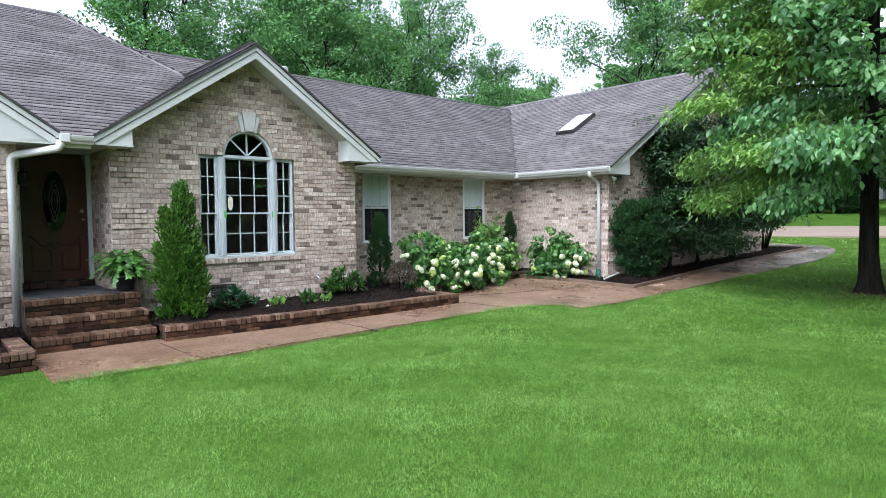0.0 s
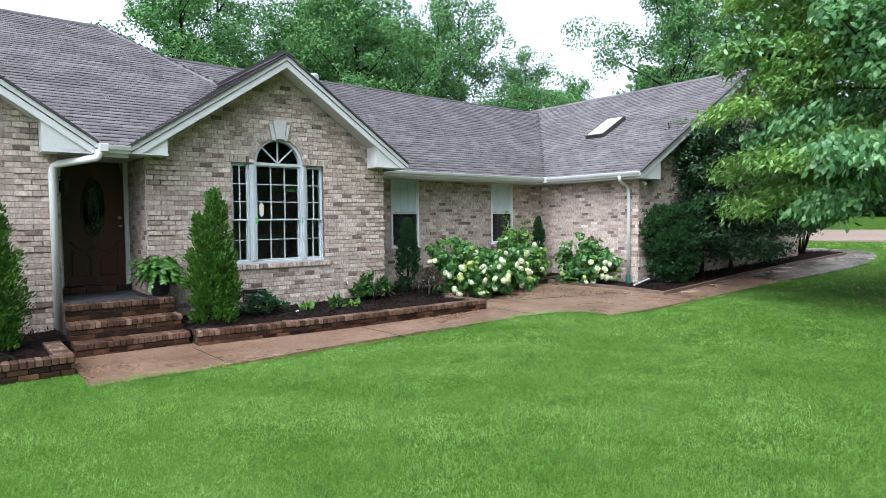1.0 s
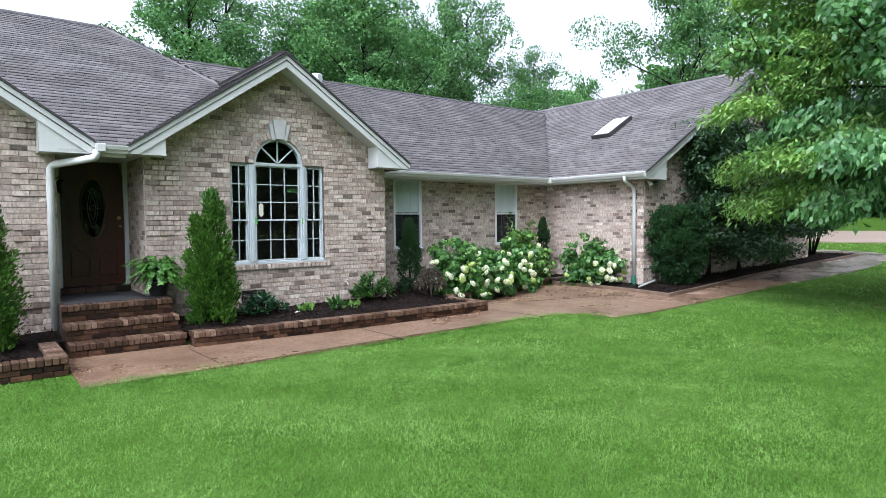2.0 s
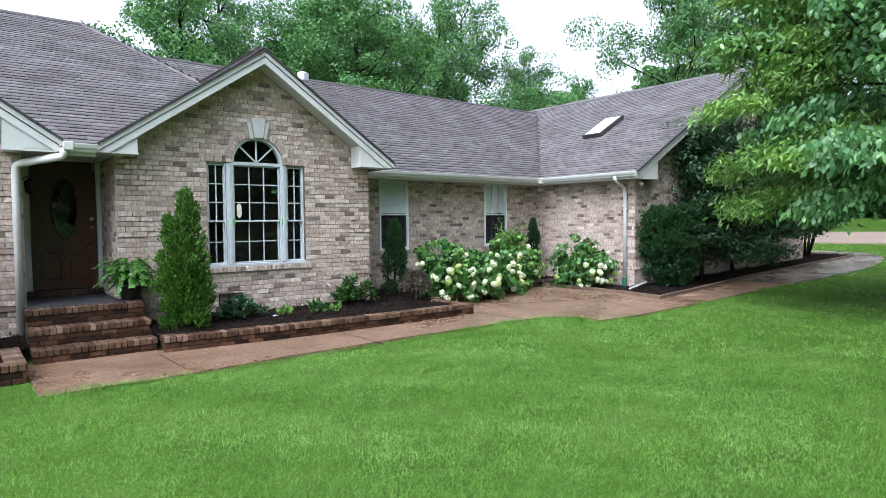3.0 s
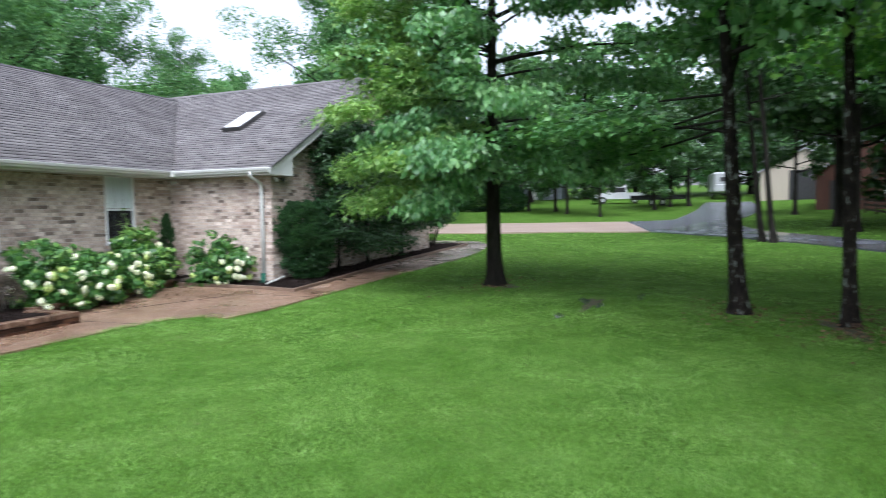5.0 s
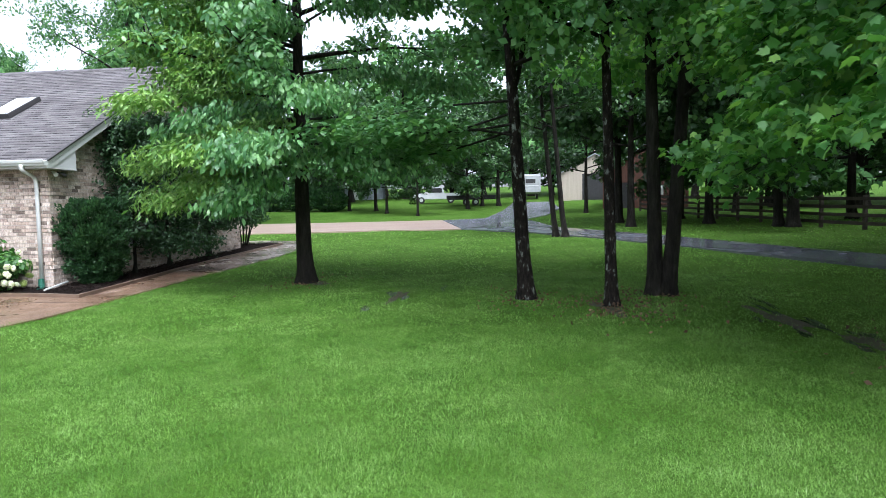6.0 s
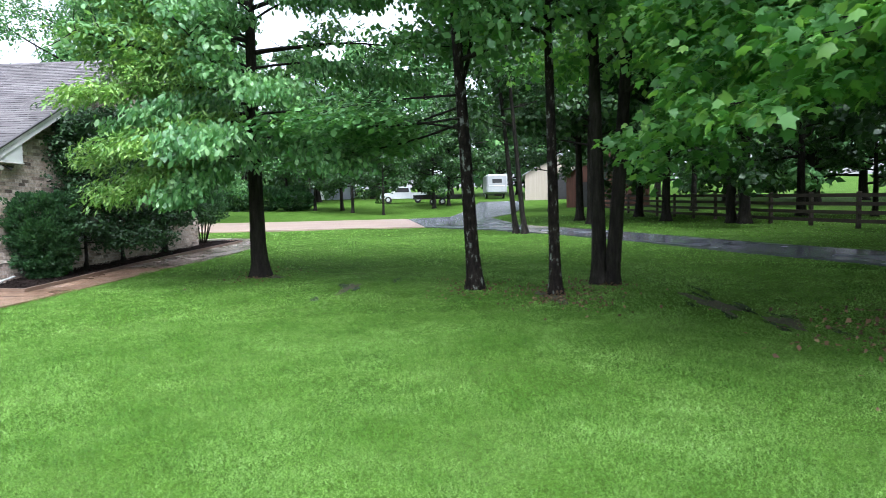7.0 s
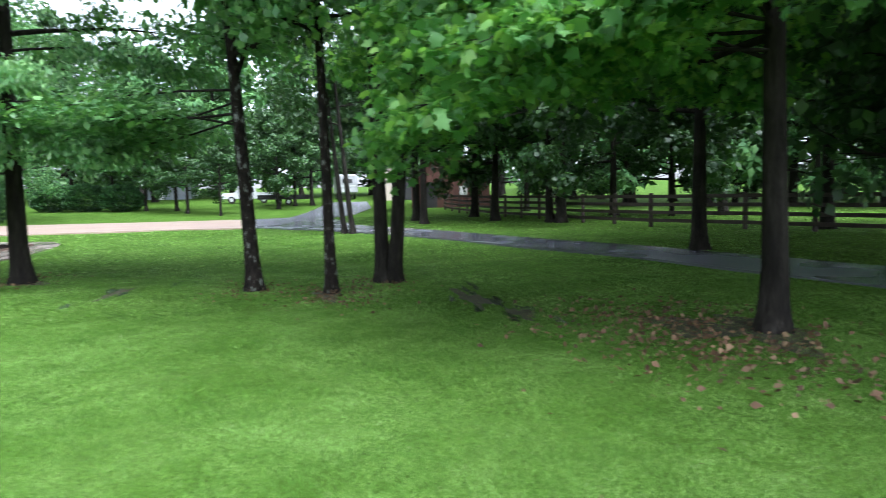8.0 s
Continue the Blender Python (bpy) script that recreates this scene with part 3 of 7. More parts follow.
def brick_mesh(name, w=LONG - JOINT, h=COURSE - JOINT, d=0.06, c=0.0035):
    """A brick whose face is cut round its edges; it starts at the face and goes back along +y."""
    g = Geo()
    g.add([(0, c, 0), (w, c, 0), (w, c, h), (0, c, h), (c, 0, c), (w - c, 0, c), (w - c, 0, h - c), (c, 0, h - c), (0, d, 0), (w, d, 0), (w, d, h), (0, d, h)],
          [(4, 5, 6, 7), (0, 1, 5, 4), (1, 2, 6, 5), (2, 3, 7, 6), (3, 0, 4, 7), (0, 8, 9, 1), (1, 9, 10, 2), (2, 10, 11, 3), (3, 11, 8, 0)])
    return g


BRICK_GEO = brick_mesh("brick")
BRICK_ME = BRICK_GEO.mesh("brick")
BRICK_ME.materials.append(brick_mat)
rng = random.Random(11)


def lay(wall, rows, focus, keep=300, me=None, geo=None, loose_mat=None, name="brick", field_mat=None):
    """Places bricks (u, z, length, height, tilt) on a wall: the nearest to focus as parts, the others joined."""
    me, geo = me or BRICK_ME, geo or BRICK_GEO
    w0, h0 = geo.v[1][0], geo.v[2][2]
    rows.sort(key=lambda r: abs(r[0] - focus[0]) + 1.5 * abs(r[1] - focus[1]))
    rest_v, rest_f = [], []
    src = np.array(geo.v)
    faces = geo.f
    for i, (u, z, w, h, out) in enumerate(rows):
        if i < keep:
            ob = new(name, me)
            ob.parent = wall
            ob.matrix_basis = Matrix.LocRotScale((u, -out, z), Euler((0, 0, 0)), (w / w0, 1, h / h0))
        else:
            n = len(rest_v) * len(src)
            rest_v.append(src * (w / w0, 1, h / h0) + (u, -out, z))
            rest_f.extend([tuple(n + k for k in f) for f in faces])
    if rest_v:
        f = Geo()
        f.v, f.f = [tuple(p) for p in np.concatenate(rest_v)], rest_f
        ob = part("brick_field", f, field_mat or brick_field_mat, wall)
        ob["kind"] = "stuff"


def courses(length, z0, z1, top, holes, bond=0.5, shift=0.0, quoins=()):
    """Running-bond bricks under the line top(u), round the holes (u0, u1, f_low(u), f_high(u))."""
    rows, k = [], 0
    z = z0
    while z < z1:
        h = COURSE - JOINT
        mid = z + h / 2
        free = [(0.0, length)]
        # the wall's own outline
        us = np.linspace(0, length, 241)
        ok = np.array([top(u) > z + h - 0.01 for u in us])
        for a, b, lo, hi in holes:
            ok &= ~np.array([(a < u < b) and lo(u) < z + h and hi(u) > z for u in us])
        edges = np.flatnonzero(np.diff(np.concatenate([[0], ok.astype(int), [0]])))
        for a, b in zip(edges[::2], edges[1::2]):
            ua, ub = us[a], us[b - 1]
            for x0, x1, _, _ in holes:
                if abs(ua - x1) < 0.03:
                    ua = x1
                if abs(ub - x0) < 0.03:
                    ub = x0
            u = math.floor((ua - shift) / LONG) * LONG + shift - (LONG * bond if k % 2 else 0)
            while u < ub:
                s, e = max(u, ua), min(u + LONG - JOINT, ub - (JOINT if ub < length - 0.01 else 0))
                if e - s > 0.035:
                    proud = 0.02 if (k // 5) % 2 == 0 and any(q0 - 0.02 < s and e < q1 + 0.02 for q0, q1 in quoins) else 0.0
                    rows.append((s, z, e - s, h, proud + rng.uniform(0.0, 0.005)))
                u += LONG
        z += COURSE
        k += 1
    return rows


def wall_body(length, z0, top, holes, thick=0.22, breaks=()):
    """The wall's body behind its bricks, in upright strips, with its openings left out."""
    g = Geo()
    us = {0.0, length, *breaks}
    for a, b, lo, hi in holes:
        us |= {max(a, 0.0), min(b, length)}
    us = sorted(us)
    for a, b in zip(us, us[1:]):
        if b - a < 1e-5:
            continue
        m = (a + b) / 2
        spans = [(lambda u: z0, top)]
        for h0, h1, lo, hi in sorted((h for h in holes if h[0] - 1e-6 <= m <= h[1] + 1e-6), key=lambda h: h[2](m)):
            base, up = spans.pop()
            spans += [(base, lo), (hi, up)]
        for lo, hi in spans:
            e = 1e-6
            if hi(m) - lo(m) < 0.01:
                continue
            p = [(a, 0.007, lo(a + e)), (b, 0.007, lo(b - e)), (b, 0.007, hi(b - e)), (a, 0.007, hi(a + e))]
            g.prism(p, (0, thick, 0))
    me = g.mesh("wall")
    bm = bmesh.new()
    bm.from_mesh(me)
    bmesh.ops.remove_doubles(bm, verts=bm.verts, dist=0.0005)
    bmesh.ops.recalc_face_normals(bm, faces=bm.faces)
    bm.to_mesh(me)
    bm.free()
    return me


def flat(z):
    return lambda u: z


house = thing("house", (0, 0, 0), "single-storey brick house with dark shingle roofs and white trim", "house")


def brick_wall(m, length, z0, top, holes, focus, z1, keep=300, breaks=(), shift=0.0, label="", quoins=()):
    w = part("wall", wall_body(length, z0, top, holes, breaks=breaks), mortar_mat, house, label, m=m)
    lay(w, courses(length, z0, z1, top, holes, shift=shift, quoins=quoins), focus, keep)
    return w


SIDE = radians(-90)
# the window opening of the front gable, in the wall's own measure from its corner at 0.95
GX = 0.95
WIN_Z0, WIN_Z1 = 1.04, 2.76
ARCH_C, ARCH_R = 3.165 - GX, 0.455


def arch_top(u):
    d = abs(u - ARCH_C)
    return WIN_Z1 + 0.02 + (math.sqrt(max(ARCH_R ** 2 - d * d, 0)) if d < ARCH_R else 0)


arch_holes = [(2.3 - GX, ARCH_C - ARCH_R, flat(WIN_Z0), flat(WIN_Z1 + 0.02)), (ARCH_C - ARCH_R, ARCH_C + ARCH_R, flat(WIN_Z0), arch_top), (ARCH_C + ARCH_R, 4.03 - GX, flat(WIN_Z0), flat(WIN_Z1 + 0.02))]


def arch_ring(u):
    d = abs(u - ARCH_C)
    return WIN_Z1 + 0.02 + (math.sqrt(max((ARCH_R + 0.11) ** 2 - d * d, 0)) if d < ARCH_R + 0.11 else 0)


ring_holes = arch_holes + [(ARCH_C - ARCH_R - 0.11, ARCH_C + ARCH_R + 0.11, flat(WIN_Z1 + 0.02), arch_ring), (2.3 - GX - 0.1, 4.03 - GX + 0.1, flat(WIN_Z0 - 0.085), flat(WIN_Z0)),
                           (2.3 - GX - 0.11, 2.3 - GX, flat(WIN_Z1), flat(WIN_Z1 + 0.13)), (2.3 - GX, ARCH_C - ARCH_R - 0.1, flat(WIN_Z1), flat(WIN_Z1 + 0.13)), (ARCH_C + ARCH_R + 0.1, 4.03 - GX, flat(WIN_Z1), flat(WIN_Z1 + 0.13))]


def gable_top(u):
    return 4.47 - 0.685 * abs(u + GX - 3.17)


wm = Matrix.Translation((GX, 0, 0))
front_wall = part("wall", wall_body(4.41, -0.2, gable_top, arch_holes, breaks=[ARCH_C + ARCH_R * math.cos(a * math.pi / 20) for a in range(21)] + [3.17 - GX]), mortar_mat, house, "front gable wall of mixed tan and brown brick", m=wm)
lay(front_wall, courses(4.41, 0.0, 4.4, gable_top, ring_holes, shift=0.02, quoins=((0, 0.52), (3.92, 4.41))), (2.4, 1.9), 300)
# soldier bricks round the arch, over the side lights, and the sill of bricks on edge
for k in range(25):
    a = math.pi * (k + 0.5) / 25
    m = Matrix.Translation((ARCH_C, 0, WIN_Z1 + 0.02)) @ Matrix.Rotation(-(a - math.pi / 2), 4, "Y") @ Matrix.Translation((-0.026, -0.006, ARCH_R + 0.004))
    turned_brick = m @ Matrix.Diagonal((0.052 / (LONG - JOINT), 1, 0.1 / (COURSE - JOINT), 1))
    ob = new("brick", BRICK_ME)
    ob.parent, ob.matrix_basis = front_wall, turned_brick
for x0, x1 in ((2.3 - GX - 0.1, ARCH_C - ARCH_R - 0.08), (ARCH_C + ARCH_R + 0.08, 4.03 - GX + 0.1)):
    n = round((x1 - x0) / 0.075)
    for k in range(n):
        ob = new("brick", BRICK_ME)
        ob.parent = front_wall
        ob.matrix_basis = Matrix.LocRotScale((x0 + k * (x1 - x0) / n, -0.005, WIN_Z1 + 0.022), None, (((x1 - x0) / n - 0.008) / (LONG - JOINT), 1, 0.11 / (COURSE - JOINT)))
for k in range(25):
    ob = new("brick", BRICK_ME)
    ob.parent = front_wall
    ob.matrix_basis = Matrix.LocRotScale((2.3 - GX - 0.09 + k * 0.0764, -0.035, WIN_Z0 - 0.085), None, (0.068 / (LONG - JOINT), 1, 0.08 / (COURSE - JOINT)))

left_wall = brick_wall(Matrix.Translation((-5.2, 0, 0)), 5.0, -0.2, lambda u: 2.81 + 0.69 * min(5.42 - u, u + 1.02), [], (5.0, 1.6), 4.7, 300, breaks=(2.2,), label="brick wall with grey and tan bricks beside the entrance", quoins=((4.4, 5.0),))
entry_side = brick_wall(Matrix.LocRotScale((GX, 1.1, 0), Euler((0, 0, SIDE)), None), 1.09, 0.4, flat(2.8), [], (0.5, 1.6), 2.8, 300)
# the wall with the two blinds
M_Y = 1.40
rw_holes = [(6.5 - 5.58, 7.3 - 5.58, flat(1.12), flat(2.76)), (9.66 - 5.58, 10.46 - 5.58, flat(1.12), flat(2.76))]
sill_holes = rw_holes + [(a - 0.06, b + 0.06, flat(1.04), flat(1.12)) for a, b, _, _ in rw_holes]
mid_wall = part("wall", wall_body(6.0, -0.2, flat(2.88), rw_holes), mortar_mat, house, "recessed brick wall under the eaves", m=Matrix.Translation((5.58, M_Y, 0)))
lay(mid_wall, courses(6.0, 0.15, 2.86, flat(2.88), sill_holes), (3.0, 1.8), 300)
for a, b, _, _ in rw_holes:
    for k in range(12):
        ob = new("brick", BRICK_ME)
        ob.parent = mid_wall
        ob.matrix_basis = Matrix.LocRotScale((a - 0.055 + k * (b - a + 0.11) / 12, -0.03, 1.045), None, (((b - a + 0.11) / 12 - 0.008) / (LONG - JOINT), 1, 0.07 / (COURSE - JOINT)))
# the wing: its side wall and its gable wall
G_X, G_Y = 11.58, -1.72
wing_side = brick_wall(Matrix.LocRotScale((G_X, M_Y, 0), Euler((0, 0, SIDE)), None), M_Y - G_Y, -0.2, flat(2.86), [], (1.8, 1.6), 2.86, 300, label="wing side wall of pale pinkish brick", quoins=((2.6, 3.12),))
gar_holes = [(18.05 - G_X, 18.95 - G_X, flat(0.95), flat(2.3)), (14.0 - G_X, 14.9 - G_X, flat(0.95), flat(2.3))]


def wing_top(u):
    return 5.72 - 0.568 * abs(u + G_X - 16.7)


wing_front = brick_wall(Matrix.Translation((G_X, G_Y, 0)), 9.4, -0.2, wing_top, gar_holes, (1.0, 1.2), 5.7, 300, breaks=(16.7 - G_X,), label="shaded brick gable wall of the wing", quoins=((0, 0.5),))

# ---- plain walls that close the house behind ----
for x0, x1, y0, y1, z1 in ((5.13, 5.34, 0.24, 1.39, 2.85), (-5.2, -0.44, 11.4, 11.6, 2.8), (-0.42, 20.9, 9.9, 10.1, 2.8), (20.78, 20.97, -1.48, 9.89, 2.8), (-5.2, -5.0, 0.24, 11.39, 2.8), (-0.42, -0.21, 0.24, 1.4, 2.8)):
    part("wall", Geo().box(x0, x1, y0, y1, -0.2, z1), brick_field_mat, house)
part("house_floor", Geo().box(-4.9, 20.7, 1.7, 9.8, 0.3, 0.6), inside_mat, house)
part("house_floor", Geo().box(1.2, 5.1, 0.25, 1.69, 0.3, 0.6), inside_mat, house)
part("house_floor", Geo().box(11.85, 20.7, -1.45, 1.69, 0.3, 0.6), inside_mat, house)
part("inner_wall", Geo().box(0.96, 5.1, 4.0, 4.1, 0.6, 3.1).box(5.3, 11.9, 3.6, 3.7, 0.6, 3.2).box(12.0, 20.7, 1.5, 1.6, 0.6, 3.2), inside_mat, house)
part("house_ceiling", Geo().box(1.85, 4.5, 0.25, 3.3, 3.38, 3.42).box(5.35, 11.7, 1.66, 3.59, 2.92, 2.96).box(11.85, 20.7, -1.45, 1.5, 2.9, 2.94), inside_mat, house)


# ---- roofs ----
# asphalt butt edges, coloured near black as the shadow line under each course
butt_shadow_mat = surface("shingle_butt_shadow", [(0.3, (0.012, 0.011, 0.012)), (0.7, (0.035, 0.032, 0.034))], 6, 90, rough=0.95)
def roof_plane(poly, plane, mat=shingle_mat, thick=0.11, shingled=True, seed=1, eave=None, label=""):
    """A sloping roof slab over a plan outline, plane(x, y) giving its height, with courses of shingles.
    eave: a plan point and a plan direction along the eave; up the slope is at its left."""
    top = [Vector((x, y, plane(x, y))) for x, y in poly]
    ob = part("roof", Geo().prism(top[::-1], (0, 0, -thick)), roof_mat, house, label)
    if not shingled:
        return ob
    r = random.Random(seed)
    o, d = Vector((*eave[0], 0)), Vector((*eave[1], 0)).normalized()
    n = Vector((-d.y, d.x, 0))
    o.z = plane(o.x, o.y)
    up = Vector((n.x, n.y, plane(o.x + n.x, o.y + n.y) - o.z))
    slope = up.length
    up.normalize()
    face = d.cross(up).normalized()
    pts = [((p - o).dot(d), (p - o).dot(up)) for p in top]
    expo, wide = 0.143, 0.31
    verts, s = [], -0.02
    smax = max(p[1] for p in pts)
    while s < smax:
        cut = []
        m = max(s + 0.03, 0.001)
        for (u0, s0), (u1, s1) in zip(pts, pts[1:] + pts[:1]):
            if (s0 > m) != (s1 > m):
                cut.append(u0 + (u1 - u0) * (m - s0) / (s1 - s0))
        cut.sort()
        for a, b in zip(cut[::2], cut[1::2]):
            u = a - r.uniform(0, wide)
            while u < b:
                w = wide * r.uniform(0.6, 1.25)
                e0, e1 = max(u, a), min(u + w - 0.007, b)
                if e1 - e0 > 0.02:
                    t = 0.009 + r.uniform(0, 0.007)
                    ds = r.uniform(-0.008, 0.008)
                    for uu, ss, hh in ((e0, s + ds, 0.0), (e1, s + ds, 0.0), (e1, s + ds, t), (e0, s + ds, t), (e0, s + expo + 0.03, 0.001), (e1, s + expo + 0.03, 0.001)):
                        verts.append(o + d * uu + up * ss + face * (hh + 0.003))
                u += w
        s += expo
    nq = len(verts) // 6
    v = np.array([tuple(p) for p in verts])
    base = (np.arange(nq) * 6)[:, None]
    q = np.concatenate([base + np.array([[0, 1, 2, 3]]), base + np.array([[3, 2, 5, 4]]), base + np.array([[1, 5, 2, 2]])[:, :4], base + np.array([[0, 3, 4, 4]])[:, :4]])
    q = q[: 2 * nq]
    sh_me = np_mesh("shingle_field", v, q)
    sh_me.materials.append(mat)
    sh_me.materials.append(butt_shadow_mat)
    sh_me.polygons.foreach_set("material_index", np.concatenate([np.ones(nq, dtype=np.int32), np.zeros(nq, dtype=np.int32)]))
    sh = part("shingle_field", sh_me, mat, ob)
    sh["kind"] = "stuff"
    return ob


def plane_a(x, y):
    return 2.86 + 0.553 * (y + 0.35)


def plane_c(x, y):
    return 2.86 + 0.6 * (y - 0.9)


def plane_d(x, y):
    return 2.86 + 0.568 * (x - 11.2)


def plane_e(x, y):
    return 5.984 - 0.568 * (x - 16.7)


def gable_l(x, y):
    return 4.62 - 0.685 * (3.17 - x)


def gable_r(x, y):
    return 4.62 - 0.685 * (x - 3.17)


def left_r(x, y):
    return 2.95 + 0.69 * (0.22 - x)


roof_plane([(0.2, -0.38), (0.62, -0.38), (3.2, 2.9), (1.55, 5.9), (-8, 5.9), (-8, 3.75), (-3.0, 3.75), (0.2, -0.33)], plane_a, eave=((-8, -0.38), (1, 0)), seed=2, label="weathered brown-grey asphalt shingle roof with a hip")
roof_plane([(1.55, 5.9), (3.2, 2.9), (3.79, 2.9), (2.06, 5.8), (2.09, 6.87)], lambda x, y: 6.316 - 1.005 * (x - 1.55), eave=((4.2, 2.9), (0, 1)), seed=3)
roof_plane([(0.68, -0.38), (3.17, -0.38), (3.17, 2.85), (0.68, -0.36)], gable_l, eave=((0.68, 3.0), (0, -1)), seed=4)
roof_plane([(3.17, -0.38), (5.69, -0.38), (5.69, 0.95), (3.17, 3.85)], gable_r, eave=((5.69, -0.38), (0, 1)), seed=5)
roof_plane([(1.6, 0.9), (11.2, 0.9), (16.376, 5.8), (1.6, 5.8)], plane_c, eave=((1.6, 0.9), (1, 0)), seed=6, label="weathered brown-grey asphalt shingle roof")
roof_plane([(11.2, -2.02), (16.7, -2.02), (16.7, 9.0), (16.376, 5.8), (11.2, 0.9)], plane_d, eave=((11.2, 9.0), (0, -1)), seed=7, label="weathered asphalt shingle roof with a skylight")
roof_plane([(-3.0, -0.38), (0.25, -0.38), (0.25, -0.34), (-3.0, 3.7)], left_r, eave=((0.25, -0.38), (0, 1)), seed=8)
roof_plane([(16.7, -2.02), (22.0, -2.02), (22.0, 9.0), (16.7, 9.0)], plane_e, shingled=False)
roof_plane([(-8, -0.38), (-3.0, -0.38), (-3.0, 3.7), (-8, 3.7)], lambda x, y: 5.17 + 0.5 * (x + 3.0), shingled=False)
roof_plane([(1.6, 5.8), (16.376, 5.8), (16.7, 10.4), (1.6, 10.4)], lambda x, y: 5.8 - 0.6 * (y - 5.8), shingled=False)
roof_plane([(-8, 5.9), (1.55, 5.9), (2.09, 6.87), (2.09, 12.0), (-8, 12.0)], lambda x, y: 6.31 - 0.553 * (y - 5.9), shingled=False)


# ---- trim, gutters and downpipes ----
def rake(xa, za, xb, zb, y, high=0.2, thick=0.035, back=0.36, foot=None):
    """A sloping white board along a gable, cut level at its foot, with a cover strip, a dark drip edge and the soffit behind."""
    o = (0, thick, 0)
    foot = za - high if foot is None else foot
    xc = xa + (xb - xa) * max(foot - (za - high), 0) / (zb - za)
    part("bargeboard", Geo().prism([(xa, y, foot), (xc, y, foot), (xb, y, zb - high), (xb, y, zb), (xa, y, za)], o), trim_mat, house)
    part("cover_strip", Geo().prism([(xa, y - 0.018, za - 0.075), (xb, y - 0.018, zb - 0.075), (xb, y - 0.018, zb), (xa, y - 0.018, za)], (0, 0.016, 0)), trim_mat, house)
    part("drip_edge", Geo().prism([(xa, y - 0.045, za + 0.004), (xb, y - 0.045, zb + 0.004), (xb, y - 0.045, zb + 0.04), (xa, y - 0.045, za + 0.04)], (0, 0.07, 0)), edge_mat, house)
    part("soffit", Geo().prism([(xc, y + thick + 0.002, foot + 0.015), (xb, y + thick + 0.002, zb - high + 0.015), (xb, y + thick + 0.002, zb - high + 0.035), (xc, y + thick + 0.002, foot + 0.035)], (0, back - thick, 0)), soffit_mat, house)


FY = -0.38
rake(0.66, gable_l(0.66, 0) - 0.02, 3.17, 4.60, FY, foot=2.79)
rake(5.7, gable_r(5.7, 0) - 0.02, 3.17, 4.60, FY, foot=2.79)
rake(0.25, left_r(0.25, 0) - 0.02, -3.0, left_r(-3.0, 0) - 0.02, FY, foot=2.77)
rake(11.18, plane_d(11.18, 0) - 0.02, 16.7, 5.964, -2.02, back=0.28, foot=2.7)
rake(22.02, plane_e(22.02, 0) - 0.02, 16.7, 5.964, -2.02, back=0.28, foot=2.7)


def eave_box(xa, xb, z, slope_from, y, depth):
    """The boxed return at the foot of a gable: level below, sloping above."""
    g = Geo().prism([(xa, y - 0.004, z), (xb, y - 0.004, z), (xb, y - 0.004, slope_from(xb, 0) - 0.13), (xa, y - 0.004, slope_from(xa, 0) - 0.13)], (0, depth, 0))
    part("eave_return", g, trim_mat, house, "boxed white eave return")
    part("moulding", Geo().box(min(xa, xb) - 0.008, max(xa, xb) + 0.008, y - 0.018, y + depth - 0.01, z - 0.022, z - 0.002), trim_mat, house)


eave_box(0.7, 1.2, 2.81, gable_l, FY + 0.03, 0.34)
eave_box(4.98, 5.66, 2.81, gable_r, FY + 0.03, 0.34)
eave_box(-0.42, 0.18, 2.78, left_r, FY + 0.03, 0.34)
eave_box(11.26, 12.1, 2.72, plane_d, -1.99, 0.26)


def gutter(a, b, name="gutter"):
    """An ogee gutter between two points, its back on the fascia at the left of the way."""
    a, b = Vector(a), Vector(b)
    d = (b - a).normalized()
    out = Vector((d.y, -d.x, 0))
    prof = [(0.0, 0.0), (0.0, -0.115), (0.07, -0.115), (0.085, -0.085), (0.11, -0.06), (0.125, -0.015), (0.125, 0.0), (0.113, 0.0), (0.108, -0.02), (0.02, -0.03), (0.015, 0.0)]
    return part(name, Geo().prism([a + out * u + Vector((0, 0, v)) for u, v in prof], b - a), trim_mat, house, "white ogee gutter")


gutter((5.71, 0.885, 2.865), (11.08, 0.885, 2.865))
gutter((11.185, 0.76, 2.865), (11.185, -2.03, 2.865))
gutter((0.27, -0.4, 2.885), (0.65, -0.4, 2.885))
part("gutter_corner", Geo().box(11.02, 11.2, 0.74, 0.92, 2.72, 2.875, c=0.01), trim_mat, house)
part("gutter_corner", Geo().box(0.24, 0.36, -0.535, -0.4, 2.78, 2.9, c=0.008), trim_mat, house)
part("fascia", Geo().box(5.4, 11.2, 0.89, 0.915, 2.7, 2.85), trim_mat, house)
part("fascia", Geo().box(11.19, 11.215, -1.98, 0.9, 2.7, 2.85), trim_mat, house)
part("soffit", Geo().box(5.36, 11.57, 0.92, 1.395, 2.70, 2.72), soffit_mat, house)
part("soffit", Geo().box(11.22, 11.572, -1.72, 0.915, 2.70, 2.72), soffit_mat, house)
part("soffit", Geo().box(-0.2, 0.95, -0.36, 1.1, 2.79, 2.81), soffit_mat, house)
part("fascia", Geo().box(0.2, 0.64, -0.4, -0.37, 2.72, 2.86), trim_mat, house)


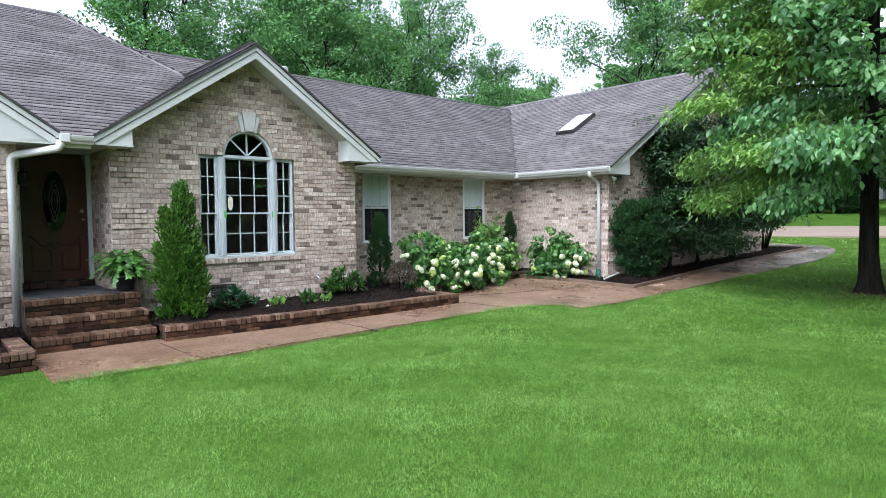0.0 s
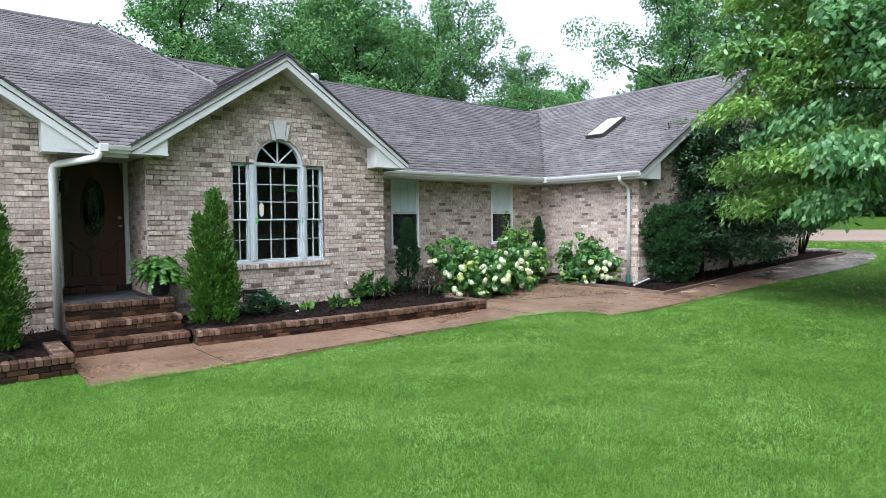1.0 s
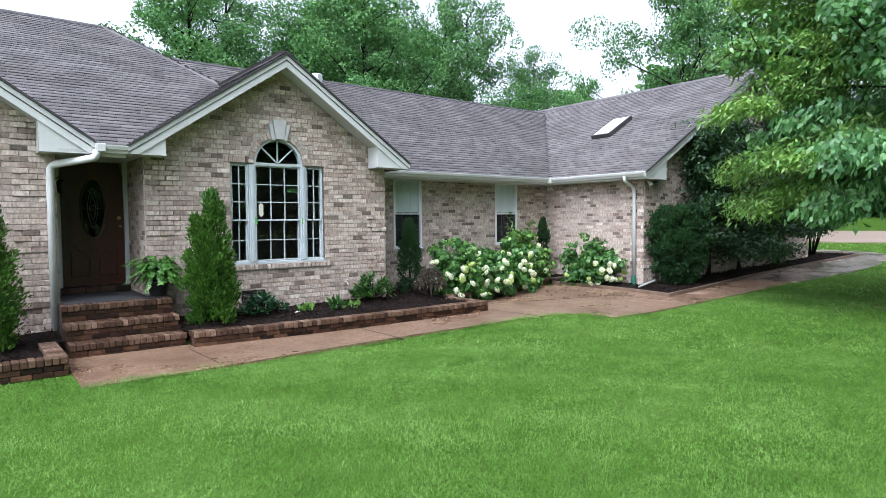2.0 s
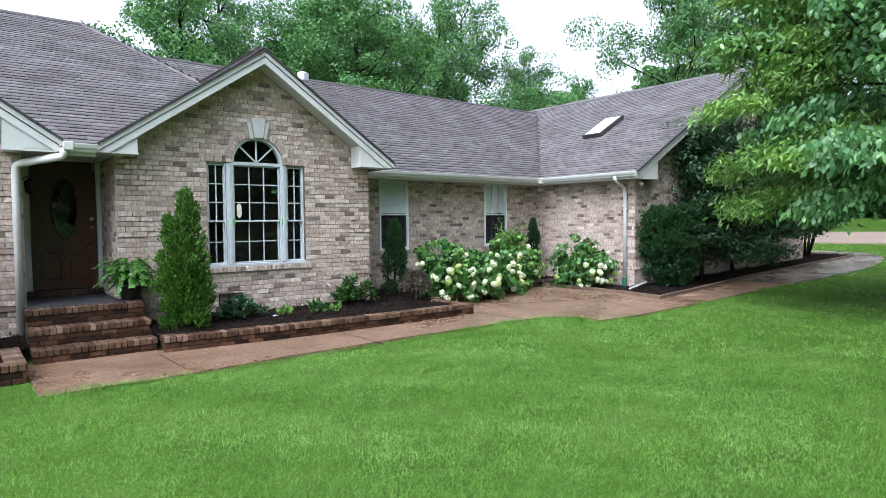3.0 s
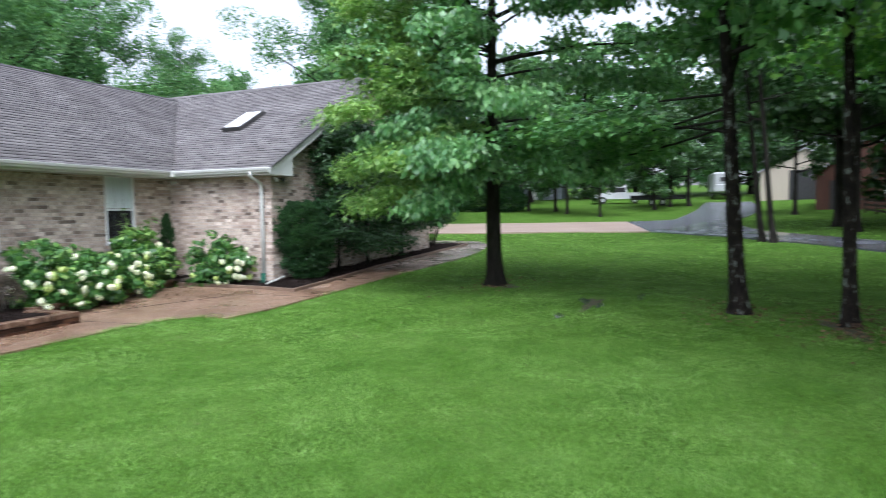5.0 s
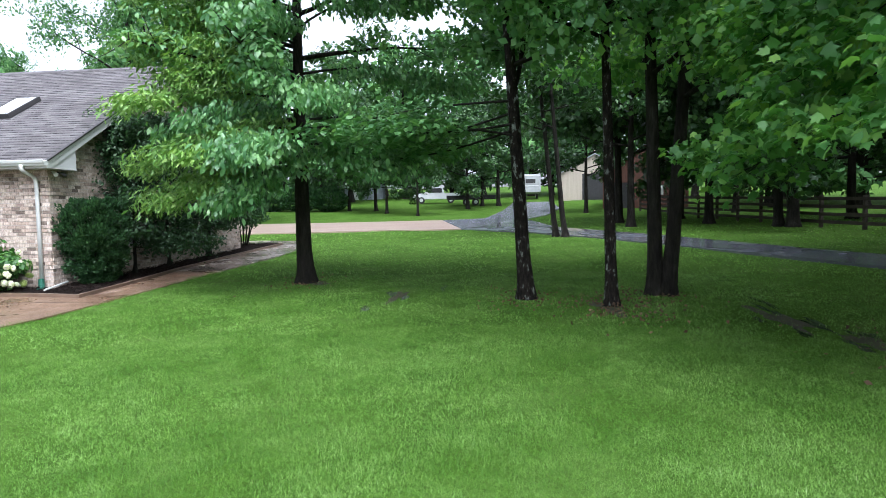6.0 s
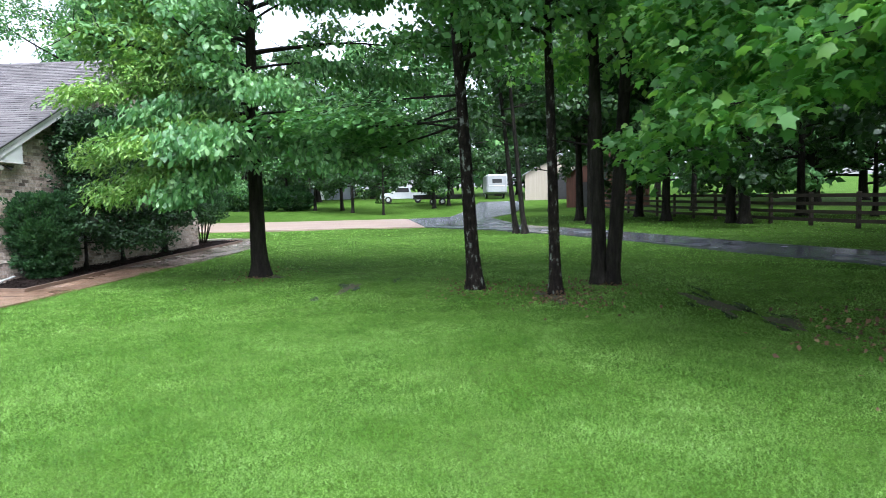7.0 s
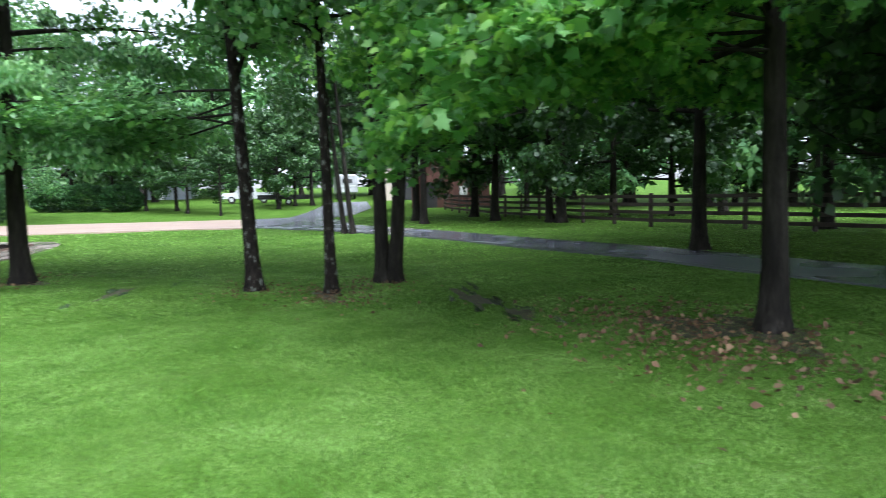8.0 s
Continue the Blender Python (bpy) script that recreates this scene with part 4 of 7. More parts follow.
def downpipe(pts, r=0.052, squash=0.75, label="white downpipe with a curved elbow"):
    smooth, n = [], len(pts)
    for i in range(n):
        p = Vector(pts[i])
        if 0 < i < n - 1:
            a, b = Vector(pts[i - 1]), Vector(pts[i + 1])
            k = min(0.14, (p - a).length * 0.45, (b - p).length * 0.45)
            s, e = p + (a - p).normalized() * k, p + (b - p).normalized() * k
            smooth += [s.lerp(p, f).lerp(p.lerp(e, f), f) for f in (0, 0.2, 0.4, 0.6, 0.8, 1)]
        else:
            smooth.append(p)
    return part("downpipe", Geo().tube(smooth, r, 12, squash=squash), trim_mat, house, label, smooth=True)


downpipe([(0.26, -0.46, 2.8), (0.24, -0.45, 2.70), (-0.27, -0.07, 2.60), (-0.28, -0.065, 2.4), (-0.28, -0.065, 0.2)], 0.068)
downpipe([(11.12, -1.5, 2.78), (11.13, -1.5, 2.66), (11.5, -1.5, 2.52), (11.515, -1.5, 2.3), (11.515, -1.5, 0.3)], 0.045)
downpipe([(5.78, 0.83, 2.76), (5.78, 0.83, 2.68), (5.42, 0.95, 2.6), (5.42, 0.95, 0.3)], 0.045)
part("pipe_shoe", Geo().tube([(11.49, -1.5, 0.38), (11.47, -1.52, 0.2), (11.3, -1.6, 0.16)], 0.06, 10), surface("green_plastic", [(0.3, (0.02, 0.10, 0.07)), (0.7, (0.03, 0.14, 0.09))], 8, 40, rough=0.4), house, "green plastic drain shoe")

# ridge caps
ridge_mat = surface("dark_ridge_vent", [(0.3, (0.035, 0.032, 0.034)), (0.7, (0.075, 0.07, 0.072))], 4, 60, rough=0.8)
for a, b in (((2.06, 5.8, 5.80), (16.376, 5.8, 5.80)), ((16.7, -2.05, 5.994), (16.7, 9.0, 5.994)), ((3.17, -0.42, 4.635), (3.17, 3.0, 4.635)), ((-8, 5.9, 6.32), (1.55, 5.9, 6.32)), ((1.55, 5.9, 6.316), (3.2, 2.9, 4.662))):
    a, b = Vector(a), Vector(b)
    n = max(int((b - a).length / 0.3), 1)
    g = Geo()
    d = (b - a).normalized()
    side = d.cross(Vector((0, 0, 1))).normalized()
    for k in range(n):
        p, q = a.lerp(b, k / n), a.lerp(b, (k + 1.1) / n)
        for s in (-1, 1):
            e = side * s * 0.13 + Vector((0, 0, -0.075))
            if abs(d.z) > 0.1:
                w = p + side * s * 0.13
                e.z = min(plane_a(w.x, w.y), 6.316 - 1.005 * (w.x - 1.55)) - min(plane_a(p.x, p.y), 6.316 - 1.005 * (p.x - 1.55))
            g.prism([p + Vector((0, 0, 0.03)), q + Vector((0, 0, 0.015)), q + e + Vector((0, 0, 0.015)), p + e + Vector((0, 0, 0.03))], (0, 0, -0.012))
    ob = part("ridge_cap", g, ridge_mat if abs(d.z) < 0.1 and abs(d.x) > 0.9 else shingle_mat, house)
    ob["kind"] = "stuff"

# ---- skylight, flue, small fixtures ----
glass_mat, gnt, gb = material("window_glass", 0.03)
g_out = gnt.nodes["Material Output"]
g_clear, g_gloss, g_mix, g_fres = gnt.nodes.new("ShaderNodeBsdfTransparent"), gnt.nodes.new("ShaderNodeBsdfGlossy"), gnt.nodes.new("ShaderNodeMixShader"), gnt.nodes.new("ShaderNodeLayerWeight")
g_clear.inputs["Color"].default_value = (0.93, 0.96, 0.96, 1)
g_gloss.inputs["Roughness"].default_value = 0.02
g_fres.inputs["Blend"].default_value = 0.5
g_pow, g_add = gnt.nodes.new("ShaderNodeMath"), gnt.nodes.new("ShaderNodeMath")
g_pow.operation, g_add.operation = "POWER", "MULTIPLY_ADD"
g_pow.inputs[1].default_value, g_add.inputs[1].default_value, g_add.inputs[2].default_value = 5.0, 0.8, 0.04
gnt.links.new(g_fres.outputs["Facing"], g_pow.inputs[0])
gnt.links.new(g_pow.outputs[0], g_add.inputs[0])
gnt.links.new(g_add.outputs[0], g_mix.inputs[0])
gnt.links.new(g_clear.outputs[0], g_mix.inputs[1])
gnt.links.new(g_gloss.outputs[0], g_mix.inputs[2])
gnt.links.new(g_mix.outputs[0], g_out.inputs["Surface"])
dome_mat = surface("skylight_dome", [(0.3, (0.75, 0.76, 0.78)), (0.7, (0.82, 0.83, 0.84))], 3, 30, rough=0.12, bumpy=0.02, fine_amount=0.05)
metal_mat = surface("galvanised", [(0.3, (0.55, 0.56, 0.57)), (0.7, (0.7, 0.7, 0.7))], 5, 40, rough=0.4, metal=0.7, bumpy=0.05, fine_amount=0.15)
black_mat = surface("black_metal", [(0.3, (0.012, 0.012, 0.013)), (0.7, (0.03, 0.03, 0.03))], 6, 60, rough=0.45)

tilt = math.atan(0.568)
sm = Matrix.Translation((13.87, 0.88, plane_d(13.87, 0) + 0.02)) @ Matrix.Rotation(-tilt, 4, "Y")
sky_g = Geo().box(-0.62, 0.62, -0.32, -0.27, 0, 0.12, sm, 0.006).box(-0.62, 0.62, 0.27, 0.32, 0, 0.12, sm, 0.006).box(-0.62, -0.57, -0.27, 0.27, 0, 0.12, sm, 0.006).box(0.57, 0.62, -0.27, 0.27, 0, 0.12, sm, 0.006)
skylight = part("skylight", sky_g, edge_mat, house, "skylight with a pale pane in a dark frame")
part("pane", Geo().box(-0.57, 0.57, -0.27, 0.27, 0.085, 0.11, sm), dome_mat, skylight)
flue = part("flue", Geo().lathe([(0.09, 0), (0.09, 0.32)], 14, (6.42, 4.9, 5.2)), metal_mat, house, "galvanised flue with a cap")
part("cap", Geo().lathe([(0.14, 0.3), (0.15, 0.32), (0.15, 0.5), (0.13, 0.53), (0.03, 0.55)], 14, (6.42, 4.9, 5.2)), metal_mat, flue)
for x, y, z in ((11.45, 1.1, 2.63), (11.5, 1.25, 2.62)):
    lamp = part("floodlight", Geo().tube([(x, y, z + 0.08), (x, y, z)], 0.012, 8).tube([(x, y, z + 0.01), (x - 0.03, y - 0.05, z - 0.03)], [0.028, 0.04], 12), trim_mat, house, "small eave floodlight")
lamp = part("floodlight", Geo().tube([(11.62, -1.78, 2.66), (11.62, -1.86, 2.62)], 0.014, 8).tube([(11.6, -1.84, 2.64), (11.55, -1.93, 2.58)], [0.03, 0.045], 12), trim_mat, house)
lamp = part("floodlight", Geo().tube([(11.78, -1.78, 2.66), (11.78, -1.86, 2.62)], 0.014, 8).tube([(11.8, -1.84, 2.64), (11.86, -1.93, 2.58)], [0.03, 0.045], 12), black_mat, house)

# keystone over the arch
kz = WIN_Z1 + 0.02 + ARCH_R
stone_mat = surface("cast_stone", [(0.3, (0.46, 0.46, 0.45)), (0.7, (0.56, 0.56, 0.54))], 4, 60, rough=0.7, bumpy=0.1)
for x0, x1, x2, x3, y, z0, z1 in ((-0.075, 0.075, 0.125, -0.125, -0.07, -0.02, 0.31), (-0.135, -0.08, -0.13, -0.2, -0.05, -0.04, 0.24), (0.08, 0.135, 0.2, 0.13, -0.05, -0.04, 0.24)):
    c = GX + ARCH_C
    part("keystone", Geo().prism([(c + x0, y, kz + z0), (c + x1, y, kz + z0), (c + x2, y, kz + z1), (c + x3, y, kz + z1)], (0, 0.12, 0)), stone_mat, house)

# ---- windows ----
frame_mat = surface("window_frame_paint", [(0.3, (0.44, 0.49, 0.51)), (0.75, (0.54, 0.59, 0.60))], 3, 50, rough=0.4, bumpy=0.04, fine_amount=0.1)
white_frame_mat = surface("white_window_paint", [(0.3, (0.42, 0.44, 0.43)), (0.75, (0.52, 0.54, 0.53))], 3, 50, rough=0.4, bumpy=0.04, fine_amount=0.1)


def sash(win, x0, x1, z0, z1, y, cols, rows, mat, rail=0.035, bar=0.018):
    """A sash: four rails, glass, and its glazing bars."""
    for a, b, c, d in ((x0, x1, z0, z0 + rail), (x0, x1, z1 - rail, z1), (x0, x0 + rail, z0 + rail, z1 - rail), (x1 - rail, x1, z0 + rail, z1 - rail)):
        part("sash_rail", Geo().box(a, b, y, y + 0.04, c, d, c=0.003), mat, win)
    pane = part("pane", Geo().box(x0 + rail, x1 - rail, y + 0.02, y + 0.026, z0 + rail, z1 - rail), glass_mat, win)
    pane.visible_shadow = False
    iw, ih = x1 - x0 - 2 * rail, z1 - z0 - 2 * rail
    for k in range(1, cols):
        x = x0 + rail + iw * k / cols
        part("glazing_bar", Geo().box(x - bar / 2, x + bar / 2, y + 0.008, y + 0.034, z0 + rail, z1 - rail), mat, win)
    for k in range(1, rows):
        z = z0 + rail + ih * k / rows
        part("glazing_bar", Geo().box(x0 + rail, x1 - rail, y + 0.006, y + 0.036, z - bar / 2, z + bar / 2), mat, win)


def frame_of(win, x0, x1, z0, z1, y, mat, t=0.04, d=0.1):
    for a, b, c, e in ((x0, x0 + t, z0, z1), (x1 - t, x1, z0, z1), (x0 + t, x1 - t, z1 - t, z1), (x0 + t, x1 - t, z0, z0 + t)):
        part("window_frame", Geo().box(a, b, y, y + d, c, e, c=0.004), mat, win)


big_win = part("window", Geo().box(2.26, 4.07, 0.035, 0.16, WIN_Z0 - 0.002, WIN_Z0 + 0.045, c=0.008), frame_mat, house, "three-light arched window with white glazing bars")
frame_of(big_win, 2.31, 2.62, WIN_Z0 + 0.045, WIN_Z1 + 0.015, 0.05, frame_mat, 0.016)
frame_of(big_win, 3.69, 4.02, WIN_Z0 + 0.045, WIN_Z1 + 0.015, 0.05, frame_mat, 0.016)
for a, b in ((2.625, 2.745), (3.575, 3.685)):
    part("mullion", Geo().box(a, b, 0.025, 0.14, WIN_Z0 + 0.045, WIN_Z1 + 0.015, c=0.006), frame_mat, big_win)
    part("bead", Geo().box(a + 0.035, b - 0.035, 0.012, 0.03, WIN_Z0 + 0.05, WIN_Z1, c=0.004), frame_mat, big_win)
MEET = 1.79
for x0, x1, cols in ((2.326, 2.605, 2), (2.75, 3.57, 3), (3.705, 4.005, 2)):
    sash(big_win, x0, x1, MEET, WIN_Z1 - 0.01, 0.06, cols, 3, frame_mat, 0.022, 0.015)
    sash(big_win, x0, x1, WIN_Z0 + 0.05, MEET + 0.03, 0.105, cols, 2, frame_mat, 0.022, 0.015)
# the arched head
head = Geo()
hz, hc, hr = WIN_Z1 + 0.02, GX + ARCH_C, ARCH_R
for k in range(20):
    a0, a1 = math.pi * k / 20, math.pi * (k + 1) / 20
    q = [(hc + r * math.cos(a), 0.03, hz + r * math.sin(a)) for r, a in ((hr - 0.045, a0), (hr - 0.002, a0), (hr - 0.002, a1), (hr - 0.045, a1))]
    head.prism(q[::-1], (0, 0.1, 0))
part("arch_frame", head, frame_mat, big_win)
part("transom", Geo().box(hc - hr + 0.002, hc + hr - 0.002, 0.028, 0.13, WIN_Z1 - 0.015, WIN_Z1 + 0.04, c=0.005), frame_mat, big_win)
for a in (45, 90, 135):
    c, s = math.cos(radians(a)), math.sin(radians(a))
    nx, nz = -s * 0.011, c * 0.011
    p0, p1 = (hc + 0.02 * c, hz + 0.03), (hc + (hr - 0.04) * c, hz + (hr - 0.04) * s)
    part("glazing_bar", Geo().prism([(p0[0] - nx, 0.06, p0[1] - nz), (p0[0] + nx, 0.06, p0[1] + nz), (p1[0] + nx, 0.06, p1[1] + nz), (p1[0] - nx, 0.06, p1[1] - nz)], (0, 0.03, 0)), frame_mat, big_win)
fan = part("pane", Geo().prism([(hc + (hr - 0.04) * math.cos(math.pi * k / 20), 0.08, hz + (hr - 0.04) * math.sin(math.pi * k / 20)) for k in range(21)], (0, 0.006, 0)), glass_mat, big_win)
fan.visible_shadow = False
tape_mat = surface("green_tape", [(0.3, (0.12, 0.42, 0.12)), (0.7, (0.18, 0.5, 0.15))], 20, 60, rough=0.6)
for x in (2.705, 3.585):
    part("tape", Geo().box(x, x + 0.05, 0.018, 0.0225, MEET - 0.06, MEET + 0.05), tape_mat, big_win, "strip of green masking tape")
paper_mat = surface("paper_tag", [(0.3, (0.66, 0.64, 0.5)), (0.7, (0.74, 0.72, 0.6))], 12, 60, rough=0.7, bumpy=0.05)
part("sticker", Geo().prism([(2.845, 0.068, 1.85), (2.885, 0.068, 1.9), (2.885, 0.068, 2.06), (2.845, 0.068, 2.11), (2.805, 0.068, 2.06), (2.805, 0.068, 1.9)], (0, 0.004, 0)), paper_mat, big_win, "cream paper tag on the glass")

bright_frame_mat = surface("white_vinyl", [(0.3, (0.66, 0.68, 0.68)), (0.75, (0.74, 0.76, 0.76))], 3, 50, rough=0.4, bumpy=0.04, fine_amount=0.1)
blind_mat = surface("blind_fabric", [(0.3, (0.86, 0.88, 0.88)), (0.7, (0.9, 0.92, 0.92))], 2, 40, rough=0.6, bumpy=0.05, fine_amount=0.1)
screen_mat, snt, sb = material("screen_mesh", 0.7)
sb.inputs["Base Color"].default_value = (0.012, 0.013, 0.014, 1)
s_clear, s_mix = snt.nodes.new("ShaderNodeBsdfTransparent"), snt.nodes.new("ShaderNodeMixShader")
s_mix.inputs[0].default_value = 0.6
snt.links.new(s_clear.outputs[0], s_mix.inputs[1])
snt.links.new(sb.outputs[0], s_mix.inputs[2])
snt.links.new(s_mix.outputs[0], snt.nodes["Material Output"].inputs["Surface"])
for x0 in (6.5, 9.66):
    x1, wy = x0 + 0.8, M_Y - 0.02
    w = part("window", Geo().box(x0 + 0.002, x1 - 0.002, wy - 0.01, wy + 0.14, 1.124, 1.15, c=0.004), bright_frame_mat, house, "double-hung window with a half-drawn pale blind")
    frame_of(w, x0 + 0.005, x1 - 0.005, 1.152, 2.755, wy + 0.01, bright_frame_mat, 0.04)
    sash(w, x0 + 0.046, x1 - 0.046, 1.92, 2.715, wy + 0.03, 3, 3, bright_frame_mat, 0.03, 0.014)
    sash(w, x0 + 0.046, x1 - 0.046, 1.185, 1.95, wy + 0.07, 3, 2, bright_frame_mat, 0.03, 0.014)
    part("insect_screen", Geo().box(x0 + 0.05, x1 - 0.05, wy + 0.058, wy + 0.06, 1.19, 1.915), screen_mat, w, "dark insect screen")
    for k in range(30):
        z = 1.985 + k * 0.0245
        m = Matrix.Translation((0, wy + 0.09, z)) @ Matrix.Rotation(radians(62), 4, "X")
        part("blind_slat", Geo().box(x0 + 0.05, x1 - 0.05, -0.016, 0.016, -0.001, 0.001, m), blind_mat, w)
for x0 in (14.0, 18.05):
    x1 = x0 + 0.9
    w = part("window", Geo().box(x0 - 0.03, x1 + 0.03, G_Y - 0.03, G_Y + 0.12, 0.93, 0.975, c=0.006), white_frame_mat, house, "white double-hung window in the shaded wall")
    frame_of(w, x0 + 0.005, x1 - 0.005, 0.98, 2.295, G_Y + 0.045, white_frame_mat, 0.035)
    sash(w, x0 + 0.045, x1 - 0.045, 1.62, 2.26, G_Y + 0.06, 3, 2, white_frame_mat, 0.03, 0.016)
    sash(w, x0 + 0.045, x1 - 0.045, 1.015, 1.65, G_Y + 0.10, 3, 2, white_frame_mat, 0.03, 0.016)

# ---- the front door ----
door_glass_mat = glass_mat.copy()
door_glass_mat.name = "obscure_glass"
for node in door_glass_mat.node_tree.nodes:
    if node.bl_idname == "ShaderNodeBsdfTransparent":
        node.inputs["Color"].default_value = (0.30, 0.40, 0.33, 1)
DY = 1.1
door_mat = surface("stained_door", [(0.25, (0.016, 0.006, 0.004)), (0.55, (0.044, 0.013, 0.008)), (0.8, (0.078, 0.023, 0.013))], 2.5, 70, rough=0.32, bumpy=0.1, depth=0.002, stretch=(1, 1, 0.12), fine_amount=0.5)
part("wall", Geo().box(-0.2, 0.95, DY + 0.2, DY + 0.3, 0.5, 2.8), inside_mat, house)
door = part("door", Geo(), door_mat, house, "dark red-brown wooden front door with oval leaded glass")
slab = Geo()
ow, oh, oz, oc = 0.165, 0.47, 2.02, 0.425
ring = [(oc + ow * math.cos(2 * math.pi * k / 32), oz + oh * math.sin(2 * math.pi * k / 32)) for k in range(32)]
x0, x1, z0, z1 = -0.02, 0.87, 0.76, 2.77
rim = []
for x, z in ring:
    dx, dz = x - oc, z - oz
    k = min(abs((x1 - oc if dx > 0 else x0 - oc) / (dx or 1e-9)), abs((z1 - oz if dz > 0 else z0 - oz) / (dz or 1e-9)))
    rim.append((oc + dx * k, oz + dz * k))
for k in range(32):
    j = (k + 1) % 32
    q = [ring[k], rim[k], rim[j], ring[j]]
    slab.prism([(p[0], DY + 0.02, p[1]) for p in q][::-1], (0, 0.045, 0))
slab.box(x0, x1, DY + 0.03, DY + 0.06, z0, z0 + 0.5)
part("door_leaf", slab, door_mat, door)
part("oval_moulding", Geo().tube([(oc + (ow + 0.012) * math.cos(2 * math.pi * k / 40), DY + 0.012, oz + (oh + 0.012) * math.sin(2 * math.pi * k / 40)) for k in range(41)], 0.016, 8), door_mat, door, smooth=True)
part("oval_glass", Geo().prism([(x, DY + 0.035, z) for x, z in ring][::-1], (0, 0.008, 0)), door_glass_mat, door, "oval leaded glass")
lead = Geo()
for s in (1, -1):
    for f in (1, 0.6):
        lead.tube([(oc + s * 0.075 * f * math.sin(math.pi * k / 10), DY + 0.03, oz - 0.33 * f + 0.66 * f * k / 10) for k in range(11)], 0.004, 5)
for z in (-0.28, 0.0, 0.28):
    lead.tube([(oc - 0.06, DY + 0.03, oz + z), (oc, DY + 0.03, oz + z + 0.05), (oc + 0.06, DY + 0.03, oz + z), (oc, DY + 0.03, oz + z - 0.05), (oc - 0.06, DY + 0.03, oz + z)], 0.005, 5)
lead.tube([(oc - 0.15, DY + 0.03, oz), (oc + 0.15, DY + 0.03, oz)], 0.003, 5)
part("lead_came", lead, surface("lead", [(0.3, (0.10, 0.105, 0.10)), (0.7, (0.20, 0.205, 0.2))], 20, 60, rough=0.45, metal=0.5), door, smooth=True)
for s in (-1, 1):
    c = oc + s * 0.2
    pts = [(c - 0.13, 0.92), (c + 0.13, 0.92), (c + 0.13, 1.22 + (0.09 if s < 0 else 0.2) - 0.1), (c + 0.05, 1.27), (c - 0.05, 1.27), (c - 0.13, 1.22 + (0.2 if s < 0 else 0.09) - 0.1)]
    part("panel_moulding", Geo().tube([(x, DY + 0.016, z) for x, z in pts + pts[:1]], 0.011, 6), door_mat, door)
part("panel_moulding", Geo().tube([(oc + 0.36 * (k / 8 - 1), DY + 0.014, 1.43 - 0.1 * math.sin(math.pi * k / 16) + 0.05 * math.cos(math.pi * k / 4)) for k in range(17)], 0.012, 6), door_mat, door, smooth=True)
brass_mat = surface("aged_brass", [(0.3, (0.35, 0.27, 0.15)), (0.7, (0.5, 0.4, 0.22))], 20, 60, rough=0.3, metal=0.9, bumpy=0.05)
part("knob", Geo().tube([(0.80, DY + 0.02, 1.72), (0.80, DY - 0.03, 1.72)], 0.012, 8).lathe([(0.005, 0), (0.028, 0.01), (0.03, 0.03), (0.012, 0.045)], 12, (0.80, DY - 0.05, 1.70)), brass_mat, door, smooth=True)
part("deadbolt", Geo().tube([(0.80, DY + 0.02, 1.86), (0.80, DY - 0.012, 1.86)], 0.03, 12), brass_mat, door)
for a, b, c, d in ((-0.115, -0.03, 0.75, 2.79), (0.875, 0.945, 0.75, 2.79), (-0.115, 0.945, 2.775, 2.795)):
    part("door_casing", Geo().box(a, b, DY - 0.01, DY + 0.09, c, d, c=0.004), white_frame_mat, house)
lantern = part("wall_lantern", Geo().box(-0.19, -0.16, 0.55, 0.65, 2.3, 2.5).tube([(-0.17, 0.6, 2.42), (-0.1, 0.6, 2.48), (-0.06, 0.6, 2.44)], 0.01, 6), black_mat, house, "black wall lantern beside the door")
part("lantern_cage", Geo().lathe([(0.02, 0.2), (0.075, 0.16), (0.06, 0.0), (0.02, -0.03)], 8, (-0.06, 0.6, 2.25)), black_mat, lantern)

# ---- the brick steps ----
slate_mat = surface("wet_slate", [(0.3, (0.025, 0.027, 0.03)), (0.7, (0.06, 0.06, 0.065))], 3, 50, rough=0.5, bumpy=0.3, spec=0.25)
steps = thing("brick_steps", (0, 0, 0), "wet red-brown brick entrance steps with three treads", "steps")
paver_me = brick_mesh("brick").mesh("brick")
paver_me.materials.append(paver_mat)
cap_mes = {}


def cap_me(depth, wide=0.068, high=0.08):
    key = (depth, wide, high)
    if key not in cap_mes:
        me = Geo().box(0, wide, 0, depth, 0, high, c=0.006).mesh("cap_brick")
        me.materials.append(cap_mat)
        cap_mes[key] = me
    return cap_mes[key]


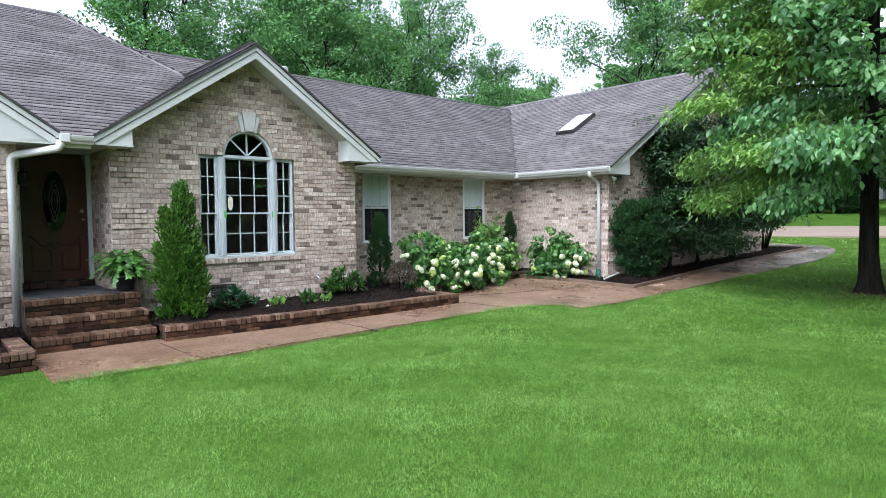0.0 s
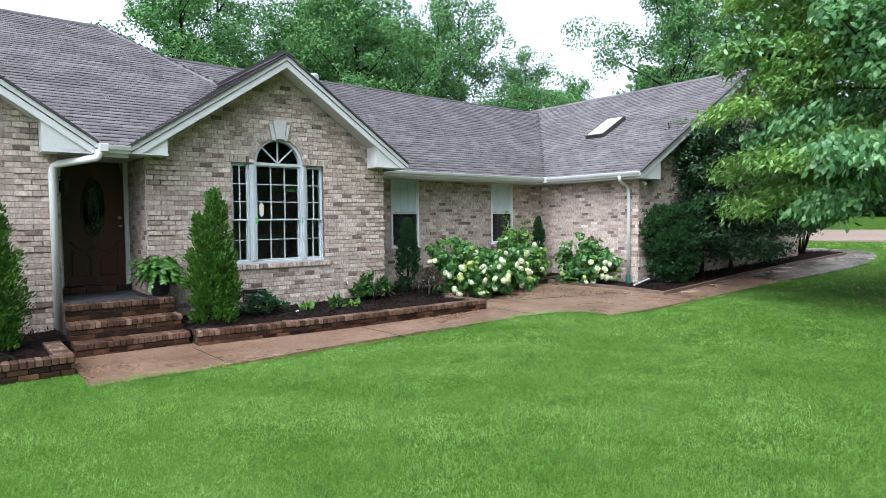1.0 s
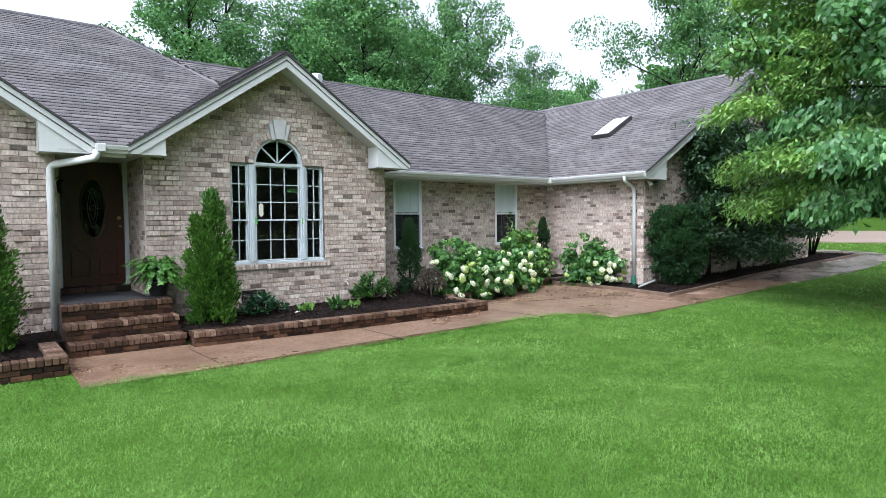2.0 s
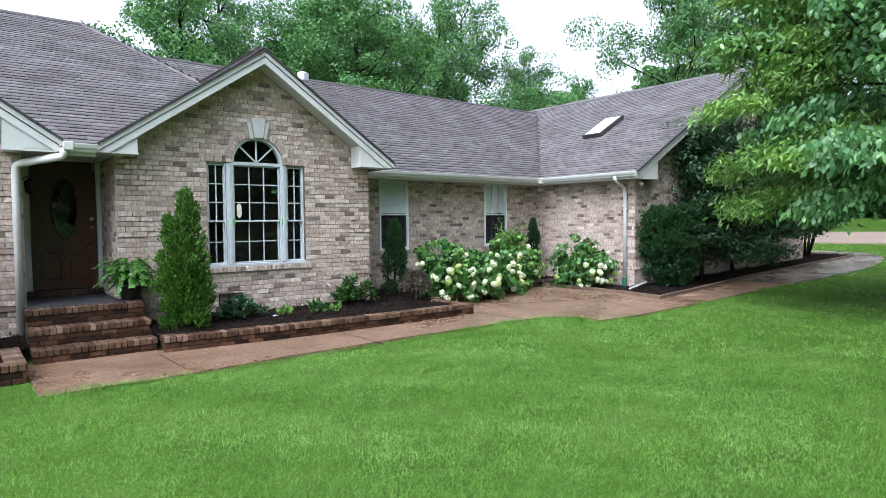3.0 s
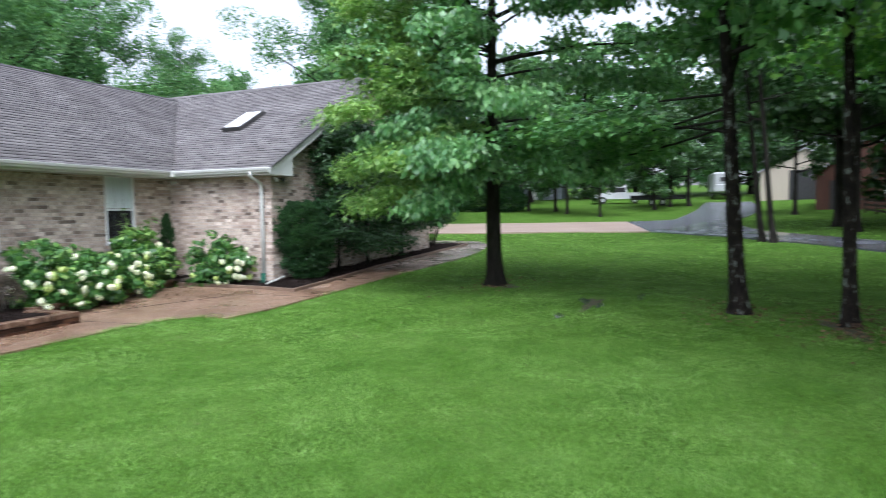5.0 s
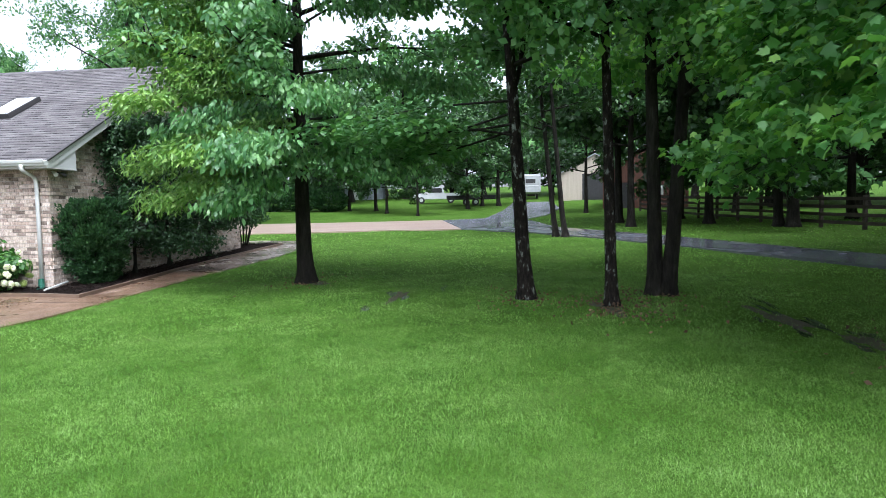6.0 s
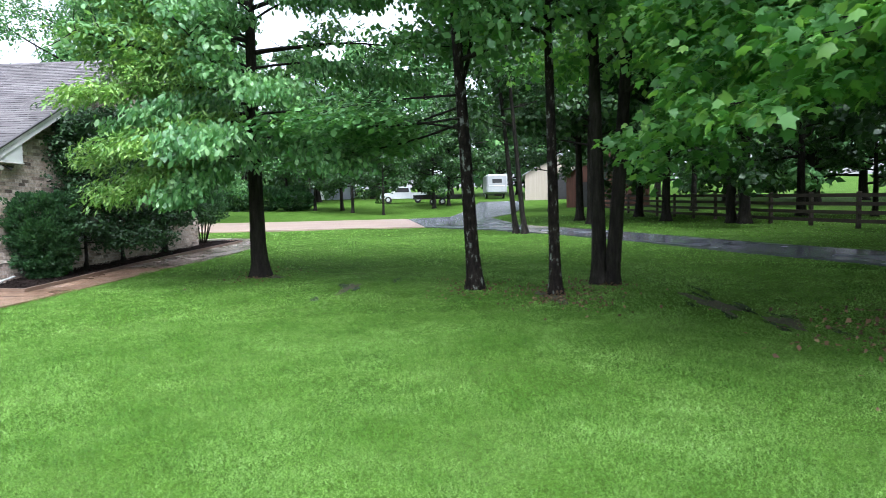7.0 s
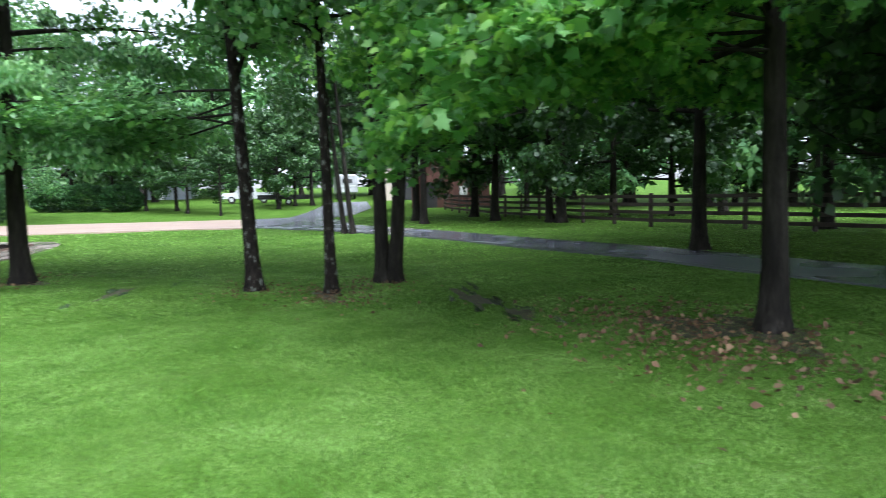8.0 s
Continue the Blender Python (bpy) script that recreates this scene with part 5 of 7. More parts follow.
def brick_run(owner, a, b, top, n_courses, cap_depth, cap_high=0.08, cap_wide=0.068, caps=True, seed=0):
    """A low brick face from a to b in the plan, seen from the right of the way: courses under a row of bricks on edge."""
    r = random.Random(seed)
    a, b = Vector((*a, 0)), Vector((*b, 0))
    d = (b - a).normalized()
    length = (b - a).length
    rot = Euler((0, 0, math.atan2(d.y, d.x)))
    w0, h0 = LONG - JOINT, COURSE - JOINT
    if caps:
        n = max(round(length / (cap_wide + 0.008)), 1)
        for k in range(n):
            p = a + d * (k * length / n)
            ob = new("cap_brick", cap_me(cap_depth, cap_wide, cap_high))
            ob.parent = owner
            ob.matrix_basis = Matrix.LocRotScale((p.x, p.y, top - cap_high + r.uniform(-0.003, 0.003)), Euler((r.uniform(-0.01, 0.01), r.uniform(-0.012, 0.012), rot.z)), (1, 1, 1))
    inward = Vector((-d.y, d.x, 0))
    for c in range(n_courses):
        z = top - cap_high - (c + 1) * 0.0675
        u = -(0.1 if c % 2 else 0)
        while u < length - 0.02:
            s, e = max(u, 0), min(u + LONG - JOINT, length)
            if e - s > 0.03:
                p = a + d * s + inward * (0.012 + r.uniform(0, 0.004))
                ob = new("brick", paver_me)
                ob.parent = owner
                ob.matrix_basis = Matrix.LocRotScale((p.x, p.y, z), rot, ((e - s) / w0, 1, 0.059 / h0))
            u += LONG


SX0, SX1 = -0.26, 1.18
for k, (front, top) in enumerate(((-1.3, 0.215), (-0.95, 0.43), (-0.6, 0.645))):
    part("step_core", Geo().box(SX0 + 0.02, SX1 - 0.02, front + 0.03, front + 0.36 if k < 2 else 1.2, -0.1, top - 0.012), dark_mortar_mat, steps)
    brick_run(steps, (SX0, front), (SX1, front), top, 2, 0.33 if k < 2 else 0.2, seed=k)
    brick_run(steps, (SX1, front + 0.07), (SX1, front + 0.34 if k < 2 else 0.0), top, 2, 0.2, caps=False, seed=k + 5)
part("porch_slab", Geo().box(-0.2, 1.16, -0.395, 1.08, 0.6, 0.65, c=0.004), slate_mat, steps, "dark wet porch slab")
for k in range(5):
    ob = new("brick", paver_me)
    ob.parent = steps
    ob.matrix_basis = Matrix.LocRotScale((-0.19 + k * 0.225, DY - 0.13, 0.655), None, (1.1, 1, 1.3))

# ---- raised beds ----
B1 = [(1.19, -1.58), (3.2, -1.75), (5.0, -1.8), (6.5, -1.78)]
bed = thing("planting_bed", (0, 0, 0), "raised brick-edged bed of dark mulch before the arched window", "planting bed", "raised beds")
for k in range(len(B1) - 1):
    brick_run(bed, B1[k], B1[k + 1], 0.25, 3, 0.2, seed=20 + k)
brick_run(bed, (6.5, -1.74), (6.42, -0.78), 0.25, 3, 0.2, seed=31)
brick_run(bed, (1.19, -1.3), (1.19, -1.56), 0.25, 3, 0.2, seed=33)
for k in range(len(B1) - 1):
    a, b = Vector((*B1[k], 0)), Vector((*B1[k + 1], 0))
    n = Vector((-(b - a).y, (b - a).x, 0)).normalized()
    part("edge_core", Geo().prism([a + n * 0.03 + Vector((0, 0, -0.15)), b + n * 0.03 + Vector((0, 0, -0.15)), b + n * 0.18 + Vector((0, 0, -0.15)), a + n * 0.18 + Vector((0, 0, -0.15))], (0, 0, 0.33)), dark_mortar_mat, bed)
part("edge_core", Geo().box(6.28, 6.46, -1.72, -0.75, -0.15, 0.18), dark_mortar_mat, bed)


def soil(name, poly, height, owner, seed, step=0.09):
    """Mulch in a bed: an uneven sheet inside the outline with loose chips on it."""
    r = np.random.default_rng(seed)
    xs = np.arange(min(p[0] for p in poly), max(p[0] for p in poly) + step, step)
    ys = np.arange(min(p[1] for p in poly), max(p[1] for p in poly) + step, step)
    me = sheet(name, xs, ys, lambda x, y: height(x, y) + 0.02 * np.sin(x * 5.1 + y * 2) * np.sin(y * 6.3) + r.uniform(-0.012, 0.012, x.shape), mulch_mat, lambda x, y: ~inside(poly, x, y))
    part(name, me, mulch_mat, owner, "dark brown wood mulch")
    n = int(420 * (xs[-1] - xs[0]) * (ys[-1] - ys[0]))
    px, py = r.uniform(xs[0], xs[-1], n), r.uniform(ys[0], ys[-1], n)
    ok = inside(poly, px, py)
    c = np.stack([px[ok], py[ok], height(px[ok], py[ok]) + r.uniform(0.0, 0.025, ok.sum())], 1)
    chips = leaves("loose_mulch", c, 0.034, r, (np.array([(0, -0.14, 0), (1, -0.1, 0.05), (1, 0.12, 0.05), (0, 0.12, 0), (0, -0.14, 0.14), (1, -0.1, 0.16), (1, 0.12, 0.14), (0, 0.12, 0.12)]), np.array([(4, 5, 6), (4, 6, 7), (0, 1, 5), (0, 5, 4), (2, 3, 7), (2, 7, 6), (1, 2, 6), (1, 6, 5)])), 0.0, 0.6)
    part("loose_mulch", chips, mulch_mat, owner)["kind"] = "stuff"


def lift_to(z_front, z_back, y0, y1):
    return lambda x, y: z_front + (z_back - z_front) * np.clip((y - y0) / (y1 - y0), 0, 1)


soil("mulch", [(1.2, -1.4), (3.2, -1.57), (5.0, -1.62), (6.3, -1.6), (6.3, -0.6), (5.35, 0.0), (1.2, 0.0)], lift_to(0.2, 0.27, -1.6, 0.0), bed, 1)
bed2 = thing("planting_bed", (0, 0, 0), "curved brick-edged bed under the hydrangeas", "planting bed", "raised beds")
B2 = [(6.42, -0.78), (7.4, -0.52), (8.3, -0.28), (9.3, 0.0), (10.1, 0.28), (10.62, 0.42)]
for k in range(len(B2) - 1):
    brick_run(bed2, B2[k], B2[k + 1], 0.27, 2, 0.2, seed=40 + k)
    a, b = Vector((*B2[k], 0)), Vector((*B2[k + 1], 0))
    n = Vector((-(b - a).y, (b - a).x, 0)).normalized()
    part("edge_core", Geo().prism([a + n * 0.03 + Vector((0, 0, -0.15)), b + n * 0.03 + Vector((0, 0, -0.15)), b + n * 0.18 + Vector((0, 0, -0.15)), a + n * 0.18 + Vector((0, 0, -0.15))], (0, 0, 0.34)), dark_mortar_mat, bed2)
soil("mulch", [(6.3, -0.62), (7.4, -0.34), (8.3, -0.1), (9.3, 0.18), (10.1, 0.45), (10.7, 0.6), (11.55, 0.6), (11.55, 1.4), (5.4, 1.4), (5.4, 0.0)], lift_to(0.22, 0.28, -0.5, 1.4), bed2, 2)
bed3 = thing("planting_bed", (0, 0, 0), "brick-edged mulch bed beside the entrance steps", "planting bed", "raised beds")
brick_run(bed3, (-4.5, -2.25), (-0.39, -2.2), 0.25, 3, 0.2, seed=51)
brick_run(bed3, (-0.38, -2.16), (-0.38, -1.0), 0.25, 3, 0.2, seed=52)
part("edge_core", Geo().box(-4.5, -0.44, -2.13, -2.03, -0.1, 0.17).box(-0.55, -0.44, -2.02, -0.95, -0.1, 0.17), dark_mortar_mat, bed3)
soil("mulch", [(-4.5, -2.1), (-0.56, -2.03), (-0.56, -0.9), (-0.3, -0.9), (-0.3, 0.0), (-4.5, 0.0)], lift_to(0.2, 0.24, -1.8, 0.0), bed3, 3)
bed4 = thing("planting_bed", (0, 0, 0), "long mulch bed with a low concrete kerb along the wing", "planting bed", "raised beds")
K4 = [(10.72, 0.40), (10.66, -1.2), (10.6, -2.1), (10.42, -3.13), (12.0, -3.03), (15.0, -2.74), (18.6, -2.6), (23.0, -2.55), (23.3, -2.3), (23.1, -1.6)]
kerb_mat = surface("kerb_concrete", [(0.3, (0.11, 0.072, 0.05)), (0.7, (0.21, 0.145, 0.105))], 3, 70, rough=0.5, bumpy=0.4, fine_amount=0.5)
for k in range(len(K4) - 1):
    a, b = Vector((*K4[k], gz(*K4[k]) + 0.09)), Vector((*K4[k + 1], gz(*K4[k + 1]) + 0.09))
    n = Vector((-(b - a).y, (b - a).x, 0)).normalized() * 0.075
    part("kerb", Geo().prism([a, a + n, b + n, b][::-1], (0, 0, -0.3)), kerb_mat, bed4)


def land(x, y):
    return rise(x, y) + 0.07


soil("mulch", [(10.76, 0.45), (10.7, -2.0), (10.56, -3.02), (12.0, -2.93), (15.0, -2.64), (18.6, -2.5), (23.1, -2.45), (23.2, -1.7), (22.6, 0.3), (20.98, 0.3), (20.98, -1.72), (11.58, -1.72), (11.58, 0.6)], land, bed4, 4)
stake = part("pvc_pipe", Geo().tube([(10.7, -2.2, 0.24), (11.7, -1.95, 0.3)], 0.02, 8), trim_mat)
tagged(stake, "white plastic drain pipe lying on the mulch", "pipe")


# ---- trees on the lawn ----
def ground_at(x, y):
    return (x, y, gz(x, y) - 0.02)


tulip = tree("shade_tree", ground_at(12.74, -6.9), 11.0, 0.185, 3.2, 3.5, 23000, 0.135, oak_mat, 5, "shade tree with low boughs of broad drooping leaves", shape=BROAD, limbs=22, low_droop=0.1, billow=0.5, per=70)
rb = np.random.default_rng(77)
for sx, sy, sz, ex, ey, ez, mat, size, n in ((0, 0, 2.7, -2.3, 2.7, 1.75, lime_mat, 0.14, 750), (0, 0, 3.3, -2.0, 3.5, 2.5, lime_mat, 0.14, 800), (0, 0, 3.8, -2.5, 2.2, 3.2, oak_mat, 0.16, 700), (0, 0, 2.6, -2.9, 1.0, 1.7, oak_mat, 0.17, 750),
                                            (0, 0, 3.1, -3.3, 0.2, 2.5, oak_mat, 0.17, 750), (0, 0, 3.0, -2.0, -2.2, 2.35, oak_mat, 0.17, 700), (0, 0, 3.4, -0.6, -3.2, 2.7, oak_mat, 0.16, 750), (0, 0, 3.8, -2.8, -1.2, 3.5, oak_mat, 0.16, 700),
                                            (0, 0, 4.4, -2.4, 2.9, 4.3, lime_mat, 0.15, 700), (0, 0, 4.6, 0.4, -3.7, 4.2, oak_mat, 0.16, 700), (0, 0, 5.0, -1.6, 3.4, 5.4, lime_mat, 0.15, 700), (0, 0, 5.3, -3.0, 0.6, 5.2, oak_mat, 0.16, 700), (0, 0, 5.6, -1.4, -3.0, 5.6, oak_mat, 0.16, 700), (0, 0, 4.0, -3.0, 3.3, 3.6, lime_mat, 0.15, 800), (0, 0, 4.6, -2.7, 3.9, 4.8, lime_mat, 0.15, 800), (0, 0, 5.2, -2.6, 3.6, 5.9, lime_mat, 0.15, 800), (0, 0, 3.4, -3.4, 2.0, 2.6, lime_mat, 0.15, 700), (0, 0, 5.8, -3.0, 2.2, 6.6, oak_mat, 0.16, 800), (0, 0, 2.9, -1.2, 3.6, 1.9, lime_mat, 0.14, 600), (0, 0, 3.6, 1.2, -3.4, 3.2, oak_mat, 0.16, 700)):
    if ey > 0.5 and ex < 0:
        k = 0.8 if ez < 4.0 else 0.7
        ex, ey = ex * k, ey * k
    if mat == oak_mat:
        bough(tulip, (sx, sy, sz), (ex, ey, ez), mat, BROAD, size * 0.86, int(n * 2.0), rb, 0.95, hang=1.5, tilt=0.75)
    else:
        bough(tulip, (sx, sy, sz), (ex, ey, ez), mat, LANCE, size * 0.95, int(n * 3.2), rb, 0.95, hang=0.9, tilt=0.6)

slim = tree("shade_tree", ground_at(10.36, -11.71), 12.0, 0.135, 3.6, 4.2, 26000, 0.15, oak_mat, 8, "slender tree with lichen-grey bark and thin side boughs", lean=(0.1, 0.75), limbs=17, toward=(0.2, 1.0), bark=lichen_mat)
tree("shade_tree", ground_at(9.52, -13.06), 12.0, 0.10, 4.0, 3.6, 18000, 0.15, oak_mat, 9, "thin trunk spotted with pale lichen", lean=(0.4, 0.2), limbs=12, bark=lichen_mat)
tree("shade_tree", ground_at(10.6, -14.1), 13.0, 0.15, 3.4, 4.8, 32000, 0.16, maple_mat, 10, "dark twin-stemmed tree on the lawn", limbs=11, forks=[(0.03, 0.10, 0.3, 0.1, 0.92), (-0.03, -0.10, 0.1, -0.9, 0.92)])
maple = tree("maple_tree", ground_at(5.02, -17.8), 11.0, 0.145, 3.2, 5.4, 30000, 0.145, maple_mat, 12, "broad maple with low spreading boughs", shape=MAPLE, limbs=20, low_droop=0.0, clump=0.38)
side_tree = tree("shade_tree", ground_at(13.9, -22.5), 12.0, 0.2, 3.4, 6.0, 30000, 0.2, lane_mat, 13, "dark lane tree, also copied out of view for shade", shape=WIDE, limbs=18, billow=0.6, per=60)
# three more trees, trunks out of view, added so their crowns shade the lane
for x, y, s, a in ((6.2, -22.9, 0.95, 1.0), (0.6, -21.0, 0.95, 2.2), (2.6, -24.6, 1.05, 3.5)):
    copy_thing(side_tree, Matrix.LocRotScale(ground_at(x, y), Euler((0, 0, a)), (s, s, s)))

for sz, ex, ey, ez, n in ((2.9, 0.3, 2.6, 2.9, 420), (3.1, -0.4, 3.2, 3.1, 420), (3.0, 1.5, 3.6, 2.6, 460), (3.3, 2.5, 3.6, 2.75, 420), (3.5, 0.6, 4.0, 3.0, 460)):
    bough(slim, (0, 0.2, sz), (ex, ey, ez), oak_mat, OAK, 0.14, int(n * 1.5), rb, 0.9, rb.uniform(-0.2, 0.6), 0.024)
for sz, ex, ey, ez, n in ((2.9, 1.2, 4.4, 1.95, 620), (3.0, -0.3, 4.2, 2.3, 620), (3.2, 2.6, 3.8, 2.3, 560), (3.4, 0.3, 4.9, 2.7, 620), (3.3, -1.4, 3.6, 2.6, 560), (3.8, 1.6, 4.4, 3.2, 620), (4.0, -0.6, 4.6, 3.6, 620), (4.4, 2.4, 3.4, 3.9, 560), (4.4, 0.8, 4.0, 4.3, 560), (3.7, -1.6, 2.6, 3.4, 460), (4.6, -1.8, 3.9, 4.5, 500), (3.2, -2.0, 2.0, 3.0, 560), (3.4, -1.1, 1.5, 3.1, 520), (3.4, -1.0, -2.2, 3.0, 460), (3.2, 2.4, -1.0, 2.8, 460)):
    bough(maple, (0, 0.05, sz), (ex, min(ey, 3.9), ez), maple_mat, MAPLE, 0.112, int(n * 2.5), rb, 1.0, rb.uniform(0.0, 0.9), 0.024, tilt=0.55, hang=0.5)

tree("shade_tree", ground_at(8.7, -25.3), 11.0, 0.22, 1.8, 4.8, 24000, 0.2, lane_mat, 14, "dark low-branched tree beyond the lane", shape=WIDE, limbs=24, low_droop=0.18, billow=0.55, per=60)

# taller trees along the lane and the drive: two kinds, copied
mid_a = tree("lane_tree", ground_at(31.75, -17.7), 13.0, 0.2, 3.5, 5.2, 13000, 0.29, lane_mat, 31, "tall dark lane tree, also copied out of view for shade", shape=WIDE, fine=False, limbs=20, group="lane trees", billow=0.8, per=70)
mid_b = tree("lane_tree", ground_at(32.9, -21.9), 12.0, 0.24, 3.3, 5.4, 13000, 0.29, lane_mat, 32, "tall dark lane tree, also copied out of view for shade", shape=WIDE, fine=False, limbs=20, group="lane trees", billow=0.8, per=70)
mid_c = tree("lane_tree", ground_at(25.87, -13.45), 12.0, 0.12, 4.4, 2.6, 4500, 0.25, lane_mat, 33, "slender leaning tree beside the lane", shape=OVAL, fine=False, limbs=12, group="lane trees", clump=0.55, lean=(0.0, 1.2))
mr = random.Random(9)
# the second row, except its last, stands out of view, added for shade
LANE_AND_SHADE_TREES = ((28.4, -24.1, 1.25), (28.9, -23.7, 0.9), (35.8, -17.8, 1.15), (38.9, -22.0, 1.05), (49.6, -17.7, 0.8), (31.0, -31.5, 0.6), (18.6, -30.4, 1.1), (34.0, -29.5, 1.0), (45.0, -27.5, 1.05), (54.2, -0.7, 0.6), (50.1, -4.1, 0.55), (58.2, 1.1, 0.75), (59.2, 4.0, 0.75), (59.1, -7.7, 0.75), (64.0, -8.9, 0.9), (64.4, -10.6, 0.9), (60.0, 7.0, 0.8), (72.0, 8.0, 1.0),
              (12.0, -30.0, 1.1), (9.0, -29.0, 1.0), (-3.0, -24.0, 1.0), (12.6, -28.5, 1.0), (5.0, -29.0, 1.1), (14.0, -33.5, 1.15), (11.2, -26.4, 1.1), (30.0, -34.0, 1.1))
for i, (x, y, s) in enumerate(LANE_AND_SHADE_TREES):
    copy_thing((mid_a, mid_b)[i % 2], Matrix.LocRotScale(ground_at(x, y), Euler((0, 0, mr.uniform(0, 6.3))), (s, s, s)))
copy_thing(mid_c, Matrix.LocRotScale(ground_at(25.35, -13.8), Euler((0, 0, 0.3)), (1, 1, 1)))

# the woods: fine-leaved kinds behind the house, coarser ones far off, all copied
near_a = tree("woodland_tree", (26, 24, 0.4), 15.0, 0.28, 1.6, 7.0, 30000, 0.17, wood_mat, 21, "tall leafy tree behind the house", shape=OVAL, fine=False, limbs=28, group="woods", billow=0.85, per=110)
near_b = tree("woodland_tree", (16, 25, 0.3), 14.5, 0.26, 1.6, 7.2, 30000, 0.17, wood_mat, 22, "tall leafy tree behind the house", shape=OVAL, fine=False, limbs=28, group="woods", billow=0.9, per=110)
far_a = tree("woodland_tree", (88, 3, gz(88, 3)), 22.0, 0.4, 1.8, 8.0, 4200, 0.76, wood_mat, 23, "tall leafy tree at the edge of the far woods", shape=OVAL, fine=False, limbs=26, group="woods", billow=1.5, per=60)
far_b = tree("woodland_tree", (90, -15, gz(90, -15)), 20.0, 0.4, 1.4, 7.5, 4200, 0.76, far_mat, 24, "tall leafy tree at the edge of the far woods", shape=OVAL, fine=False, limbs=26, group="woods", billow=1.5, per=60)
wr = random.Random(4)
for i, (x, y, s, wide) in enumerate(((9.5, 26.5, 1.08, 1.0), (21, 28, 1.25, 1.0), (29.5, 25.5, 1.2, 0.9), (38.6, 13.2, 1.3, 0.85), (42, 24.6, 0.85, 0.65), (43, 11, 1.2, 1.0), (47, 15, 0.9, 1.0), (23, 33, 1.2, 1.0), (14, 33, 1.2, 1.0), (34.2, 23.2, 0.98, 0.62), (18.5, 22.5, 1.05, 1.0))):
    copy_thing((near_a, near_b)[i % 2], Matrix.LocRotScale(ground_at(x, y), Euler((0, 0, wr.uniform(0, 6.3))), (s * wide, s * wide, s * wr.uniform(0.95, 1.05))))
spots = [(48, -37, 0.6), (42, -43, 0.6), (36, -45, 0.65), (56, -34, 0.6), (30, -47, 0.6), (23, -48, 0.65), (86, -5, 1.1), (83, 12, 1.1), (84, -22, 1.0), (78, 20, 1.0), (70, -32, 0.9), (62, -38, 0.9), (55, 37, 0.7), (26, 46, 1.0), (36, 42, 0.95)]
for i in range(36):
    a = radians(-74 + 106 * i / 35)
    d = (90 if i % 2 else 104) + wr.uniform(-6, 6)
    if math.degrees(a) < -22:
        d *= 0.62
    spots.append((d * math.cos(a) - 1, d * math.sin(a) - 11, wr.uniform(0.75, 1.0)))
for i, (x, y, s) in enumerate(spots):
    copy_thing((far_a, far_b)[i % 2], Matrix.LocRotScale(ground_at(x, y), Euler((0, 0, wr.uniform(0, 6.3))), (s, s, s * wr.uniform(0.9, 1.1))))


# ---- garden plants ----
def shell(n, r, rx, ry, rz, z0, hollow=0.55, boxy=1.0):
    """Points filling the outer part of a rounded mass; boxy above one squares it."""
    d = r.normal(size=(n, 3))
    d /= np.linalg.norm(d, axis=1)[:, None]
    if boxy > 1:
        d /= (np.abs(d) ** (2 * boxy)).sum(1)[:, None] ** (1 / (2 * boxy))
    k = hollow + (1 - hollow) * r.uniform(size=n) ** 0.6
    p = d * k[:, None] * (rx, ry, rz)
    lump = 1 + 0.10 * np.sin(p[:, 0] * 9 / rx + 1) * np.sin(p[:, 1] * 8 / ry) + 0.08 * np.sin(p[:, 2] * 10 / rz)
    p *= lump[:, None]
    p[:, 2] += z0
    return p[p[:, 2] > 0.02]


def stems_to(points, r, n, base_r, mat, parent, thick=0.012, name="stem"):
    g = Geo()
    for k in range(n):
        q = Vector(points[int(r.integers(len(points)))]) * 0.9
        b = Vector((r.normal() * base_r, r.normal() * base_r, -0.05))
        m = b.lerp(q, 0.5) + Vector((r.normal() * 0.04, r.normal() * 0.04, 0.06))
        g.tube([b, m, q], [thick, thick * 0.8, thick * 0.4], 5, cap=False)
    part(name, g, mat, parent, smooth=True)["kind"] = "stuff"


def outward(points, centre, r, up=0.2, wild=0.5):
    a = points - np.array(centre) + r.normal(size=points.shape) * wild * 0.5
    a[:, 2] += up
    a /= np.linalg.norm(a, axis=1)[:, None] + 1e-9
    b = r.normal(size=points.shape)
    b -= a * (a * b).sum(1)[:, None]
    b /= np.linalg.norm(b, axis=1)[:, None]
    return a, b, np.cross(a, b)


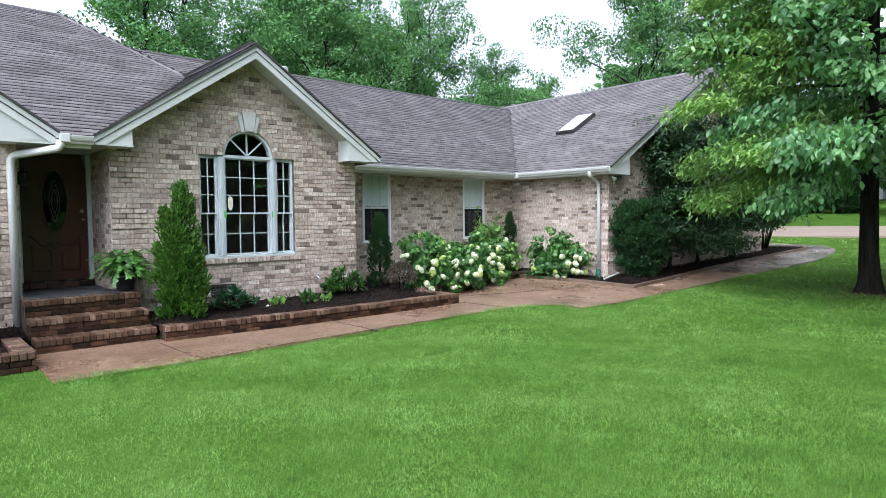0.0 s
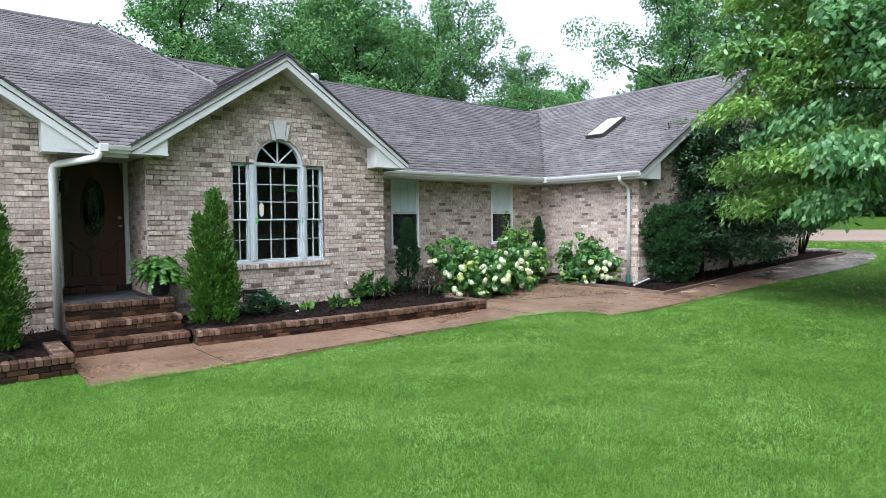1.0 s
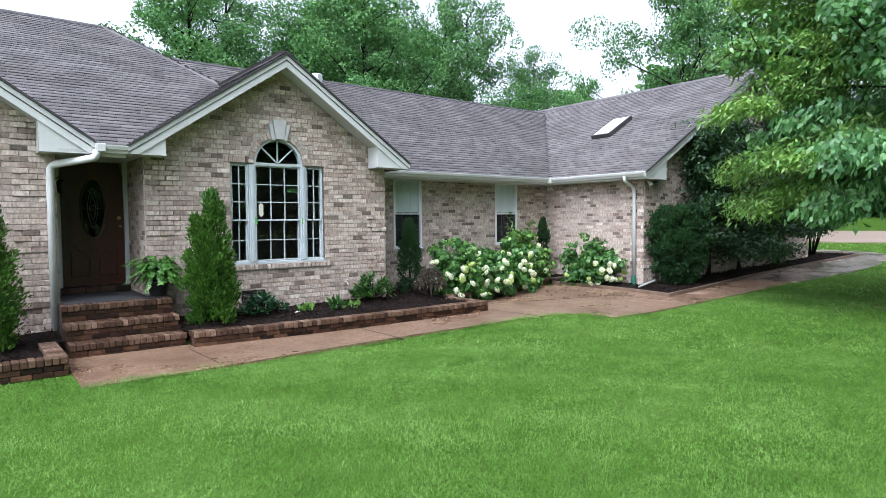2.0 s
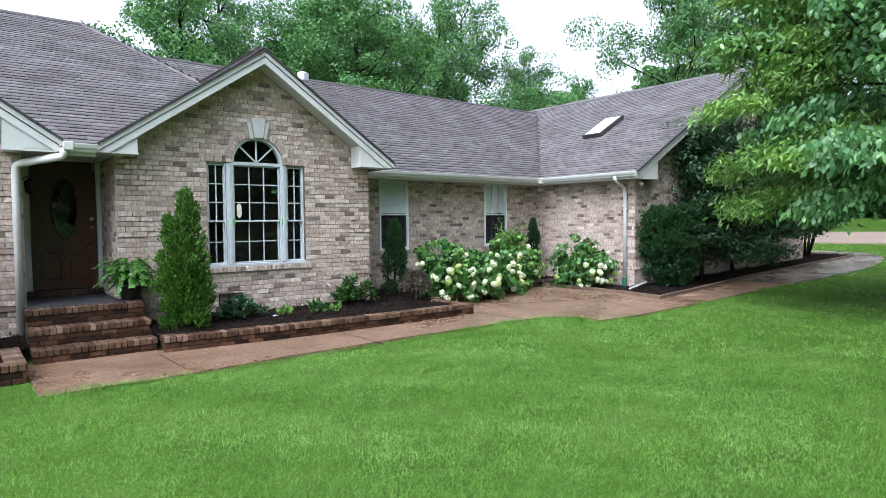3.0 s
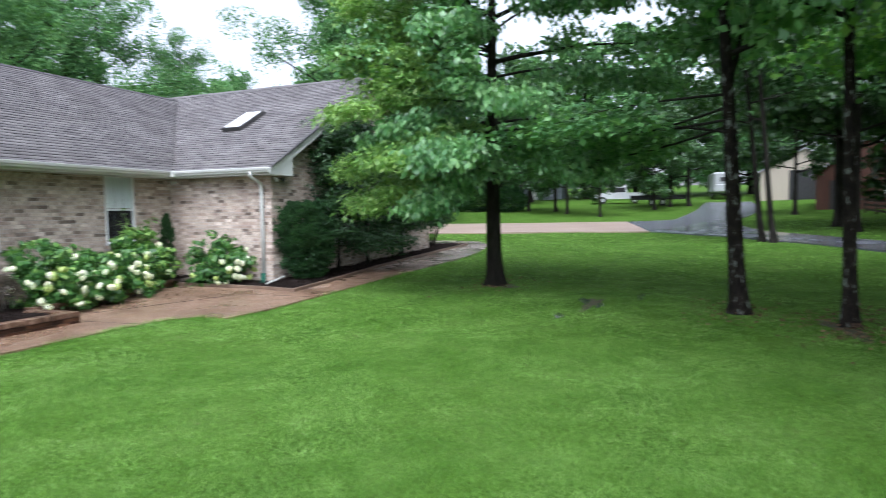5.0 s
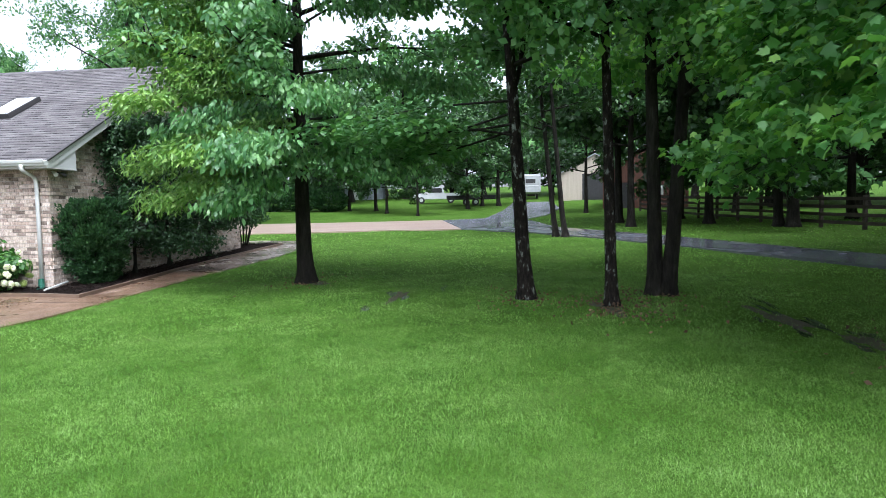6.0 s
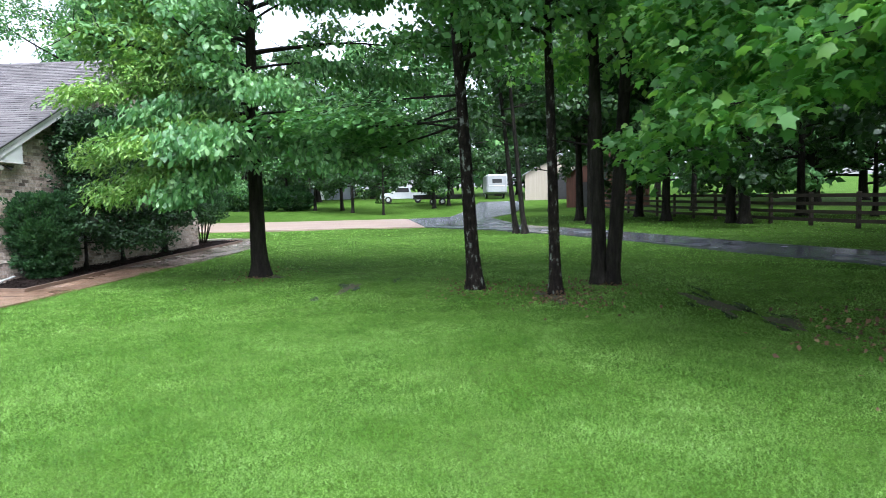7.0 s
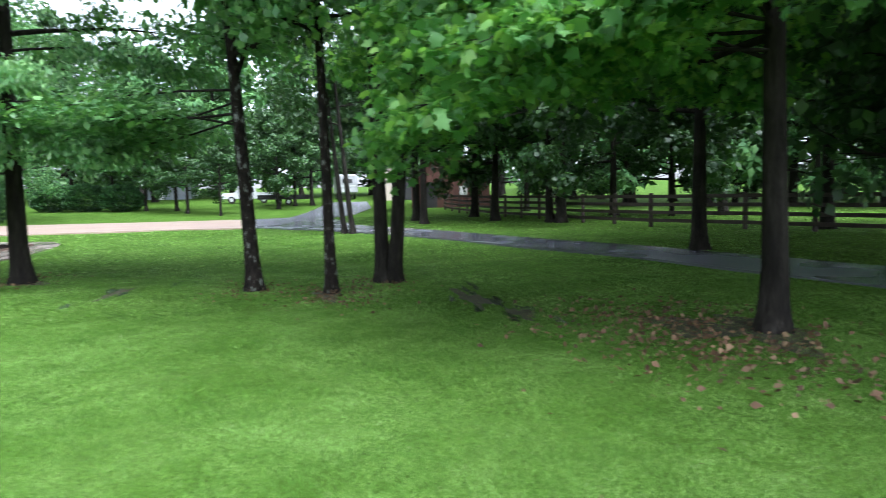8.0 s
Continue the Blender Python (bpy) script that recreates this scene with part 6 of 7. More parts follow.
def conifer(name, at, height, radius, n, mat, seed, label, size=0.038, group="", leaders=((0, 0, 1.0, 1.0),)):
    """An upright evergreen of feathery sprays in tufts; leaders: place, height and width of each point."""
    r = np.random.default_rng(seed)
    root = thing(name, at, label, "shrub", group)
    spots = []
    for lx, ly, lh, lw in leaders:
        m = int(230 * lh * lw)
        t = r.uniform(0.0, 0.985, m) ** 0.9
        ang = r.uniform(0, 2 * math.pi, m)
        prof = (0.72 + 0.28 * np.minimum(t / 0.25, 1)) * np.clip(1 - t ** 2.1, 0, 1) ** 0.8
        rad = radius * lw * prof * r.uniform(0.6, 1.08, m)
        spots.append(np.stack([lx + rad * np.cos(ang), ly + rad * np.sin(ang), 0.04 + t * height * lh], 1))
    p, _ = clumps(np.concatenate(spots), n, radius * 0.24, 48, r, 1.5)
    a = np.stack([p[:, 0], p[:, 1], np.full(n, 0.0)], 1) / radius * 0.8 + np.array((0, 0, 0.9)) + r.normal(size=(n, 3)) * 0.3
    a /= np.linalg.norm(a, axis=1)[:, None]
    b = np.cross(a, r.normal(size=(n, 3)))
    b /= np.linalg.norm(b, axis=1)[:, None]
    c = np.cross(a, b)
    ok = p[:, 2] > 0.02
    part("trunk", Geo().tube([(0, 0, -0.1), (0, 0, height * 0.6)], [0.035, 0.012], 8), bark_mat, root)
    part("foliage", leaves("foliage", p[ok], size, r, SPRAY, 0, 0.4, (a[ok], b[ok], c[ok])), mat, root)["kind"] = "stuff"
    return root


def rosettes(name, at, rx, ry, height, m, per, size, mat, seed, label, shape, spread=0.6):
    """A loose shrub of leafy shoots, each ending in a rosette of leaves."""
    r = np.random.default_rng(seed)
    root = thing(name, at, label, "shrub")
    ang, k = r.uniform(0, 2 * math.pi, m), np.sqrt(r.uniform(0.02, 1, m))
    tips = np.stack([rx * k * np.cos(ang), ry * k * np.sin(ang), height * (1 - 0.55 * k ** 2) * r.uniform(0.45, 1.0, m)], 1)
    g = Geo()
    for q in tips:
        g.tube([(q[0] * 0.2, q[1] * 0.2, -0.05), (q[0] * 0.6, q[1] * 0.6, q[2] * 0.6), tuple(q)], [0.007, 0.006, 0.003], 4, cap=False)
    part("stem", g, bark_mat, root, smooth=True)["kind"] = "stuff"
    n = m * per
    pick = np.arange(n) % m
    a = r.normal(size=(n, 3)) * (1, 1, 0.45) + tips[pick] / np.array((rx, ry, height)) * (0.5, 0.5, 0.0)
    a[:, 2] += spread
    a /= np.linalg.norm(a, axis=1)[:, None]
    up = np.array((0, 0, 1.0)) + r.normal(size=(n, 3)) * 0.3
    up -= a * (a * up).sum(1)[:, None]
    up /= np.linalg.norm(up, axis=1)[:, None]
    p = tips[pick] - np.array((0, 0, 1.0)) * r.uniform(0, 0.07, (n, 1))
    part("foliage", leaves("foliage", p, size, r, shape, 0, 0.4, (a, np.cross(up, a), up)), mat, root)["kind"] = "stuff"
    return root


def bush(name, at, rx, ry, height, n, size, mat, seed, label, shape=OVAL, boxy=1.0, stems=14, group="", z0=None, up=0.25, hollow=0.5, tufts=0):
    r = np.random.default_rng(seed)
    root = thing(name, at, label, "shrub", group)
    p = shell(n, r, rx, ry, height / 2, height / 2 if z0 is None else z0, hollow, boxy)
    if tufts:
        c = shell(tufts, r, rx, ry, height / 2, height / 2, 0.8, boxy)
        c[:, :2] *= (0.62 + 0.38 * np.clip(c[:, 2:] / (height * 0.5), 0, 1))
        heart = shell(n // 5, r, rx * 0.8, ry * 0.8, height * 0.42, height * 0.5, 0.4, boxy)
        p = np.concatenate([clumps(c, n, 0.1, max(n // (3 * tufts), 8), r, 0.8)[0], heart])
        p = p[p[:, 2] > 0.05]
        axes = outward(p, (0, 0, height * 0.35), r, 0.35, 0.7)
    else:
        axes = outward(p, (0, 0, height * 0.3), r, up)
    part("foliage", leaves("foliage", p, size, r, shape, 0, 0.4, axes), mat, root)["kind"] = "stuff"
    if stems:
        stems_to(p, r, stems, 0.06, bark_mat, root)
    return root


SPRAY = (np.array([(0, -0.07, 0), (0, 0.07, 0), (0.5, 0.2, 0.06), (0.5, -0.2, -0.05), (1.0, 0.05, 0), (0.85, -0.16, 0.05)]), np.array([(0, 2, 1), (0, 3, 2), (3, 5, 4), (3, 4, 2)]))
TWO = ((0.04, 0, 1.0, 0.72), (-0.2, -0.04, 0.82, 0.5), (0.17, 0.05, 0.62, 0.6), (0.0, -0.12, 0.5, 0.85))
conifer("arborvitae", (1.72, -0.72, 0.2), 1.98, 0.325, 28000, cedar_mat, 41, "bright green ragged arborvitae beside the brick steps", 0.05, "arborvitae by the steps", TWO)
conifer("arborvitae", (-1.2, -1.0, 0.2), 1.95, 0.45, 24000, cedar_mat, 42, "bright green cone-shaped arborvitae in the entrance bed", 0.042, "arborvitae by the steps", ((0, 0, 1.0, 1.0), (0.1, -0.08, 0.8, 0.7)))
conifer("dwarf_conifer", (6.12, 0.25, 0.23), 1.5, 0.26, 9000, yew_mat, 43, "dark green narrow conifer against the brick wall", 0.042, "dark conifers")
conifer("dwarf_conifer", (10.98, 0.95, 0.26), 1.5, 0.2, 7000, yew_mat, 44, "dark green narrow conifer in the inner corner", 0.042, "dark conifers")

blue_mat = leaf_material("bluegreen_leaf", [(0.0, (0.02, 0.06, 0.03)), (0.6, (0.035, 0.10, 0.05)), (1.0, (0.06, 0.15, 0.08))], rough=0.35)
rosettes("low_shrub", (2.62, -0.5, 0.22), 0.36, 0.25, 0.36, 34, 16, 0.12, blue_mat, 51, "low blue-green shrub with narrow glossy leaves", LANCE)
rosettes("rounded_shrub", (4.86, -0.3, 0.24), 0.42, 0.34, 0.52, 60, 18, 0.11, shrub_mat, 52, "rounded glossy green shrub in the mulch", LANCE)
bush("hosta", (3.3, -0.72, 0.22), 0.12, 0.10, 0.11, 70, 0.09, lime_mat, 53, "small bright green hosta in the mulch", OVAL, stems=0, up=0.6)
bush("perennial", (3.82, -0.78, 0.22), 0.15, 0.11, 0.2, 70, 0.09, shrub_mat, 54, "straggling yellow-green perennial in the mulch", OVAL, stems=5, up=0.4)
bush("perennial", (4.15, -0.85, 0.22), 0.10, 0.08, 0.13, 40, 0.08, lime_mat, 55, "small yellow-green perennial in the mulch", OVAL, stems=3, up=0.4)
bush("clipped_shrub", (12.3, -2.25, 0.2), 0.64, 0.5, 1.78, 30000, 0.062, dark_shrub_mat, 56, "tall clipped shrub at the corner of the wing, leaves darkened for tree shade", OVAL, 2.4, stems=10, tufts=300, up=0.1)
vase = bush("vase_shrub", (22.1, -1.35, 0.42), 0.95, 0.9, 1.5, 5200, 0.085, dark_shrub_mat, 57, "vase-shaped shrub with many bare stems at the bed's end", OVAL, 1.2, stems=0, z0=1.4)
vr = np.random.default_rng(58)
for k in range(14):
    a = 2 * math.pi * k / 14
    part("stem", Geo().tube([(0.1 * math.cos(a), 0.1 * math.sin(a), -0.05), (0.28 * math.cos(a), 0.28 * math.sin(a), 0.6), ((0.5 + vr.uniform(-0.1, 0.2)) * math.cos(a), (0.5 + vr.uniform(-0.1, 0.2)) * math.sin(a), 1.4)], [0.025, 0.02, 0.01], 6), bark_mat, vase, smooth=True)
tree("ornamental_tree", (18.0, -2.0, 0.36), 4.4, 0.08, 0.9, 1.5, 20000, 0.085, yew_mat, 59, "small dark tree against the wing wall, leafed densely to deepen its shade", limbs=30, shape=OVAL, low_droop=0.08, billow=0.34, per=60)
# added tree: only shaded wall stands here, its dark leaves supply the shade
tree("ornamental_tree", (13.9, -2.1, 0.27), 3.9, 0.045, 0.6, 1.3, 18000, 0.085, yew_mat, 65, "small dark tree against the wing wall, leafed densely to deepen its shade", limbs=30, shape=OVAL, low_droop=0.1, billow=0.34, per=60)
tree("ornamental_tree", (15.6, -2.05, 0.3), 4.2, 0.05, 0.7, 1.5, 20000, 0.085, yew_mat, 60, "small dark tree against the wing wall, leafed densely to deepen its shade", limbs=30, shape=OVAL, low_droop=0.1, billow=0.34, per=60)

for x, y, w, seed in ((59.0, 6.0, 1.8, 62), (59.6, 9.2, 2.0, 63), (60.5, 12.4, 1.7, 64)):
    bush("hedge_shrub", ground_at(x, y), 1.4, w, 2.3, 2600, 0.26, dark_shrub_mat, seed, "dark rounded shrub at the far side of the drive", WIDE, stems=0, group="far shrubs", hollow=0.7)

# the weeping dwarf maple
wine_mat = leaf_material("wine_leaf", [(0.0, (0.035, 0.03, 0.025)), (0.5, (0.06, 0.05, 0.035)), (1.0, (0.10, 0.07, 0.05))], rough=0.5)
dwarf = thing("dwarf_maple", (6.1, -0.5, 0.22), "weeping dwarf maple with wine-grey lacy leaves on a pale stem", "tree")
dr = np.random.default_rng(61)
part("trunk", Geo().tube([(0, 0, -0.05), (0.01, 0.01, 0.25), (-0.02, 0.0, 0.42)], [0.022, 0.018, 0.014], 8), surface("pale_bark", [(0.3, (0.2, 0.18, 0.15)), (0.7, (0.32, 0.29, 0.25))], 10, 60), dwarf, smooth=True)
ang = dr.uniform(0, 2 * math.pi, 2600)
t = dr.uniform(0, 1, 2600)
dp = np.stack([0.34 * t ** 0.7 * np.cos(ang), 0.3 * t ** 0.7 * np.sin(ang), 0.58 - 0.34 * t ** 2 + dr.uniform(-0.06, 0.03, 2600)], 1)
part("foliage", leaves("foliage", dp, 0.055, dr, LANCE, 1.4), wine_mat, dwarf)["kind"] = "stuff"
stems_to(dp, dr, 16, 0.01, bark_mat, dwarf, 0.006)

# hydrangeas: leafy mounds with ball-shaped flower heads
petal_mat = leaf_material("hydrangea_petal", [(0.0, (0.60, 0.64, 0.46)), (0.4, (0.72, 0.74, 0.62)), (1.0, (0.80, 0.80, 0.74))], rough=0.6, through=0.2)
green_petal_mat = leaf_material("young_petal", [(0.0, (0.36, 0.46, 0.14)), (1.0, (0.52, 0.60, 0.24))], rough=0.6, through=0.2)
hydra_mat = leaf_material("hydrangea_leaf", [(0.0, (0.028, 0.084, 0.022)), (0.55, (0.049, 0.138, 0.031)), (0.85, (0.079, 0.187, 0.044)), (1.0, (0.129, 0.246, 0.049))], rough=0.4)


def flower_mesh(name, seed, mat):
    r = np.random.default_rng(seed)
    n = 260
    d = r.normal(size=(n, 3))
    d /= np.linalg.norm(d, axis=1)[:, None]
    d[:, 2] *= 0.85
    p = d * (0.082 + 0.012 * np.sin(d[:, :1] * 7) * np.sin(d[:, 1:2] * 8) + r.uniform(-0.008, 0.008, (n, 1)))
    a = r.normal(size=(n, 3))
    a -= d * (a * d).sum(1)[:, None]
    a /= np.linalg.norm(a, axis=1)[:, None]
    me = leaves(name, p - a * 0.016, 0.034, r, (np.array([(0, 0, 0), (0.5, 0.5, 0.12), (1, 0, 0), (0.5, -0.5, 0.12)]), np.array([(0, 3, 1), (1, 3, 2)])), 0, 0.3, (a, np.cross(d, a), d))
    me.materials.append(mat)
    return me


heads = [flower_mesh("flower_head", s, petal_mat) for s in (1, 2, 3)]
green_heads = [flower_mesh("flower_head", s, green_petal_mat) for s in (4,)]


def hydrangea(at, rx, ry, height, n, flowers, seed, label, lime=0.0, lean=(0, 0)):
    r = np.random.default_rng(seed)
    root = thing("hydrangea", at, label, "shrub", "hydrangeas")
    spots = shell(max(n // 9, 20), r, rx, ry, height * 0.55, height * 0.45, 0.45)
    spots += r.normal(size=spots.shape) * (0.08, 0.08, 0.1)
    p, axes = clumps(spots, int(n * 3.2), 0.17, 26, r, 0.75, 0.6)
    ok = p[:, 2] > -0.05
    p, axes = p[ok], tuple(k[ok] for k in axes)
    p[:, 0] += lean[0] * (1 - p[:, 2] / height) * 0.6
    p[:, 1] += lean[1] * (1 - p[:, 2] / height) * 0.6
    m = r.uniform(size=len(p)) < lime * np.clip(p[:, 2] / height * 1.3, 0, 1)
    for sel, mat, nm, lab in ((~m, hydra_mat, "foliage", ""), (m, lime_mat, "young_foliage", "yellow-green young leaves")):
        if sel.sum():
            part(nm, leaves(nm, p[sel], 0.092, r, HEART, 0, 0.45, tuple(k[sel] for k in axes)), mat, root, lab)["kind"] = "stuff"
    stems_to(p, r, 26, 0.12, bark_mat, root, 0.008)
    for k in range(int(flowers * 1.15)):
        d = r.normal(size=3) * (1.0, 1.0, 0.75) + np.array((-0.5, -1.0, -0.2))
        d /= np.linalg.norm(d)
        q = d * (rx, ry, height * 0.55) * 1.1
        q[2] = max(q[2] + height * 0.45, 0.04)
        q[0] += lean[0] * (1 - q[2] / height) * 0.6
        q[1] += lean[1] * (1 - q[2] / height) * 0.6
        s = r.uniform(0.6, 0.92)
        ob = new("flower_head", heads[k % 3] if r.uniform() > 0.18 else green_heads[0])
        ob.parent = root
        ob.matrix_basis = Matrix.LocRotScale(Vector(q), Euler(r.uniform(0, 6, 3)), (s, s, s * 0.75))


hydrangea((7.0, -0.05, 0.2), 0.55, 0.55, 1.15, 750, 20, 71, "white-flowering hydrangea spilling over the brick edge", 0.22, (0.1, -0.75))
hydrangea((7.85, 0.1, 0.2), 0.6, 0.6, 0.85, 750, 22, 72, "white-flowering hydrangea spilling over the brick edge", 0.06, (0.0, -0.8))
hydrangea((8.7, 0.35, 0.2), 0.62, 0.6, 0.9, 750, 18, 76, "white-flowering hydrangea sprawling onto the path", 0.08, (0.0, -0.8))
hydrangea((9.45, 0.6, 0.24), 0.58, 0.55, 0.95, 700, 12, 73, "hydrangea with creamy heads and pale new leaves", 0.3, (0.0, -0.6))
hydrangea((10.1, 0.85, 0.24), 0.5, 0.45, 1.12, 650, 8, 74, "hydrangea with yellow-green new leaves", 0.75, (0.0, -0.4))
hydrangea((11.1, -0.65, 0.18), 0.55, 0.75, 0.92, 950, 20, 75, "white-flowering hydrangea against the pale brick wall", 0.08, (-0.1, 0.0))

# the sapling by the second window
sap = thing("sapling", (10.1, 1.1, 0.25), "thin sapling with feathery pinnate leaves", "tree")
sr = np.random.default_rng(81)
sg, sp = Geo(), []
for k in range(7):
    a = sr.uniform(0, 6.3)
    tip = Vector((0.42 * math.cos(a), 0.2 * math.sin(a) - 0.2, sr.uniform(1.15, 1.7)))
    base = Vector((0, 0, 0.35 + 0.12 * k))
    mid = base.lerp(tip, 0.5) + Vector((0, 0, 0.1))
    sg.tube([base, mid, tip], [0.006, 0.004, 0.002], 4, cap=False)
    for f in np.linspace(0.35, 1, 9):
        q = base.lerp(mid, f * 2) if f < 0.5 else mid.lerp(tip, f * 2 - 1)
        sp += [tuple(q)] * 2
sg.tube([(0, 0, -0.1), (0.02, 0, 0.6), (0, -0.02, 1.3)], [0.014, 0.011, 0.006], 6)
part("stem", sg, bark_mat, sap)
part("foliage", leaves("foliage", np.array(sp), 0.13, sr, LANCE, 0.3), lime_mat, sap)["kind"] = "stuff"

# the potted fern on the porch
fern = thing("potted_fern", (1.07, -0.2, 0.65), "arching green fern in a dark pot on the porch", "potted plant")
part("pot", Geo().lathe([(0.10, 0.0), (0.12, 0.02), (0.15, 0.2), (0.165, 0.2), (0.165, 0.235), (0.145, 0.235), (0.13, 0.19), (0.02, 0.18)], 20), black_mat, fern, "dark plastic pot", smooth=True)
fr = np.random.default_rng(91)
fp, fa, fb, fc = [], [], [], []
for k in range(150):
    a = fr.uniform(0, 2 * math.pi)
    out, top, drop = fr.uniform(0.2, 0.5), fr.uniform(0.16, 0.42), fr.uniform(0.0, 0.3)
    pts = [Vector((out * f * math.cos(a), out * f * math.sin(a), 0.22 + top * math.sin(math.pi * min(f * 1.15, 1) * 0.62) - drop * f * f)) for f in np.linspace(0.05, 1, 30)]
    for i in range(1, 30):
        d = (pts[i] - pts[i - 1]).normalized()
        s = d.cross(Vector((0, 0, 1))).normalized()
        for e in (1, -1):
            fp.append(tuple(pts[i]))
            v = (s * e + d * 0.35 + Vector((0, 0, -0.15))).normalized()
            fa.append(tuple(v))
            fb.append(tuple(d))
            fc.append(tuple(v.cross(d)))
fern_mat = leaf_material("fern_leaf", [(0.0, (0.039, 0.117, 0.019)), (0.6, (0.072, 0.182, 0.033)), (1.0, (0.117, 0.260, 0.052))])
part("fronds", leaves("fronds", np.array(fp), 0.047, fr, (np.array([(0, -0.16, 0), (0, 0.16, 0), (0.6, 0.14, 0.02), (0.6, -0.14, 0.02), (1, 0, -0.05)]), np.array([(0, 1, 2), (0, 2, 3), (3, 2, 4)])), 0, 0.3, (np.array(fa), np.array(fb), np.array(fc))), fern_mat, fern)["kind"] = "stuff"

# small things in the bed and on the wall
rock_mat = surface("white_stone", [(0.3, (0.55, 0.55, 0.53)), (0.7, (0.7, 0.7, 0.68))], 20, 80, rough=0.7)
rg = Geo().lathe([(0.02, 0), (0.085, 0.015), (0.075, 0.05), (0.03, 0.07)], 7)
rock = tagged(part("stone", rg, rock_mat, m=Matrix.LocRotScale((3.12, -0.72, 0.21), Euler((0.1, 0.1, 0.7)), (1, 0.6, 0.8))), "small white stone lying on the mulch", "stone")
tap = thing("garden_tap", (4.42, -0.04, 0.62), "chrome garden tap on the brick wall", "tap")
part("pipe", Geo().tube([(0, 0.05, 0), (0, -0.06, 0)], 0.014, 8), metal_mat, tap)
part("spout", Geo().tube([(0, -0.05, 0), (0, -0.1, -0.01), (0, -0.115, -0.07)], 0.012, 8), metal_mat, tap, smooth=True)
part("handle", Geo().tube([(0, -0.06, 0.01), (0, -0.06, 0.045)], 0.007, 6).lathe([(0.008, 0.045), (0.03, 0.048), (0.03, 0.056), (0.008, 0.06)], 10, (0, -0.06, 0)), metal_mat, tap)
vent = thing("crawlspace_vent", (2.64, -0.012, 0.5), "dark louvred vent low in the brick wall", "vent")
part("frame", Geo().box(-0.2, 0.2, -0.004, 0.03, 0.085, 0.1).box(-0.2, 0.2, -0.004, 0.03, -0.1, -0.085).box(-0.2, -0.185, -0.004, 0.03, -0.085, 0.085).box(0.185, 0.2, -0.004, 0.03, -0.085, 0.085), black_mat, vent)
for k in range(6):
    m = Matrix.Translation((0, 0.012, -0.07 + k * 0.028)) @ Matrix.Rotation(radians(40), 4, "X")
    part("slat", Geo().box(-0.185, 0.185, -0.014, 0.014, -0.002, 0.002, m), black_mat, vent)


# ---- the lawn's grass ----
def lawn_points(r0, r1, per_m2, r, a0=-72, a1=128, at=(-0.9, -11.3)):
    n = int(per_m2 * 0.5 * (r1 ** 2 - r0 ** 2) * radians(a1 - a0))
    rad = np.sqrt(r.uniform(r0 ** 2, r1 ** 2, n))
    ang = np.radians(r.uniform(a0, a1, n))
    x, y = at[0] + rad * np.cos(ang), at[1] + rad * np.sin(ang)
    paved = PATH_IN + PATH_OUT[::-1]
    walk_2 = FAR_IN + FAR_OUT[::-1]
    keep = ~inside(paved, x, y) & ~inside(walk_2, x, y)
    keep &= ~inside([(-4.6, -2.05), (-0.38, -2.0), (-0.38, -1.2), (1.15, -1.5), (6.5, -1.8), (6.5, -0.8), (10.7, 0.4), (10.42, -3.15), (15.0, -2.76), (23.4, -2.6), (23.4, 12), (-4.6, 12)], x, y)
    for road_l, road_r in ROADS:
        keep &= ~inside(list(road_l) + list(road_r)[::-1], x, y)
    for cx, cy, sx, sy in BARE_AND_SHADED:
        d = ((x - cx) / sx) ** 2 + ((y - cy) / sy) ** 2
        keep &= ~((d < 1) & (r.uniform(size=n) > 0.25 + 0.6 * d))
    return x[keep], y[keep]


ROADS = [([(44.5, -12.5), (32, -14.0), (26, -17.0), (17.7, -20.3), (14.9, -21.6), (11, -22.9), (5, -24.4)], [(31.55, -9.1), (28.2, -12.6), (22.4, -15.85), (15.1, -19.05), (12.3, -20.15), (8.6, -21.0), (3, -22.2)]),
         ([(38, 26), (40, 14), (41, 4.5), (41.5, -1), (42.5, -6.9)], [(29, 26), (29.5, 10), (30.3, 0.5), (31.5, -4.4), (31.55, -9.03)]),
         ([(42.5, -6.9), (44.5, -9.8), (56, -11.2), (70, -12.2)], [(31.55, -9.03), (47.9, -14.55), (56, -16.2), (70, -16.5)])]
# worn spots; the wide ellipses under the trees also darken the lawn as shade
BARE_AND_SHADED = [(8.0, -15.3, 2.2, 0.9), (10.8, -9.4, 1.3, 0.6), (9.8, -12.6, 1.2, 0.7), (1.3, -4.4, 0.35, 0.18), (2.4, -5.6, 0.3, 0.2), (3.4, -4.6, 0.25, 0.15), (-0.4, -5.0, 0.3, 0.2), (10.9, -9.3, 0.9, 0.45), (9.7, -10.4, 0.5, 0.3), (9.3, -13.0, 0.8, 0.4), (8.3, -15.4, 1.2, 0.3), (6.9, -15.5, 0.6, 0.25), (5.2, -17.2, 1.5, 1.0), (4.2, -16.2, 1.4, 0.7), (12.7, -6.9, 0.5, 0.5), (10.36, -11.7, 0.4, 0.4), (8.2, -11.9, 0.7, 0.3)]


def fringe(line, per_m, r):
    """Points scattered close along an edge."""
    x, y = [], []
    for (ax, ay), (bx, by) in zip(line, line[1:]):
        d = math.hypot(bx - ax, by - ay)
        f = r.uniform(0, 1, int(d * per_m))
        off = r.normal(size=len(f)) * 0.06 * (1 + 0.6 * np.sin(f * d * 5.3))
        x.append(ax + (bx - ax) * f + (by - ay) / d * off)
        y.append(ay + (by - ay) * f - (bx - ax) / d * off)
    return np.concatenate(x), np.concatenate(y)


